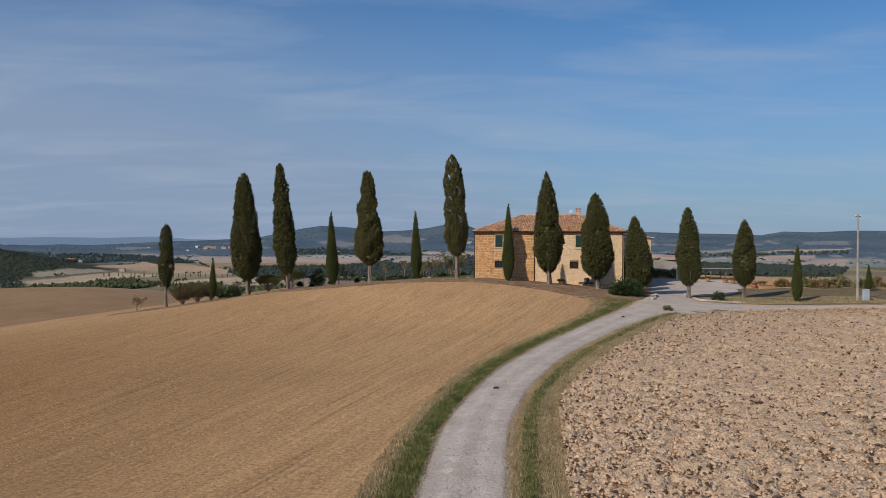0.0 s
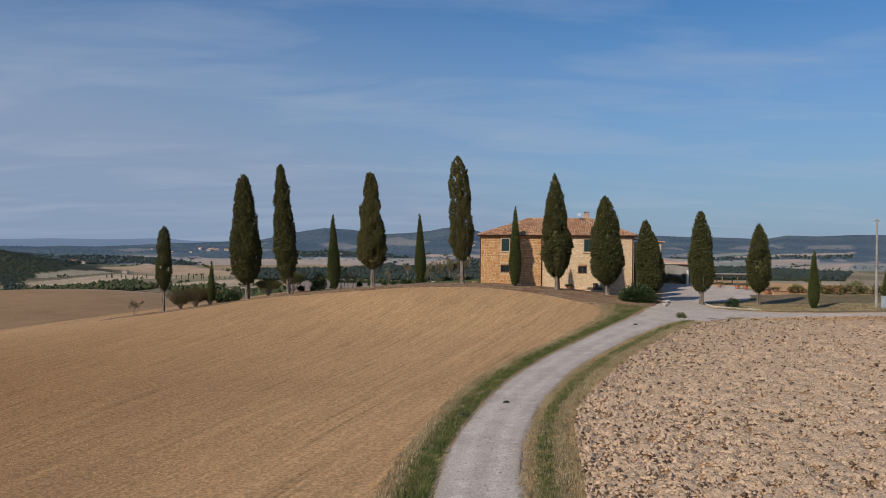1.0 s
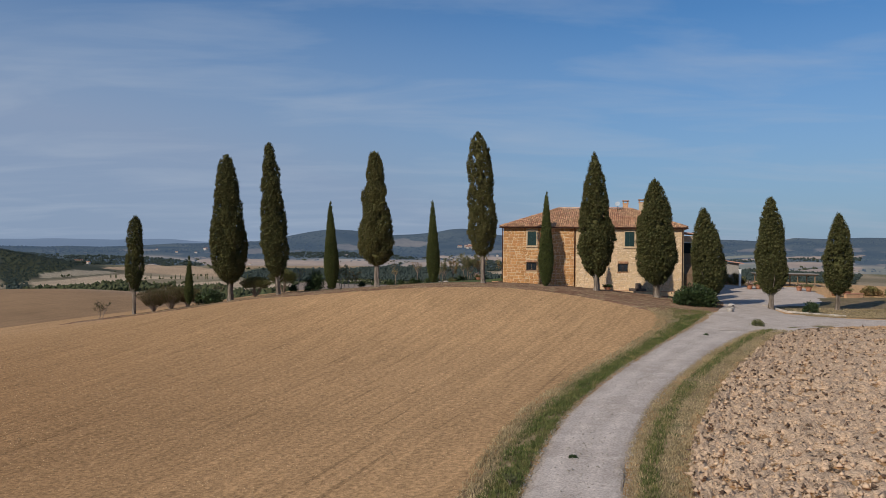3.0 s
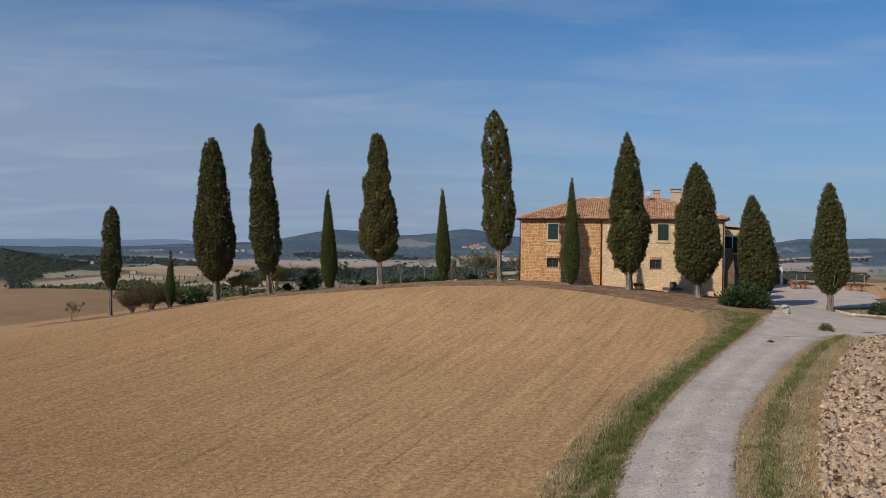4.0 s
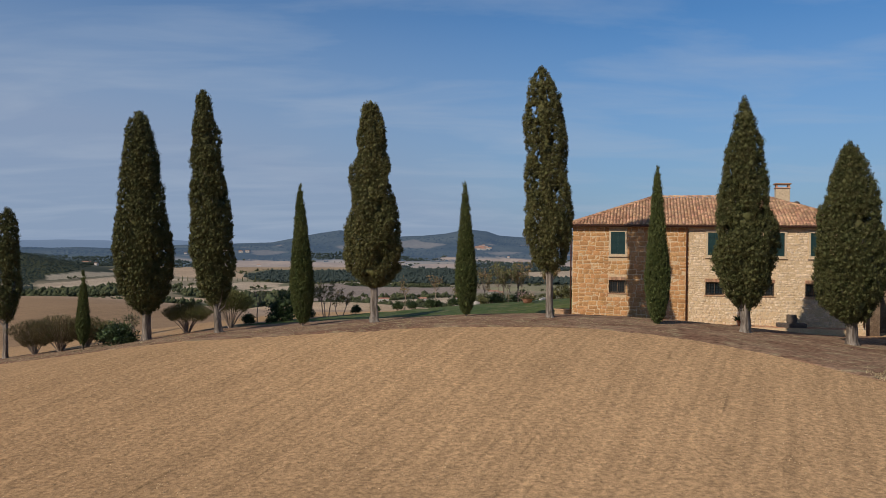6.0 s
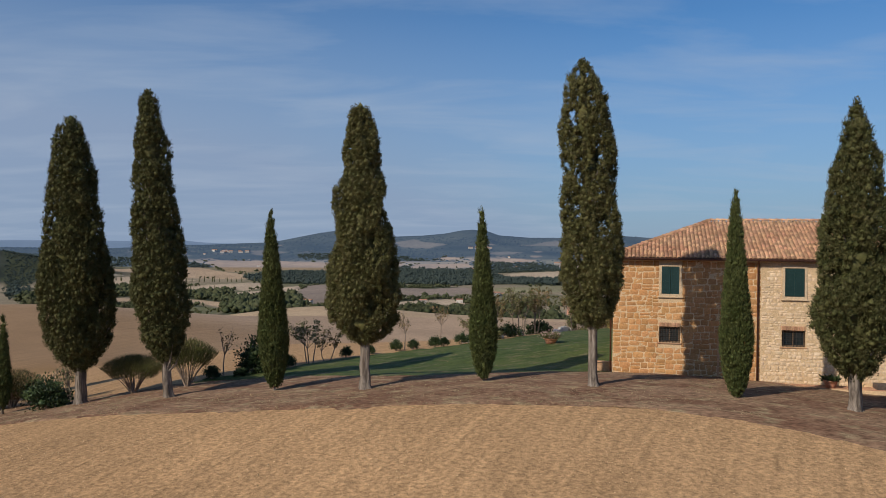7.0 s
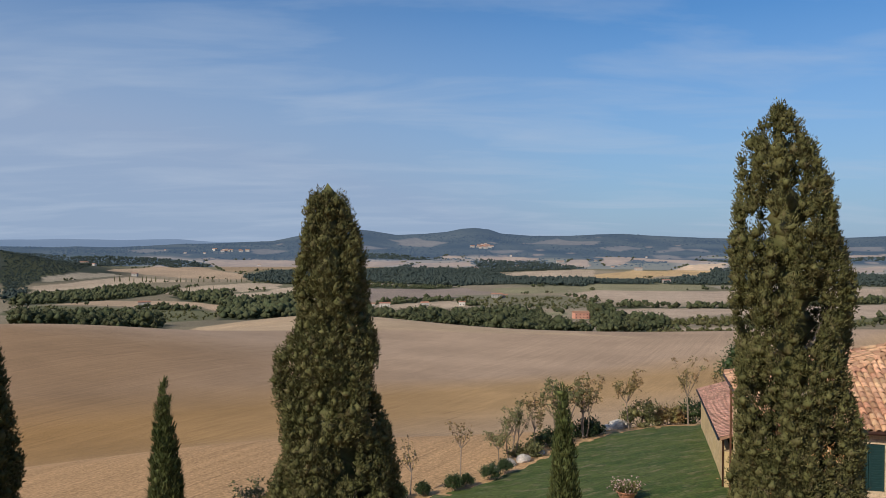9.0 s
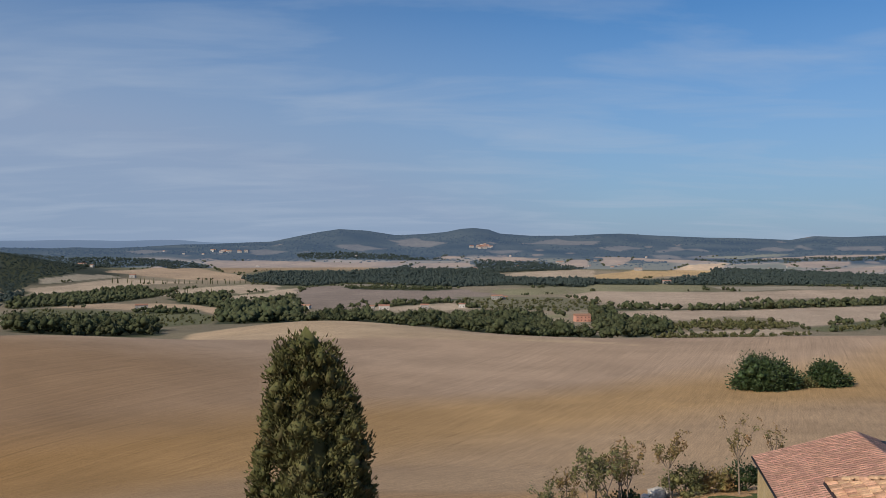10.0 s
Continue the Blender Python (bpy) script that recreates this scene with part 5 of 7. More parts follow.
for bx in (87, 90.5, 94, 108):
    shrub("oak_thicket", bx, 362 + (bx - 87) * 0.5, (3.4, 2.4, 3.2), M["leaf_olive"], "low russet scrub between oak thickets", 125 + int(bx), 1500, 0.35, "bush", 0.05)


def grass(name, n, where, mat, label, length, width, seed):
    """Blades of grass in tufts over a stretch of ground; where(g, n) gives their places."""
    g = np.random.default_rng(seed)
    x, y = where(g, n)
    k = np.repeat(np.arange(len(x)), 5)
    p = np.column_stack([x[k] + g.normal(0, 0.07, len(k)), y[k] + g.normal(0, 0.07, len(k)), height(x, y)[k] + 0.03])
    way = g.normal(0, 0.45, (len(k), 3)) + np.array([0, 0, 1])
    v, f = blades(p, way, length * g.uniform(0.5, 1.3, len(k)), width * g.uniform(0.6, 1.3, len(k)), g)
    return stuff(name, mesh_np(name, v, f, mat), label, "grass")


def on_west(lo, hi, power=1.0):
    def where(g, n):
        y = 34 + 64 * g.uniform(0, 1, n) ** 1.2
        t = lo + (hi - lo) * g.uniform(0, 1, n) ** power
        keep = 0.55 * wobble(y * 1.0, t * 8, 1.1, 5) + g.uniform(-0.5, 0.7, n) > -0.12
        a, b = curve(y, VERGE_L), curve(y, ROAD_L)
        return (a + (b - a) * t)[keep], y[keep]
    return where


def on_east(lo, hi):
    def where(g, n):
        y = 33 + 56 * g.uniform(0, 1, n) ** 1.2
        t = g.uniform(lo, hi, n)
        keep = 0.4 * wobble(y, t * 8, 2.0, 6) + g.uniform(-0.5, 0.7, n) > -0.2
        a, b = curve(y, ROAD_R), curve(y, VERGE_R)
        return (a + (b - a) * t)[keep], y[keep]
    return where


grass("grass", 15000, on_west(0.3, 0.97, 0.8), M["grass_green"], "lush green grass along the track", 0.2, 0.014, 201)
grass("grass", 9000, on_west(-0.1, 0.5), M["grass_dry"], "dry straw-coloured grass along the field", 0.19, 0.012, 202)
grass("grass", 3600, on_east(0.22, 0.5), M["grass_green"], "patchy green grass beside the track", 0.24, 0.013, 203)
grass("grass", 13000, on_east(0.02, 1.05), M["grass_dry"], "dry tawny grass beside the ploughed field", 0.17, 0.012, 204)
grass("grass", 5000, lambda g, n: (g.uniform(31, 52, n), 99.6 + g.uniform(0, 1, n) ** 1.3 * 8), M["grass_dry"], "dry grass on the kerbed island", 0.16, 0.012, 205)
grass("grass", 2600, lambda g, n: ((lambda x: (x, curve(x, EARTH_S) + g.uniform(0.1, 4.5, n)))(g.uniform(-40, 4, n))), M["grass_dry"], "sparse dry grass at the field's edge", 0.09, 0.01, 206)


def on_earth(g, n):
    x = g.uniform(-40, 22, n)
    t = g.uniform(0.05, 0.95, n)
    y = curve(x, EARTH_S) * (1 - t) + curve(x, EARTH_N) * t
    keep = wobble(x * 0.6, y, 1.6, 51) + g.uniform(-0.6, 0.6, n) > 0.05
    return x[keep], y[keep]


grass("grass", 9000, on_earth, M["grass_dry"], "short dry tufts over the bare earth", 0.06, 0.014, 211)
grass("grass", 3000, on_earth, M["grass_green"], "thin green tufts over the bare earth", 0.05, 0.014, 212)
grass("grass", 3500, on_west(0.9, 1.06), M["grass_dry"], "thin dry grass creeping over the gravel's edge", 0.09, 0.01, 207)
grass("grass", 3500, on_east(-0.08, 0.12), M["grass_dry"], "thin dry grass creeping over the gravel's edge", 0.09, 0.01, 208)


def lumps_stuff(name, x, y, size, mat, label, lift, seed, flat=0.7):
    """Many uneven clods, eight faces each, resting in the ground."""
    g = np.random.default_rng(seed)
    base = np.array([[1, 0, 0], [0, 1, 0], [-1, 0, 0], [0, -1, 0], [0, 0, 1], [0, 0, -0.6]], float)
    tri = np.array([[0, 1, 4], [1, 2, 4], [2, 3, 4], [3, 0, 4], [1, 0, 5], [2, 1, 5], [3, 2, 5], [0, 3, 5]])
    n = len(x)
    a = g.uniform(0, 6.28, n)
    v = base[None] * g.uniform(0.4, 1.4, (n, 6, 3))
    v = v + g.normal(0, 0.24, v.shape)
    ca, sa = np.cos(a)[:, None], np.sin(a)[:, None]
    v = np.stack([v[..., 0] * ca - v[..., 1] * sa, v[..., 0] * sa + v[..., 1] * ca, v[..., 2] * flat], -1)
    v = v * size[:, None, None] + np.stack([x, y, height(x, y) + lift], -1)[:, None]
    f = (np.arange(n)[:, None, None] * 6 + tri[None]).reshape(-1, 3)
    return stuff(name, mesh_np(name, v.reshape(-1, 3), f, mat), label, "soil")


g = np.random.default_rng(301)
m = 42000
cy = 30 + 66 * g.uniform(0, 1, m) ** 1.15
cx = curve(cy, VERGE_R) + (-0.01 + 1.5 * g.uniform(0, 1, m) ** 1.35) * (8 + 0.5 * (cy - 20))
keep = in_plough(cx, cy) & (cx < 72) & (wobble(cx, cy, 0.55, 91) > g.uniform(-1.5, -0.35, m))
cx, cy = cx[keep], cy[keep]
lumps_stuff("clods", cx, cy, 0.025 + 0.15 * g.uniform(0, 1, len(cx)) ** 3.0, M["clods"], "coarse pale clods of ploughed clay", 0.1, 302, 0.8)


# dark clods at the pale ones' southern feet, in place of dark pits
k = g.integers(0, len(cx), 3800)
lumps_stuff("dark_clods", cx[k] + g.normal(0, 0.12, 3800), cy[k] - 0.12 + g.normal(0, 0.08, 3800), 0.05 + 0.1 * g.uniform(0, 1, 3800) ** 2, M["clod_dark"], "small dark clods between the pale ones", 0.17, 304, 0.7)


# crumbs of soil and bits of straw on the home field, thinning out with distance from the flight line
g = np.random.default_rng(303)
n = 60000
cy = 44 + 62 * g.uniform(0, 1, n)
cx = -14 + 42 * g.uniform(-1, 1, n)
keep = (cx < curve(cy, VERGE_L) - 0.2) & (cy < curve(cx, EARTH_S) + 0.5) & (g.uniform(0, 1, n) < np.clip(1.3 - np.abs(cx + 6) / 60, 0.3, 1)) & (cx > -30 - 0.3 * (cy - 40))
cx, cy = cx[keep], cy[keep]
n = len(cx)
p = np.column_stack([cx, cy, height(cx, cy) - 0.01])
v, f = spikes(p, g.normal(0, 1, (n, 3)) + np.array([0, 0, 0.9]), g.uniform(0.02, 0.06, n), g.uniform(0.02, 0.055, n), g)
stuff("soil_crumbs", mesh_np("soil_crumbs", v, f, M["straw"]), "crumbs of tan soil and straw on the field", "soil")

# loose stones along both edges and the crown of the track
g = np.random.default_rng(305)
n = 9000
cy = 33 + 62 * g.uniform(0, 1, n) ** 1.3
side = g.integers(0, 3, n)
t = np.where(side == 0, g.normal(0.02, 0.035, n), np.where(side == 1, g.normal(0.98, 0.035, n), g.normal(0.5, 0.16, n)))
cx = curve(cy, ROAD_L) * (1 - t) + curve(cy, ROAD_R) * t
lumps_stuff("pebbles", cx, cy, 0.012 + 0.045 * g.uniform(0, 1, n) ** 3, M["white_stone"], "loose pale stones on the gravel track", 0.075, 306)


# ---- the farmhouse ----
HX, HY, HTURN, HZ = 3.45, 119.1, -11.0, 6.0
EAVE, RIDGE = 12.73 - HZ, 15.08 - HZ
HL, HD = 20.9, 12.4
house = thing("farmhouse", (HX, HY, HZ), "two-storey stone farmhouse with a hipped terracotta roof", "house", "", "", HTURN)
UPPER = [(3.14, 4.2), (6.6, 7.65), (10.0, 11.1), (14.14, 15.22), (16.9, 17.95)]
LOWER = [(3.05, 4.25), (9.88, 11.15), (13.4, 14.55), (16.6, 17.8)]
UZ, LZ = (10.58 - HZ, 12.25 - HZ), (7.72 - HZ, 8.66 - HZ)
UPPER = [UPPER[0], UPPER[2], UPPER[3], UPPER[4]]
holes = [(a, b, *UZ) for a, b in UPPER] + [(a, b, *LZ) for a, b in LOWER]


def pierced(x0, x1, z0, z1, y0, y1, gaps):
    """A wall with thickness from y0 to y1 and openings (x0, x1, z0, z1) that go through it."""
    xs = sorted({x0, x1, *(v for h in gaps for v in h[:2])})
    zs = sorted({z0, z1, *(v for h in gaps for v in h[2:])})
    bm = bmesh.new()
    at = {}

    def vert(x, y, z):
        key = (round(x, 4), round(y, 4), round(z, 4))
        if key not in at:
            at[key] = bm.verts.new(key)
        return at[key]

    def solid(i, j):
        if not (0 <= i < len(xs) - 1 and 0 <= j < len(zs) - 1):
            return False
        cx, cz = (xs[i] + xs[i + 1]) / 2, (zs[j] + zs[j + 1]) / 2
        return not any(h[0] < cx < h[1] and h[2] < cz < h[3] for h in gaps)

    for i in range(len(xs) - 1):
        for j in range(len(zs) - 1):
            if not solid(i, j):
                continue
            a, b, c, d = xs[i], xs[i + 1], zs[j], zs[j + 1]
            bm.faces.new([vert(a, y0, c), vert(b, y0, c), vert(b, y0, d), vert(a, y0, d)])
            bm.faces.new([vert(a, y1, d), vert(b, y1, d), vert(b, y1, c), vert(a, y1, c)])
            for di, dj, p, q in ((-1, 0, (a, d), (a, c)), (1, 0, (b, c), (b, d)), (0, -1, (a, c), (b, c)), (0, 1, (b, d), (a, d))):
                if not solid(i + di, j + dj):
                    bm.faces.new([vert(p[0], y0, p[1]), vert(p[0], y1, p[1]), vert(q[0], y1, q[1]), vert(q[0], y0, q[1])])
    return bm


WALL = 0.35
front_wall = part("wall", pierced(WALL, HL - WALL, -0.9, EAVE - 0.12, WALL, WALL + 0.5, holes), M["mortar"], house, "front wall of brown blocks and pale yellow rubble")
part("wall", boxed(WALL, WALL + 0.5, WALL + 0.5, HD - WALL, -0.9, EAVE - 0.12, bevel=0), M["plaster"], house, "ochre rendered side wall")
part("wall", boxed(HL - WALL - 0.5, HL - WALL, WALL + 0.5, HD - WALL, -0.9, EAVE - 0.12, bevel=0), M["plaster"], house)
part("wall", boxed(WALL + 0.5, HL - WALL - 0.5, HD - WALL - 0.5, HD - WALL, -0.9, EAVE - 0.12, bevel=0), M["plaster"], house)
part("ceiling", boxed(WALL + 0.5, HL - WALL - 0.5, WALL + 0.5, HD - WALL - 0.5, EAVE - 0.4, EAVE - 0.2, bevel=0), M["plaster"], house)
part("floor", boxed(WALL + 0.5, HL - WALL - 0.5, WALL + 0.5, HD - WALL - 0.5, 3.3, 3.5, bevel=0), M["wood"], house)


def stone_shape(seed):
    """A dressed stone of unit size, its face towards -y, with worn corners: points, quads, and the triangles of its face."""
    g = np.random.default_rng(seed)
    k = g.uniform(0.05, 0.24, 4)
    out = np.array([(-0.5, -0.5 + k[0]), (-0.5 + k[0] * 0.7, -0.5), (0.5 - k[1] * 0.7, -0.5), (0.5, -0.5 + k[1]), (0.5, 0.5 - k[2]), (0.5 - k[2] * 0.7, 0.5), (-0.5 + k[3] * 0.7, 0.5), (-0.5, 0.5 - k[3])]) * 0.99
    out = out + g.normal(0, 0.025, out.shape)
    v = np.concatenate([np.column_stack([out[:, 0] * k, np.full(8, y), out[:, 1] * k]) for k, y in ((1, 0.5), (1, -0.32), (0.93, -0.5))])
    v[16:, 1] += g.normal(0, 0.05, 8)
    q = [[r * 8 + i, r * 8 + (i + 1) % 8, (r + 1) * 8 + (i + 1) % 8, (r + 1) * 8 + i] for r in (0, 1) for i in range(8)]
    t = [[16, 16 + i, 17 + i] for i in range(1, 7)]
    return v, np.array(q), np.array(t)


def courses(x0, x1, z0, z1, hs, ws, gaps, seed, joint=1.0):
    """Rows of stones (centre x, centre z, width, height) that leave the openings free."""
    g = np.random.default_rng(seed)
    out, z = [], z0
    while z < z1 - 0.05:
        h = min(g.uniform(*hs), z1 - z)
        x = x0
        while x < x1 - 0.03:
            w = min(g.uniform(*ws), x1 - x)
            if x1 - x - w < ws[0] * 0.5:
                w = x1 - x
            spans = [(x, x + w)]
            for a, b, c, d in gaps:
                if z < d and z + h > c:
                    spans = [s for u, v in spans for s in ((u, min(v, a)), (max(u, b), v)) if s[1] - s[0] > 0.07]
            for u, v in spans:
                wave = 0.035 * math.sin(1.3 * (u + v) + 2.2 * z) * (1 if h > 0.24 else 0.8 * math.sin(2.9 * u))
                rows = ((0.5, 1.0),)
                if h > 0.3 and g.uniform() < 0.14 and v - u > 0.25:  # two flat stones, one on the other
                    cut = g.uniform(0.4, 0.6)
                    rows = ((cut / 2, cut), ((1 + cut) / 2, 1 - cut))
                for mid, tall in rows:
                    out.append(((u + v) / 2 + g.normal(0, 0.008), z + h * mid + wave + g.normal(0, 0.006), v - u - g.uniform(0.02, 0.05) * joint, h * tall * g.uniform(0.96, 1.02) - g.uniform(0.02, 0.045) * joint))
            x += w
        z += h
    return out


trim_holes = [(a - 0.13, b + 0.13, UZ[0] - 0.15, UZ[1] + 0.15) for a, b in UPPER] + [(a - 0.04, b + 0.04, LZ[0] - 0.06, LZ[1] + 0.28) for a, b in LOWER]
rubble = courses(8.75, HL - WALL - 0.02, -0.6, EAVE - 0.15, (0.08, 0.25), (0.1, 0.46), trim_holes, 602, 0.25)
shapes = [stone_shape(700 + k) for k in range(26)]
rv, rq, rt, nv = [], [], [], 0
rg = np.random.default_rng(603)
for n, (sx, sz, sw, sh) in enumerate(rubble):
    v, q, t = shapes[n % 26]
    rv.append(v * np.array([sw, 0.05, sh]) + np.array([sx, WALL + 0.023 + rg.normal(0, 0.004), sz]))
    rq.append(q + nv), rt.append(t + nv)
    nv += len(v)
rubble_part = part("rubble", mesh_np("rubble", np.concatenate(rv), [np.concatenate(rq), np.concatenate(rt)], M["stone_yellow"]), M["stone_yellow"], front_wall, "pale yellow rubble stonework")
tagged(rubble_part, kind="stuff")

for a, b in UPPER:
    w = part("window", pierced(a - 0.12, b + 0.12, UZ[0] - 0.14, UZ[1] + 0.14, WALL - 0.055, WALL + 0.12, [(a + 0.02, b - 0.02, UZ[0] + 0.02, UZ[1] - 0.02)]), M["travertine"], house, "pale stone surround with closed shutters")
    part("sill", boxed(a - 0.18, b + 0.18, WALL - 0.12, WALL + 0.1, UZ[0] - 0.2, UZ[0] - 0.13), M["travertine"], w)
    mid = (a + b) / 2
    for s0, s1 in ((a + 0.03, mid - 0.006), (mid + 0.006, b - 0.03)):
        bm = boxed(s0, s1, WALL - 0.005, WALL + 0.03, UZ[0] + 0.03, UZ[1] - 0.03, bevel=0.006)
        for x0, x1 in ((s0, s0 + 0.06), (s1 - 0.06, s1)):
            box(bm, x0, x1, WALL - 0.03, WALL - 0.008, UZ[0] + 0.03, UZ[1] - 0.03, 0.004)
        for z in np.arange(UZ[0] + 0.1, UZ[1] - 0.08, 0.085):
            box(bm, s0 + 0.06, s1 - 0.06, WALL - 0.022, WALL - 0.008, z, z + 0.055)
        for z in (UZ[0] + 0.3, UZ[1] - 0.3):
            box(bm, s0 - 0.03, s0 + 0.12, WALL - 0.04, WALL - 0.032, z, z + 0.04)
        part("shutter", bm, M["shutter"], w, "dark green louvred shutter")

for n, (a, b) in enumerate(LOWER):
    w = part("window", pierced(a + 0.01, b - 0.01, LZ[0] + 0.01, LZ[1] - 0.01, WALL + 0.16, WALL + 0.24, [(a + 0.08, (a + b) / 2 - 0.03, LZ[0] + 0.08, LZ[1] - 0.08), ((a + b) / 2 + 0.03, b - 0.08, LZ[0] + 0.08, LZ[1] - 0.08)]), M["wood"], house,
             "small barred ground-floor window")
    for p0, p1 in ((a + 0.08, (a + b) / 2 - 0.03), ((a + b) / 2 + 0.03, b - 0.08)):
        part("pane", boxed(p0, p1, WALL + 0.19, WALL + 0.2, LZ[0] + 0.08, LZ[1] - 0.08, bevel=0), M["glass"], w)
    bars = [(np.array([[x, WALL + 0.04, LZ[0]], [x, WALL + 0.04, LZ[1]]]), np.array([0.014, 0.014])) for x in np.linspace(a + 0.1, b - 0.1, 7)]
    bars += [(np.array([[a, WALL + 0.04, z], [b, WALL + 0.04, z]]), np.array([0.014, 0.014])) for z in np.linspace(LZ[0] + 0.13, LZ[1] - 0.13, 4)]
    part("grille", tubes_mesh("grille", bars, M["iron"], 5), M["iron"], w, "dark iron window grille")
    part("sill", boxed(a - 0.1, b + 0.1, WALL - 0.06, WALL + 0.14, LZ[0] - 0.07, LZ[0] - 0.005), M["brick"], w)
# a walled-up doorway with a brick edge
part("doorway", pierced(6.35, 7.35, -0.5, 2.2, WALL - 0.03, WALL + 0.1, [(6.45, 7.25, -0.6, 2.08)]), M["brick"], house, "brick edge of a walled-up doorway")

# roof: battened body, soffit, tiles
AX0, AX1, AY = 6.3, HL - 6.3, HD / 2
bm = bmesh.new()
rp = [(0, 0, EAVE), (HL, 0, EAVE), (HL, HD, EAVE), (0, HD, EAVE), (AX0, AY, RIDGE), (AX1, AY, RIDGE)]
rv_ = [bm.verts.new(p) for p in rp] + [bm.verts.new((x, y, z - 0.1)) for x, y, z in rp[:4]]
for f in ((0, 1, 5, 4), (1, 2, 5), (2, 3, 4, 5), (3, 0, 4), (6, 7, 1, 0), (7, 8, 2, 1), (8, 9, 3, 2), (9, 6, 0, 3), (9, 8, 7, 6)):
    bm.faces.new([rv_[i] for i in f])
roof = part("roof", bm, M["tile_under"], house, "hipped roof of weathered terracotta barrel tiles")


def tile_shape(length=0.44, r0=0.105, r1=0.085):
    """A barrel tile: a half pipe that tapers upwards along +y."""
    th = np.linspace(0, math.pi, 6)
    rows = []
    for y, r, lift in ((0, r0, 0.03), (length, r1, 0.0)):
        rows += [(math.cos(t) * r, y, math.sin(t) * r * 0.85 + lift) for t in th]
    rows += [(math.cos(t) * (r0 - 0.02), 0, math.sin(t) * (r0 - 0.02) * 0.85 + 0.03) for t in th]
    f = [[i, i + 1, 7 + i, 6 + i] for i in range(5)] + [[12 + i, 13 + i, i + 1, i] for i in range(5)]
    return np.array(rows), np.array(f)


TV, TF = tile_shape()
tile_me = mesh_np("tile", TV, TF, M["tile_piece"], False)


def slope_tiles(p0, p1, q0, q1, name, parts_to=0.0, seed=1):
    """Tiles on a slope with eave p0-p1 and ridge q0-q1; those up to parts_to metres along the eave stay single."""
    g = np.random.default_rng(seed)
    p0, p1, q0, q1 = (np.array(p, float) for p in (p0, p1, q0, q1))
    ex = p1 - p0
    long = np.linalg.norm(ex)
    ex /= long
    up = q0 - p0
    up -= ex * (up @ ex)
    rise = np.linalg.norm(up)
    up /= rise
    nrm = np.cross(ex, up)
    a0, a1 = (q0 - p0) @ ex, (q1 - p0) @ ex
    basis = np.column_stack([ex, up, nrm])
    vs, fs, count = [], [], 0
    for k in range(int(long / 0.235)):
        x = 0.12 + k * 0.235
        top = rise * min(1, x / max(a0, 1e-3) if x < a0 else 1, (long - x) / max(long - a1, 1e-3) if x > a1 else 1)
        y = -0.07
        while y < top - 0.1:
            m = Matrix([[*basis[0], 0], [*basis[1], 0], [*basis[2], 0], [0, 0, 0, 1]])
            at_ = p0 + ex * (x + g.normal(0, 0.012)) + up * (y + g.normal(0, 0.012)) + nrm * (0.005 + g.uniform(0, 0.012))
            if x < parts_to and y < 4.6:
                ob = new("tile", tile_me)
                ob.parent = roof
                ob.matrix_basis = Matrix.Translation(at_) @ m @ Matrix.Rotation(g.normal(0, 0.03), 4, "Z")
            else:
                vs.append((TV @ basis.T) + at_), fs.append(TF + count)
                count += len(TV)
            y += 0.37
    if vs:
        part(name, mesh_np(name, np.concatenate(vs), np.concatenate(fs), M["tile"]), M["tile"], roof, "weathered terracotta barrel tiles")["kind"] = "stuff"


slope_tiles(rp[1], rp[2], rp[5], rp[5], "tile_slope", 0, 612)
slope_tiles(rp[2], rp[3], rp[5], rp[4], "tile_slope", 0, 613)
slope_tiles(rp[3], rp[0], rp[4], rp[4], "tile_slope", 0, 614)


def ridge_caps(p, q, seed):
    g = np.random.default_rng(seed)
    p, q = np.array(p, float), np.array(q, float)
    way = q - p
    n = int(np.linalg.norm(way) / 0.36)
    way /= np.linalg.norm(way)
    side = np.cross(way, (0, 0, 1))
    side /= np.linalg.norm(side)
    b = np.column_stack([side, way, np.cross(side, way)])
    big, f = tile_shape(0.44, 0.15, 0.125)
    cap = mesh_np("ridge_tile", big @ b.T, f, M["tile_piece"])
    for k in range(n):
        ob = new("ridge_tile", cap)
        ob.parent = roof
        ob.matrix_basis = Matrix.Translation(Vector(p + (q - p) * (k / n) + np.array([0, 0, 0.06 + g.normal(0, 0.008)])))


for k, (p, q) in enumerate(((rp[0], rp[4]), (rp[1], rp[5]), (rp[2], rp[5]), (rp[3], rp[4]), (rp[4], rp[5]))):
    ridge_caps(p, q, 620 + k)

# gutters, downpipes, rafters' ends
gut = []
for p, q in (((0, -0.08), (HL, -0.08)), ((-0.08, 0), (-0.08, HD)), ((HL + 0.08, 0), (HL + 0.08, HD))):
    gut.append((np.array([[*p, EAVE - 0.06], [*q, EAVE - 0.06]]), np.array([0.065, 0.065])))
part("gutter", tubes_mesh("gutter", gut, M["copper"], 8), M["copper"], house, "browned copper gutter")
for px, py in ((8.55, 0.24), (HL - 0.5, 0.24), (0.22, 0.55), (0.22, HD - 0.5)):
    bar = [(np.array([[px, py - 0.25 if py < 1 else py, EAVE - 0.1], [px, py, EAVE - 0.45], [px, py, -0.3]]), np.array([0.05, 0.05, 0.05]))]
    part("downpipe", tubes_mesh("downpipe", bar, M["copper"], 8), M["copper"], house, "brown metal downpipe")


def roof_z(u, v):
    """Height of the roof's plane over a place of the house's plan."""
    s = (RIDGE - EAVE) / AY
    return EAVE + s * max(0, min(u, HL - u, v, HD - v, AY))


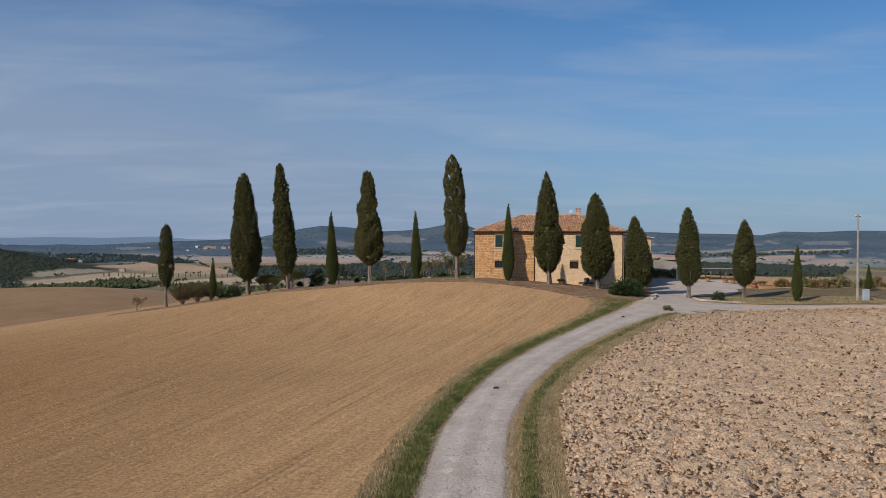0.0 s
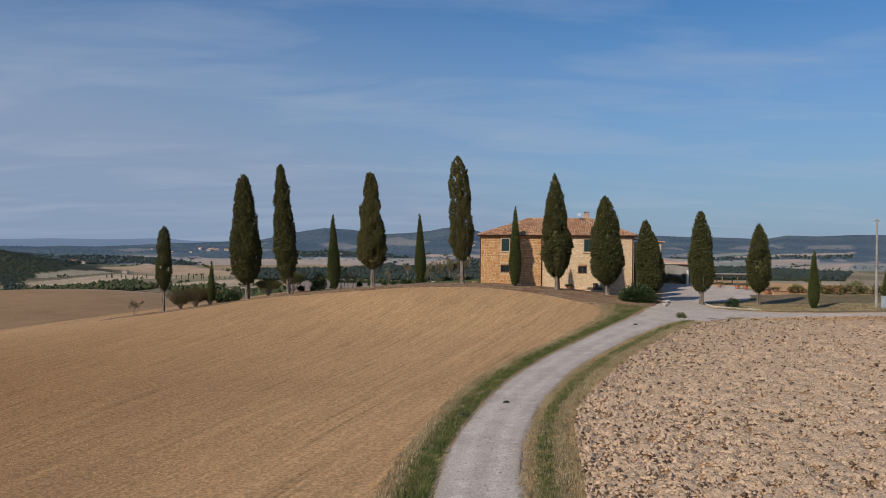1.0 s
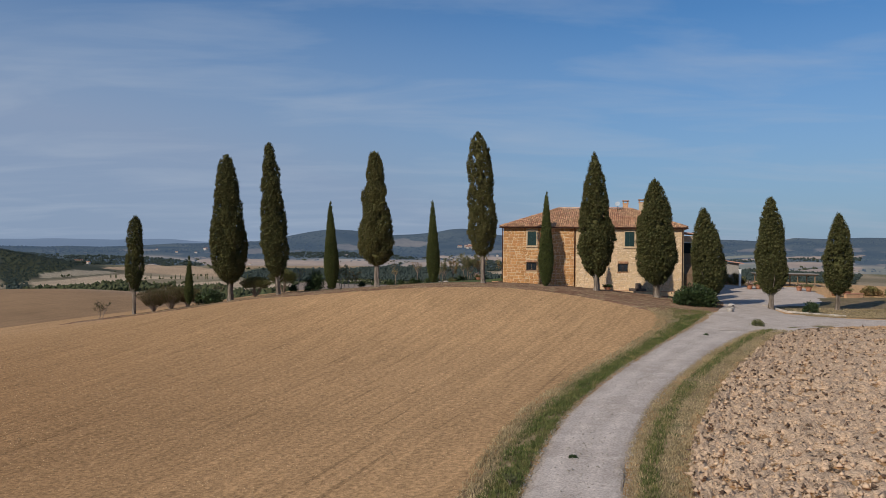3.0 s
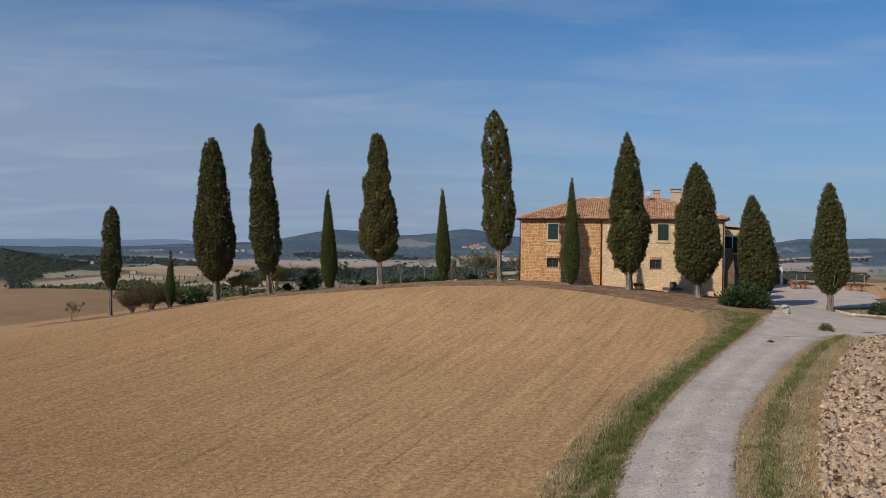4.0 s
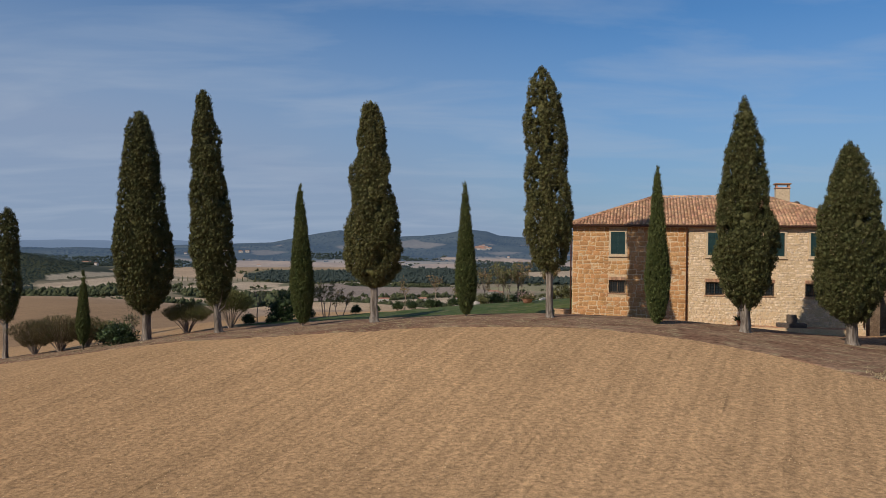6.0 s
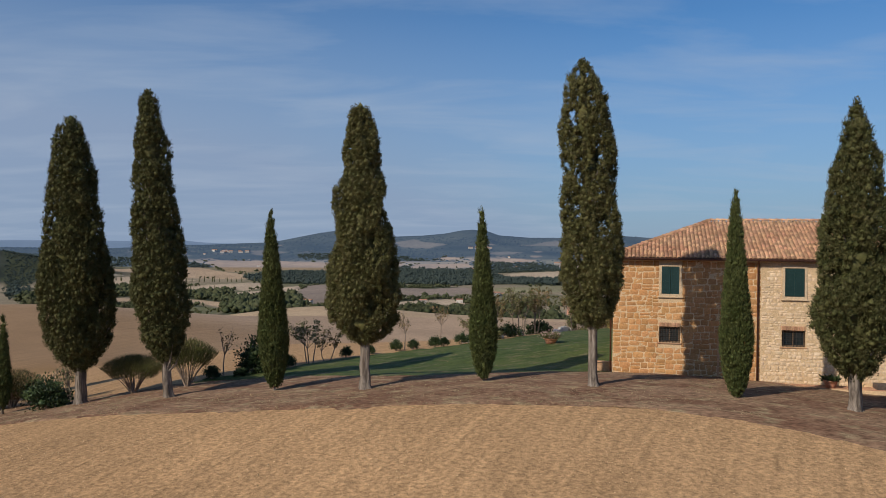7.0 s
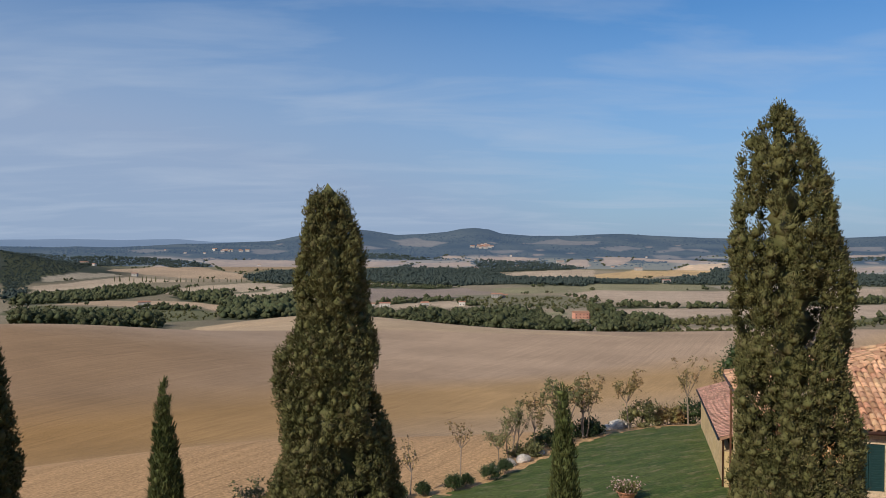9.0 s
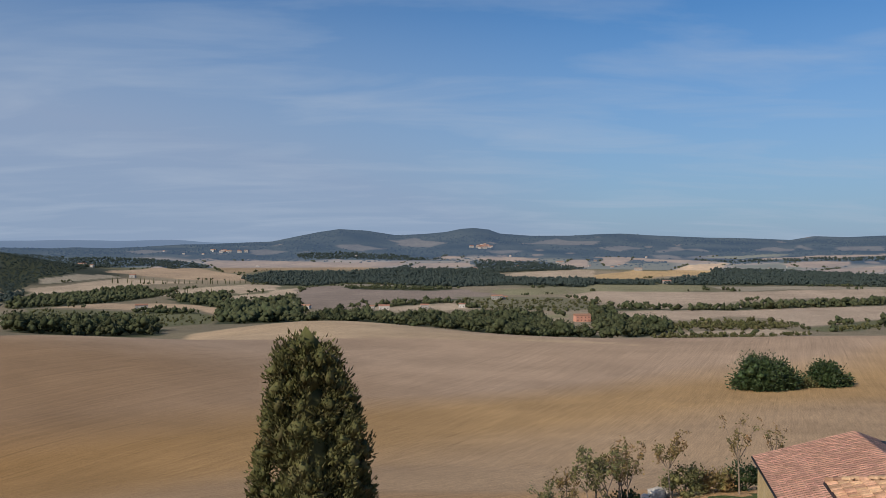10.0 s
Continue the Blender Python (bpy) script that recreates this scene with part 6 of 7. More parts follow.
def chimney(u, v, w, d, top, label, cap):
    """A rendered chimney stack with a tiled cap on brick legs."""
    z = roof_z(u, v) - 0.2
    stack = part("chimney", boxed(u - w / 2, u + w / 2, v - d / 2, v + d / 2, z, top - 0.42, bevel=0.02), M[cap], house, label)
    part("collar", boxed(u - w / 2 - 0.06, u + w / 2 + 0.06, v - d / 2 - 0.06, v + d / 2 + 0.06, top - 0.42, top - 0.34), M["brick"], stack)
    for sx in (-1, 1):
        for sy in (-1, 1):
            part("leg", boxed(u + sx * (w / 2 - 0.07) - 0.06, u + sx * (w / 2 - 0.07) + 0.06, v + sy * (d / 2 - 0.07) - 0.06, v + sy * (d / 2 - 0.07) + 0.06, top - 0.34, top - 0.12), M["brick"], stack)
    part("cap", boxed(u - w / 2 - 0.1, u + w / 2 + 0.1, v - d / 2 - 0.1, v + d / 2 + 0.1, top - 0.12, top, bevel=0.03), M["tile_under"], stack)


chimney(14.1, 7.2, 0.62, 0.6, 16.15 - HZ, "pink brick chimney with a tiled cap", "brick")
chimney(16.2, 8.6, 1.05, 0.8, 16.35 - HZ, "broad pale rendered chimney", "travertine")
du, dv = 13.2, 5.3
dish = part("satellite_dish", tubes_mesh("mast", [(np.array([[du, dv, roof_z(du, dv) - 0.1], [du, dv, 9.65]]), np.array([0.025, 0.025]))], M["iron"], 6), M["iron"], house, "small white satellite dish on a mast")
v, q = lathe([(0.0, 0.0), (0.15, 0.025), (0.28, 0.08), (0.3, 0.08), (0.16, 0.012), (0.0, -0.02)], 16)
rot = np.array(Euler((radians(70), 0, radians(-15))).to_matrix())
part("bowl", mesh_np("bowl", v @ rot.T + np.array([du, dv - 0.05, 9.62]), q, M["zinc"], True), M["zinc"], dish, "white dish")
v, q = lathe([(0.12, 0), (0.12, 0.32), (0.24, 0.36), (0.2, 0.5), (0.0, 0.56)], 12)
part("roof_vent", mesh_np("roof_vent", v + np.array([16.9, 6.2, roof_z(16.9, 6.2)]), q, M["dark_stone"], True), M["dark_stone"], house, "dark round roof vent")

# east wing, set back, with a shuttered window and a glazed terrace screen
wing = thing("house_wing", (HX, HY, HZ), "set-back wing with pale rendered upper wall", "house", "", "", HTURN)
part("wall", pierced(HL - 0.3, 24.3, -1.2, 5.95, 8.2, 8.6, [(22.9, 23.7, 4.2, 5.55)]), M["travertine"], wing)
part("wall", boxed(23.9, 24.3, 8.6, 15.5, -1.2, 5.95, bevel=0), M["plaster"], wing)
part("wall", boxed(HL - 0.3, 23.9, 15.1, 15.5, -1.2, 5.95, bevel=0), M["plaster"], wing)
bm = bmesh.new()
ww = [bm.verts.new(p) for p in ((HL - 0.35, 7.8, 6.45), (24.75, 7.8, 6.05), (24.75, 15.9, 6.05), (HL - 0.35, 15.9, 6.45), (HL - 0.35, 7.8, 6.33), (24.75, 7.8, 5.93), (24.75, 15.9, 5.93), (HL - 0.35, 15.9, 6.33))]
for f in ((0, 1, 2, 3), (7, 6, 5, 4), (0, 4, 5, 1), (1, 5, 6, 2), (2, 6, 7, 3), (3, 7, 4, 0)):
    bm.faces.new([ww[i] for i in f])
part("roof", bm, M["tile_pink"], wing)
win = part("window", boxed(22.9, 23.7, 8.3, 8.36, 4.2, 5.55), M["shutter"], wing, "dark green closed shutter")
part("sill", boxed(22.8, 23.8, 8.08, 8.3, 4.08, 4.18), M["travertine"], win)
# terrace and stair: shade painted in by the darkened stone colour
part("terrace", boxed(HL - 0.34, 23.6, 3.2, 8.19, -1.2, 3.3, bevel=0.03), M["shaded_brown_wall"], wing, "brown stone terrace block darkened for shade")
screen = part("glass_screen", pierced(HL - 0.3, 23.5, 3.32, 5.2, 3.3, 3.36, [(HL - 0.22 + k * 0.93, HL + 0.64 + k * 0.93, 3.42, 5.1) for k in range(3)]), M["white_paint"], wing, "glazed terrace screen in a white frame")
for k in range(3):
    part("pane", boxed(HL - 0.22 + k * 0.93, HL + 0.64 + k * 0.93, 3.32, 3.335, 3.42, 5.1, bevel=0), M["glass"], screen)
# an outer stair wall that slopes down beside the corner
bm = bmesh.new()
st = [(HL - 0.2, 1.0, -1.0), (HL - 0.2, 3.19, -1.0), (HL - 0.2, 3.19, 3.9), (HL - 0.2, 1.0, 1.6)]
va = [bm.verts.new(p) for p in st] + [bm.verts.new((x + 0.9, y, z)) for x, y, z in st]
for f in ((3, 2, 1, 0), (4, 5, 6, 7), (0, 1, 5, 4), (1, 2, 6, 5), (2, 3, 7, 6), (3, 0, 4, 7)):
    bm.faces.new([va[i] for i in f])
part("stair", bm, M["shaded_brown_wall"], wing, "brown stone outer stair, darkened for shade, with a sloping parapet")

lw = thing("low_wall", (HX, HY, HZ), "low pinkish brick wall at the house corner", "wall", "", "", HTURN)
part("body", boxed(-1.0, WALL - 0.02, 1.0, 1.3, -1.2, 0.3, bevel=0.02), M["brick"], lw)
part("coping", boxed(-1.06, WALL - 0.02, 0.94, 1.36, 0.301, 0.37, bevel=0.02), M["brick"], lw)

# low annex behind the house
annex = thing("annex", (HX, HY, HZ), "low ochre annex with a pink flat-tiled roof", "outbuilding", "", "", HTURN)
A0, A1, AE0, AE1, AR = 15.2, 35.3, 8.95 - HZ, 8.25 - HZ, 6.0
part("wall", boxed(0.25, 0.65, A0 + 0.2, A1 - 0.3, -2.6, AE1 - 0.08, bevel=0), M["plaster"], annex, "stained ochre side wall")
part("wall", boxed(0.65, 11.6, A0 + 0.2, A0 + 0.6, -2.6, AE1 - 0.08, bevel=0), M["plaster"], annex)
part("wall", boxed(0.65, 11.6, A1 - 0.7, A1 - 0.3, -2.6, AE1 - 0.08, bevel=0), M["plaster"], annex)
part("wall", boxed(11.2, 11.6, A0 + 0.6, A1 - 0.7, -2.6, AE1 - 0.08, bevel=0), M["plaster"], annex)
part("link", boxed(2.2, 9.0, HD - WALL + 0.01, A0 + 0.19, -2.0, 2.1, bevel=0.02), M["plaster"], annex, "low rendered link to the main house")
bm = bmesh.new()
ap = [(0, A0, AE0), (AR, A0, AE0 + 1.95), (12, A0, AE0), (0, A1, AE1), (AR, A1, AE1 + 1.95), (12, A1, AE1)]
av = [bm.verts.new(p) for p in ap] + [bm.verts.new((x, y, z - 0.14)) for x, y, z in ap]
for f in ((0, 1, 4, 3), (1, 2, 5, 4), (9, 10, 7, 6), (10, 11, 8, 7), (6, 7, 1, 0), (7, 8, 2, 1), (3, 4, 10, 9), (4, 5, 11, 10), (0, 3, 9, 6), (5, 2, 8, 11)):
    bm.faces.new([av[i] for i in f])
annex_roof = part("roof", bm, M["tile_under"], annex, "pink flat-tiled roof")


def flat_tiles(p0, p1, q0, q1, name, seed):
    """Overlapping flat tiles on a four-sided slope: eave p0-p1, ridge q0-q1."""
    g = np.random.default_rng(seed)
    p0, p1, q0, q1 = (np.array(p, float) for p in (p0, p1, q0, q1))
    nu, nw = int(np.linalg.norm(p1 - p0) / 0.42), int(np.linalg.norm(q0 - p0) / 0.4)
    nrm = np.cross(p1 - p0, q0 - p0)
    nrm /= np.linalg.norm(nrm)
    nrm *= math.copysign(1, nrm[2])
    vs, fs, n = [], [], 0
    for i in range(nu):
        for j in range(nw):
            def at_(a, b):
                return (p0 + (p1 - p0) * a) * (1 - b) + (q0 + (q1 - q0) * a) * b
            e = 0.004
            a0, a1, b0, b1 = i / nu + e, (i + 1) / nu - e, j / nw - 0.008, (j + 1) / nw + 0.008
            lo, hi = nrm * (0.045 + g.uniform(0, 0.015)), nrm * 0.012
            c = [at_(a0, b0) + lo, at_(a1, b0) + lo, at_(a1, b1) + hi, at_(a0, b1) + hi]
            c += [at_(a0, b0) + lo - nrm * 0.03, at_(a1, b0) + lo - nrm * 0.03]
            vs.append(np.array(c)), fs.append(np.array([[0, 1, 2, 3], [4, 5, 1, 0]]) + n)
            n += 6
    part(name, mesh_np(name, np.concatenate(vs), np.concatenate(fs), M["tile_pink"]), M["tile_pink"], annex_roof, "pink flat terracotta tiles")


flat_tiles(ap[0], ap[3], ap[1], ap[4], "tile_slope", 631)
flat_tiles(ap[2], ap[5], ap[1], ap[4], "tile_slope", 632)
part("gutter", tubes_mesh("gutter", [(np.array([[-0.07, A0, AE0 - 0.1], [-0.07, A1, AE1 - 0.1]]), np.array([0.06, 0.06]))], M["iron"], 7), M["iron"], annex, "dark gutter")
part("downpipe", tubes_mesh("downpipe", [(np.array([[0.18, A0 + 0.35, AE0 - 0.2], [0.18, A0 + 0.35, -1.5]]), np.array([0.05, 0.05]))], M["copper"], 7), M["copper"], annex)
part("skylight", boxed(7.0, 8.2, A1 - 2.0, A1 - 0.9, AE1 + 1.45, AE1 + 1.6), M["iron"], annex, "dark framed skylight")

c, s = math.cos(radians(HTURN)), math.sin(radians(HTURN))


def plan(u, v):
    return HX + u * c - v * s, HY + u * s + v * c


# brick paving along the front, dark steps, trough
px, py = plan(0, 0)
paving = thing("brick_paving", (HX, HY, HZ), "strip of red brick paving along the house front", "paving", "", "structure", HTURN)
part("bed", boxed(9.0, 19.5, -1.1, WALL - 0.01, -1.2, -0.37, bevel=0.01), M["mortar"], paving)
sx, sy = plan(15.6, -0.35)
steps = thing("stone_steps", (sx, sy, HZ - 0.5), "dark mossy stone steps against the house wall", "steps", "", "", HTURN)
part("step", boxed(-0.95, 0.95, -0.5, 0.55, -0.3, 0.42, bevel=0.04), M["dark_stone"], steps)
part("step", boxed(-0.25, 0.35, -0.05, 0.55, 0.421, 1.0, bevel=0.04), M["dark_stone"], steps)
pot_x, pot_y = plan(12.3, -0.7)


def pot(x, y, r, h, label, seed, leaf="leaf_dark", flowers=False, bushy=1.0):
    """A flared terracotta pot with a rolled rim, filled with soil and a plant."""
    g = np.random.default_rng(seed)
    p = thing("terracotta_pot", (x, y, ground_z(x, y) + 0.03), label, "plant pot", "terracotta pots")
    v, q = lathe([(0.0, 0), (r * 0.66, 0), (r * 0.85, h * 0.6), (r * 0.95, h * 0.84), (r * 1.08, h * 0.86), (r * 1.08, h), (r * 0.92, h), (r * 0.88, h * 0.86), (0, h * 0.86)], 18)
    part("pot", mesh_np("pot", v, q, M["terracotta"], True), M["terracotta"], p)
    n = int(420 * bushy)
    a, t = g.uniform(0, 6.28, n), np.sqrt(g.uniform(0, 1, n))
    q0 = np.column_stack([np.cos(a) * t * r * 0.8, np.sin(a) * t * r * 0.8, np.full(n, h * 0.85)])
    way = np.column_stack([np.cos(a) * t, np.sin(a) * t, g.uniform(0.5, 1.2, n)]) + g.normal(0, 0.25, (n, 3))
    v, f = blades(q0 + way * g.uniform(0, 0.5, (n, 1)) * r, way, g.uniform(0.12, 0.3, n) * (0.6 + r), g.uniform(0.02, 0.05, n), g)
    part("plant", mesh_np("plant", v, f, M[leaf]), M[leaf], p)
    if flowers:
        v, f = spikes(q0[:160] + way[:160] * g.uniform(0.5, 1.0, (160, 1)) * r, g.normal(0, 1, (160, 3)), g.uniform(0.05, 0.12, 160), g.uniform(0.03, 0.05, 160), g)
        tagged(part("bloom", mesh_np("bloom", v, f, M["flower"]), M["flower"], p), kind="stuff")


pot(pot_x, pot_y, 0.36, 0.55, "terracotta pot with a leafy plant by the wall", 641)
pot(1.32, 132.9, 0.52, 0.42, "wide terracotta bowl of pale pink flowers on the lawn", 642, "leaf_olive", True, 1.6)
for n, (x, y, r) in enumerate(((34.8, 127.2, 0.5), (36.0, 127.6, 0.55), (40.8, 127.0, 0.5), (41.8, 126.6, 0.5), (43.2, 121.5, 0.55), (44.4, 121.9, 0.6), (43.4, 123.0, 0.5), (38.6, 128.2, 0.45))):
    pot(x, y, r * 0.75, 0.6, "terracotta pot with plants at the forecourt's edge", 650 + n, "leaf_olive", n % 2 == 0)
# low brick wall, pergola and post behind the forecourt
low = thing("low_wall", (44.6, 120.6, ground_z(44.6, 120.6) - 0.1), "low red brick garden wall", "wall", "", "", 18)
part("body", boxed(-1.2, 1.2, -0.2, 0.2, 0, 0.55, bevel=0.02), M["brick"], low)
part("coping", boxed(-1.27, 1.27, -0.25, 0.25, 0.551, 0.62, bevel=0.02), M["terracotta"], low)
pz = ground_z(38.0, 131.5) - 0.7
perg = thing("pergola", (37.6, 131.2, pz), "wooden pergola with a flat reed roof", "pergola")
for x in (0, 2.3, 4.6, 6.8):
    for y in (0, 2.6):
        part("post", boxed(x - 0.06, x + 0.06, y - 0.06, y + 0.06, -0.1, 2.15, bevel=0.01), M["wood"], perg)
for y in (0, 2.6):
    part("beam", boxed(-0.3, 7.1, y - 0.05, y + 0.05, 2.151, 2.3, bevel=0.01), M["wood"], perg)
part("roof", boxed(-0.4, 7.2, -0.4, 3.0, 2.301, 2.4, bevel=0.01), M["concrete"], perg, "grey reed matting")
shed_x, shed_y = 28.6, 137.0
shed = thing("lean_to", (shed_x, shed_y, ground_z(shed_x, shed_y) - 0.3), "lean-to with a sloping terracotta roof behind the house", "outbuilding", "", "", HTURN)
part("wall", boxed(-0.2, 7.6, 0, 3.6, 0, 2.6, bevel=0.02), M["concrete"], shed)
bm = bmesh.new()
sp = [(-0.5, -0.5, 3.9), (8.2, -0.5, 2.65), (8.2, 4.0, 2.65), (-0.5, 4.0, 3.9)]
sv = [bm.verts.new(p) for p in sp] + [bm.verts.new((x, y, z - 0.12)) for x, y, z in sp]
for f in ((0, 1, 2, 3), (7, 6, 5, 4), (0, 4, 5, 1), (1, 5, 6, 2), (2, 6, 7, 3), (3, 7, 4, 0)):
    bm.faces.new([sv[i] for i in f])
part("roof", bm, M["tile_pink"], shed)
wp = thing("white_post", (34.6, 130.4, ground_z(34.6, 130.4)), "white painted garden pillar", "pillar")
part("shaft", boxed(-0.13, 0.13, -0.13, 0.13, 0, 2.1, bevel=0.03), M["white_paint"], wp)
part("cap", boxed(-0.17, 0.17, -0.17, 0.17, 2.101, 2.2, bevel=0.03), M["white_paint"], wp)

# kerbed island: pale kerb stones
kerb = thing("kerb", (29.5, 102.0, 0), "curved kerb of pale stones round the cypress island", "kerb", "", "structure")
for k in range(26):
    t = k / 25
    if t < 0.45:
        a = t / 0.45
        x, y = 29.75 + 0.35 * a**2, 107.3 - 5.0 * a
        turn = 90
    else:
        a = (t - 0.45) / 0.55
        x, y = 30.1 + 4.6 * a, 102.2 - 1.5 * math.sin(a * 1.2) - 0.4 * a
        turn = -18
    if k == 0:
        kerb_me = bm_mesh("kerb_stone", boxed(-0.2, 0.2, -0.09, 0.09, -0.15, 0.13, bevel=0.025), M["white_stone"])
    ob = new("kerb_stone", kerb_me)
    ob.parent = kerb
    ob.matrix_basis = pose(x - 29.5, y - 102.0, ground_z(x, y) + 0.06, 0, 0, turn + random.uniform(-6, 6))
for k in range(7):
    x, y = 23.9 + 0.25 * k, 99.3 + 0.75 * k
    st_ = thing("edge_stone", (x, y, ground_z(x, y)), "pale rough stone at the drive's edge", "stone", "edge stones")
    v, q, t = stone_shape(760 + k)
    part("stone", mesh_np("stone", v * np.array([0.5, 0.4, 0.45]) @ np.array(Euler((0, 0, k)).to_matrix()).T + np.array([0, 0, 0.12]), [q, t], M["white_stone"]), M["white_stone"], st_)
for k, (x, y, r) in enumerate(((-4.3, 143.2, 0.45), (-3.4, 144.2, 0.5), (-2.2, 146.6, 0.4), (4.7, 157.0, 0.7), (5.3, 157.4, 0.6), (-5.3, 141.5, 0.35), (3.9, 156.4, 0.4))):
    st_ = thing("rock", (x, y, ground_z(x, y)), "pale rough rock edging the lawn", "rock", "lawn rocks")
    bm = bmesh.new()
    bmesh.ops.create_icosphere(bm, subdivisions=2, radius=r)
    for v in bm.verts:
        v.co = v.co * (1 + 0.25 * noise.noise(v.co * 2.3 + Vector((k, 0, 0)))) * 1.0
        v.co.z = v.co.z * 0.7 + r * 0.35
    part("stone", bm, M["white_stone"], st_)

# utility pole and cabinet
uz = ground_z(48.9, 102.8)
pole = thing("utility_pole", (48.9, 102.8, uz), "tall pale concrete utility pole", "pole")
part("shaft", tubes_mesh("shaft", [(np.array([[0, 0, -0.3], [0, 0, 5], [0, 0, 14.72 - uz]]), np.array([0.17, 0.135, 0.1]))], M["concrete"], 12), M["concrete"], pole)
part("bracket", boxed(-0.32, 0.32, -0.03, 0.03, 14.45 - uz, 14.52 - uz), M["iron"], pole)
for sx in (-0.27, 0.27):
    v, q = lathe([(0.0, 0), (0.04, 0), (0.05, 0.05), (0.03, 0.09), (0.0, 0.12)], 8)
    part("insulator", mesh_np("insulator", v + np.array([sx, 0, 14.521 - uz]), q, M["white_paint"], True), M["white_paint"], pole)
cab = thing("utility_cabinet", (49.5, 102.0, ground_z(49.5, 102.0)), "grey-blue utility cabinet on a concrete foot", "cabinet")
part("foot", boxed(-0.4, 0.4, -0.25, 0.25, -0.1, 0.12, bevel=0.01), M["concrete"], cab)
part("body", boxed(-0.36, 0.36, -0.2, 0.2, 0.121, 1.35, bevel=0.02), M["zinc"], cab)
part("door", boxed(-0.31, 0.31, -0.225, -0.201, 0.18, 1.28, bevel=0.008), M["zinc"], cab)
part("roof", boxed(-0.4, 0.4, -0.26, 0.24, 1.351, 1.42, bevel=0.015), M["zinc"], cab)


# ---- the plain: woods, hamlets ----
def crowns(p, tall, lumps, g, leafy=False):
    """Uneven low-sided tree crowns at the places p; the nearer ones clothed in leaf sprays."""
    n = len(p)
    z = height(p[:, 0], p[:, 1])
    h = tall * np.clip(g.normal(0.85, 0.25, n), 0.35, 1.4)
    k = np.repeat(np.arange(n), lumps)
    r = h[k] * g.uniform(0.24, 0.4, len(k))
    c = np.column_stack([p[k] + g.normal(0, 0.26, (len(k), 2)) * h[k][:, None], z[k] + h[k] * g.uniform(0.2, 0.72, len(k))])
    v, f = lumps_of(c, r * (0.8 if leafy else 1.1), g, 0.95)
    if leafy:
        q = np.repeat(np.arange(len(k)), 13)
        ball = g.normal(size=(len(q), 3))
        ball /= np.linalg.norm(ball, axis=1, keepdims=True)
        ball[:, 2] = np.abs(ball[:, 2]) * 1.1 - 0.15
        bv, bf = blades(c[q] + ball * (r[q] * g.uniform(0.6, 1.1, len(q)))[:, None], ball + g.normal(0, 0.7, (len(q), 3)), r[q] * g.uniform(0.2, 0.42, len(q)), r[q] * g.uniform(0.1, 0.2, len(q)), g)
        f = np.concatenate([f, bf + len(v)])
        v = np.concatenate([v, bv])
    return v, f


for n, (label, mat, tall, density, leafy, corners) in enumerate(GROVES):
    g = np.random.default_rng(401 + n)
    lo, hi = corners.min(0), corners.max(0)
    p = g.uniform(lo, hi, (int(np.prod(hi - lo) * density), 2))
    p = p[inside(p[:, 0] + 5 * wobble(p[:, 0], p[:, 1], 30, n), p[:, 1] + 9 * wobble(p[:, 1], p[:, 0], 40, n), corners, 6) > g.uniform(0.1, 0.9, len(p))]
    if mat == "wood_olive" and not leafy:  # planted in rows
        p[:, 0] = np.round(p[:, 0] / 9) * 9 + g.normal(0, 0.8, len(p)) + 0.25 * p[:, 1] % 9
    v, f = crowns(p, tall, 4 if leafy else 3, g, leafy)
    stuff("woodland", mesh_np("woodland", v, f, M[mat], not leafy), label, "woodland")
# hedges and single trees along the fields' edges
g = np.random.default_rng(457)
rows_ = []
for kind, corners in PARCELS:
    if kind in ("glade", "stubble"):
        continue
    for a_, b_ in zip(corners, np.roll(corners, -1, axis=0)):
        long_ = np.hypot(*(b_ - a_))
        if g.uniform() < 0.5:
            m = int(long_ / g.uniform(9, 40))
            t = np.clip(g.normal(g.uniform(0, 1), g.uniform(0.1, 0.4), m), 0, 1)[:, None]
            rows_.append(a_ + (b_ - a_) * t + g.normal(0, 3.0, (m, 2)))
v, f = crowns(np.concatenate(rows_), 6.5, 4, g)
stuff("hedgerow", mesh_np("hedgerow", v, f, M["wood_far"]), "dark hedgerow trees along the edges of far fields", "hedge")
g = np.random.default_rng(460)
n = 9000
ha, hd = np.radians(g.uniform(-38, 38, n)), 3380 + 1350 * g.uniform(0, 1, n) ** 0.8
hx, hy = hd * np.sin(ha), 98 + hd * np.cos(ha)
keep = wobble(hx, hy, 120, 63) + g.uniform(-0.5, 0.5, n) > -0.15
for kind, corners in PARCELS:
    keep &= inside(hx, hy, corners, 30) < 0.3
hx, hy = hx[keep], hy[keep]
hv, hf = lumps_of(np.column_stack([hx, hy, height(hx, hy) + 1.0]), g.uniform(4, 8, len(hx)), g, 0.55)
# these woods take the backdrop's blue glow, painted in for haze
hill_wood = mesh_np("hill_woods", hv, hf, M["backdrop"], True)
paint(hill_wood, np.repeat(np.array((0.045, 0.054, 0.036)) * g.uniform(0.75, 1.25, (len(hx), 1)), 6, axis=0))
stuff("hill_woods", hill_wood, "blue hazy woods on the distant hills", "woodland")


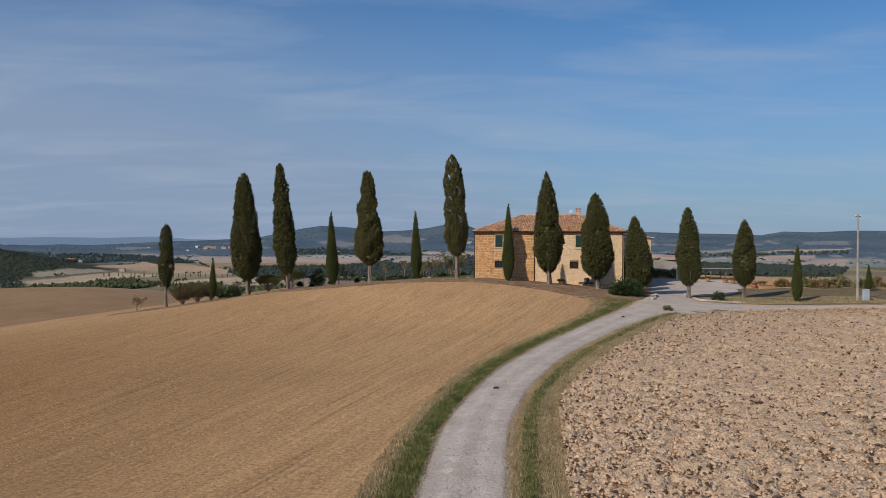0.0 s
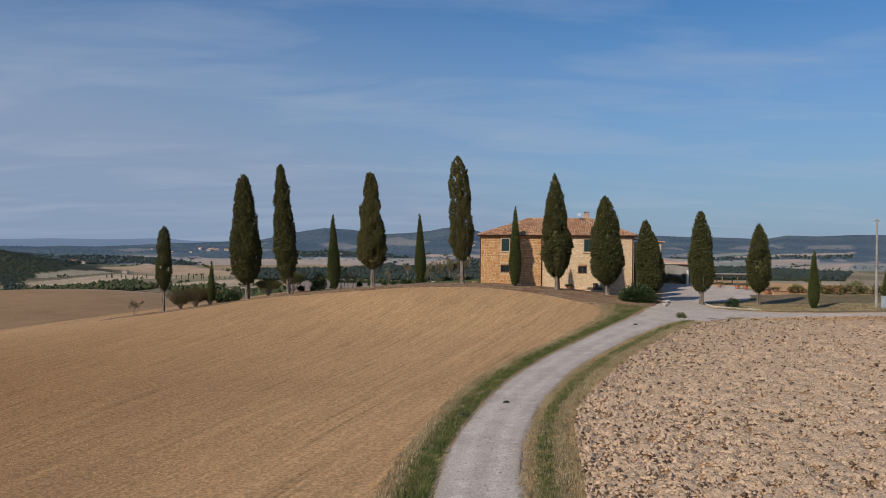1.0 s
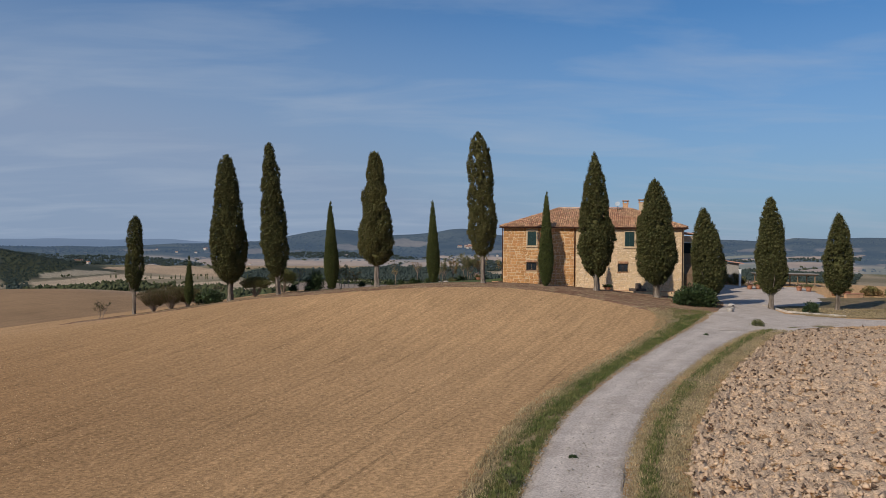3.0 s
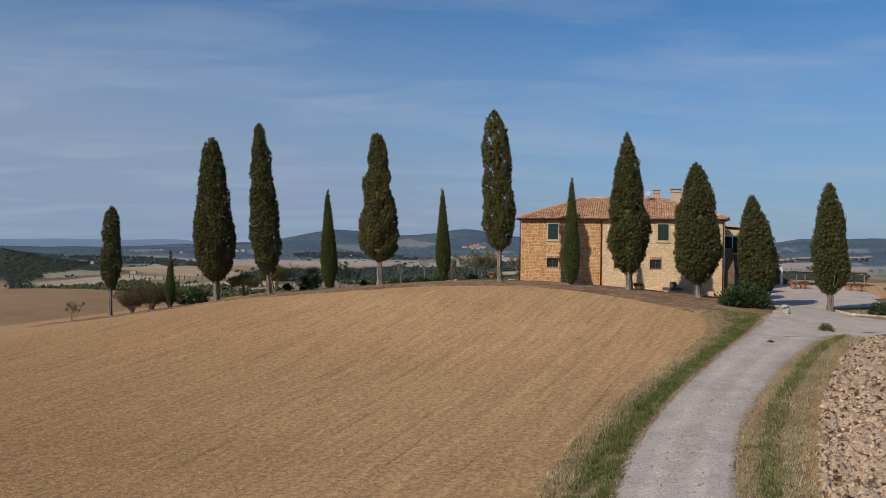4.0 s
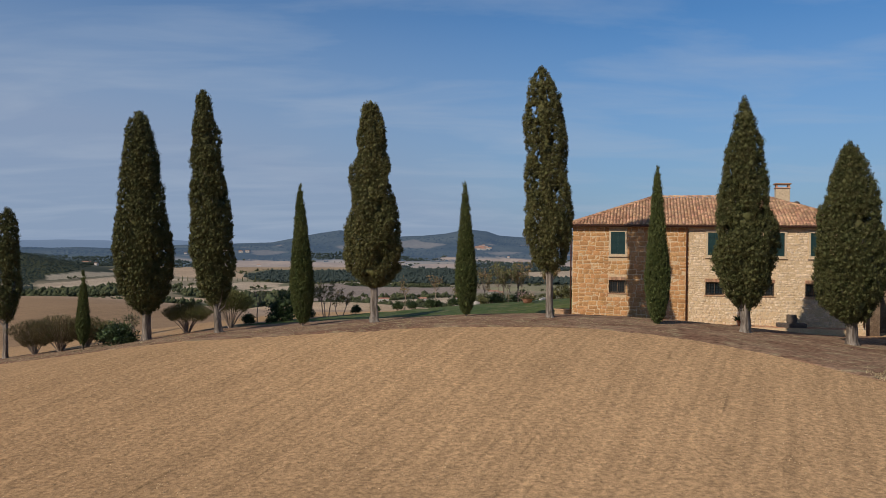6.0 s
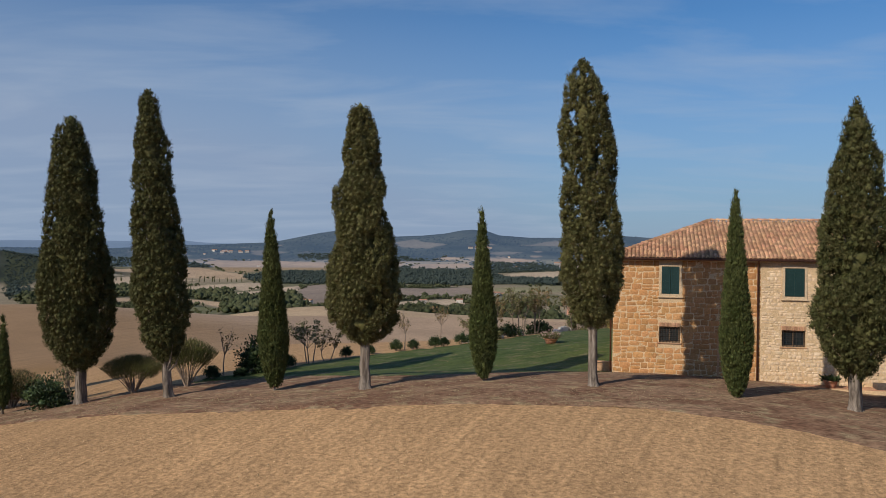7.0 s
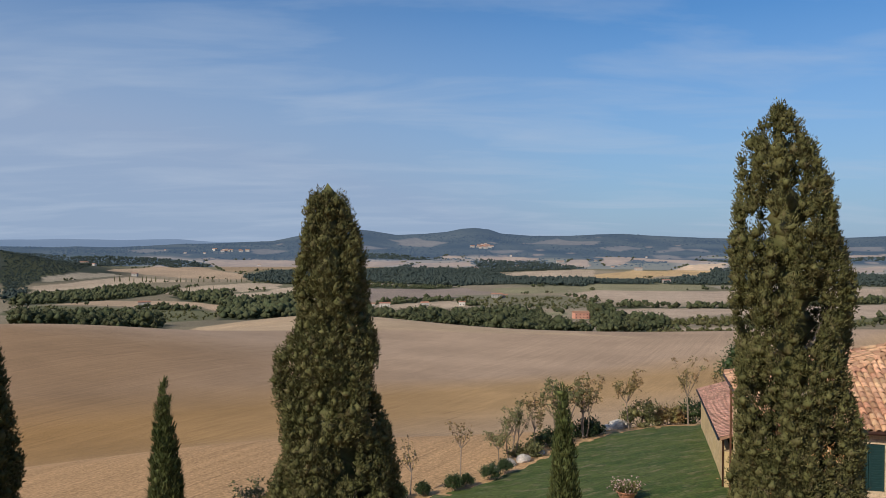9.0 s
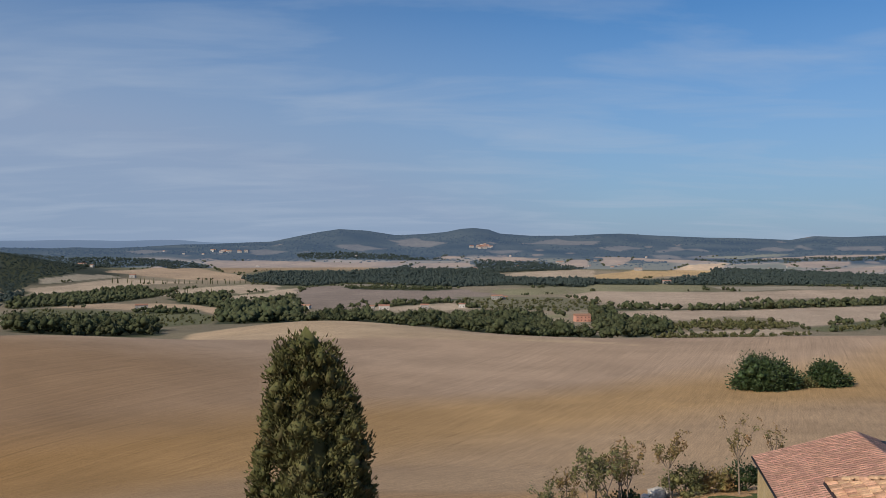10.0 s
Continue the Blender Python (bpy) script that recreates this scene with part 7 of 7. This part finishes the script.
def far_house(x, y, w, d, h, label, turn=0.0, floors=2, wall="far_wall"):
    """A small stone farmhouse seen from far off: walls, gabled roof, windows."""
    z = ground_z(x, y)
    house = thing("distant_house", (x, y, z - 0.3), label, "house", "houses on the plain", "", turn)
    part("wall", boxed(-w / 2, w / 2, -d / 2, d / 2, 0, h + 0.3, bevel=0.05), M[wall], house)
    bm = bmesh.new()
    e, r = 0.5, d * 0.2
    pts = [(-w / 2 - e, -d / 2 - e, h + 0.3), (w / 2 + e, -d / 2 - e, h + 0.3), (w / 2 + e, d / 2 + e, h + 0.3), (-w / 2 - e, d / 2 + e, h + 0.3), (-w / 2 - e, 0, h + 0.3 + r), (w / 2 + e, 0, h + 0.3 + r)]
    v = [bm.verts.new(p) for p in pts]
    for f in ((0, 1, 5, 4), (2, 3, 4, 5), (1, 2, 5), (3, 0, 4), (3, 2, 1, 0)):
        bm.faces.new([v[i] for i in f])
    part("roof", bm, M["far_roof"], house)
    for fl in range(floors):
        for k in range(max(2, int(w / 4))):
            cx = -w / 2 + (k + 0.5) * w / max(2, int(w / 4))
            part("window", boxed(cx - 0.5, cx + 0.5, -d / 2 - 0.06, -d / 2 + 0.1, 1.2 + fl * 3, 2.6 + fl * 3, bevel=0), M["glass"], house)


far_house(101, 994, 16, 9, 6.5, "pink rendered farmhouse with a red tiled roof", 12, 2, "far_pink")
far_house(113, 1000, 9, 7, 4, "low pink outbuilding beside the farmhouse", -8, 1, "far_pink")
for hx, hy, hw, hd, hh, ht in ((-433, 1156, 15, 9, 7, 20), (22, 1457, 17, 9, 6, 5), (34, 1465, 10, 8, 4, 0), (-239, 1230, 13, 8, 4.5, -10),
                               (-132, 1219, 14, 8, 5, 8), (-150, 1226, 8, 7, 4, 0), (453, 2204, 20, 10, 7, 15), (-1291, 2803, 26, 12, 9, 10), (-1262, 2810, 14, 10, 7, -10), (-949, 2379, 16, 10, 8, 0),
                               (582, 3268, 28, 12, 8, 0), (324, 3600, 30, 14, 10, 10), (-80, 1240, 10, 8, 5, 14), (-30, 1262, 9, 7, 5, 0)):
    far_house(hx, hy, hw, hd, hh, "small distant stone farmhouse with a tiled roof", ht, 2 if hh > 5.5 else 1)
g = np.random.default_rng(431)
for n in range(26):  # the village on the flank of the eastern hill
    far_house(-8 + g.normal(0, 24) + n * 1.4, 4150 + g.normal(0, 26), g.uniform(10, 20), 10, g.uniform(6, 10), "tightly packed pale village house on a hillside", g.uniform(-20, 20), 2)
for n in range(14):
    far_house(-1170 + g.normal(0, 40), 3990 + g.normal(0, 40), g.uniform(12, 22), 11, g.uniform(6, 10), "pale village house on a low ridge", g.uniform(-20, 20), 2)
for n in range(18):  # scattered farms below the hills
    far_house(g.uniform(-1500, 1500), g.uniform(3300, 3950), g.uniform(7, 13), 7, g.uniform(4, 6), "small pale farmhouse below the hills", g.uniform(-30, 30), 1)


def far_cypress(x, y, h, seed):
    g = np.random.default_rng(seed)
    v, q = lathe([(0.05 * h, 0.0), (0.1 * h, 0.15 * h), (0.09 * h, 0.45 * h), (0.05 * h, 0.8 * h), (0.0, h)], 7)
    v = v * g.uniform(0.8, 1.2, v.shape)
    tree = thing("distant_cypress", (x, y, ground_z(x, y)), "small distant dark cypress along a lane", "cypress tree", "distant cypress lane")
    part("trunk", tubes_mesh("trunk", [(np.array([[0, 0, 0], [0, 0, h * 0.2], [0, 0, h * 0.4]]), np.array([0.2, 0.2, 0.1]))], M["bark"], 5), M["bark"], tree)
    part("crown", mesh_np("crown", v, q, M["cypress"]), M["cypress"], tree)


for n in range(26):
    far_cypress(-900 + n * 13 + g.normal(0, 4), 2130 + n * 3 + g.normal(0, 6), g.uniform(9, 15), 500 + n)
for n in range(12):
    far_cypress(-640 + n * 11 + g.normal(0, 3), 1700 + n * 2, g.uniform(8, 12), 540 + n)


# ---- single stones and tiles of the farmhouse ----
blocks = courses(WALL + 0.02, 8.72, -0.5, EAVE - 0.15, (0.24, 0.4), (0.28, 0.68), trim_holes, 601, 0.5)
stone_meshes = []
for k in range(26):
    v, q, t = shapes[k]
    stone_meshes.append(mesh_np("stone", v, [q, t], M["stone_brown"]))
bg = np.random.default_rng(605)
for n, (sx, sz, sw, sh) in enumerate(blocks):
    ob = new("stone", stone_meshes[int(bg.integers(26))])
    ob.parent = front_wall
    ob.matrix_basis = Matrix.LocRotScale((sx, WALL + 0.042 + float(bg.normal(0, 0.003)), sz), Euler((0, float(bg.normal(0, 0.02)), 0)), (sw, 0.1, sh))
for a, b in LOWER:  # brick lintels
    for k in range(15):
        x = a - 0.02 + (b - a + 0.04) * (k + 0.5) / 15
        if a == LOWER[0][0] and k == 0:
            lintel_me = bm_mesh("brick", boxed(-0.036, 0.036, -0.05, 0.08, -0.12, 0.12, bevel=0.006), M["brick"])
        ob = new("brick", lintel_me)
        ob.parent = front_wall
        ob.matrix_basis = pose(x, WALL + 0.0, LZ[1] + 0.13, 0, (k - 7) * 0.8, 0)
brick_me = bm_mesh("brick", boxed(-0.12, 0.12, -0.058, 0.058, -0.03, 0.03, bevel=0.006), M["brick"])
for i in range(42):
    for j in range(5):
        ob = new("brick", brick_me)
        ob.parent = paving
        ob.matrix_basis = pose(9.15 + i * 0.25 + (0.12 if j % 2 else 0), -1.02 + j * 0.128 * 2, -0.365 + random.uniform(-0.006, 0.006), 0, 0, random.uniform(-2, 2))
slope_tiles(rp[0], rp[1], rp[4], rp[5], "tile_slope", 7.4, 611)
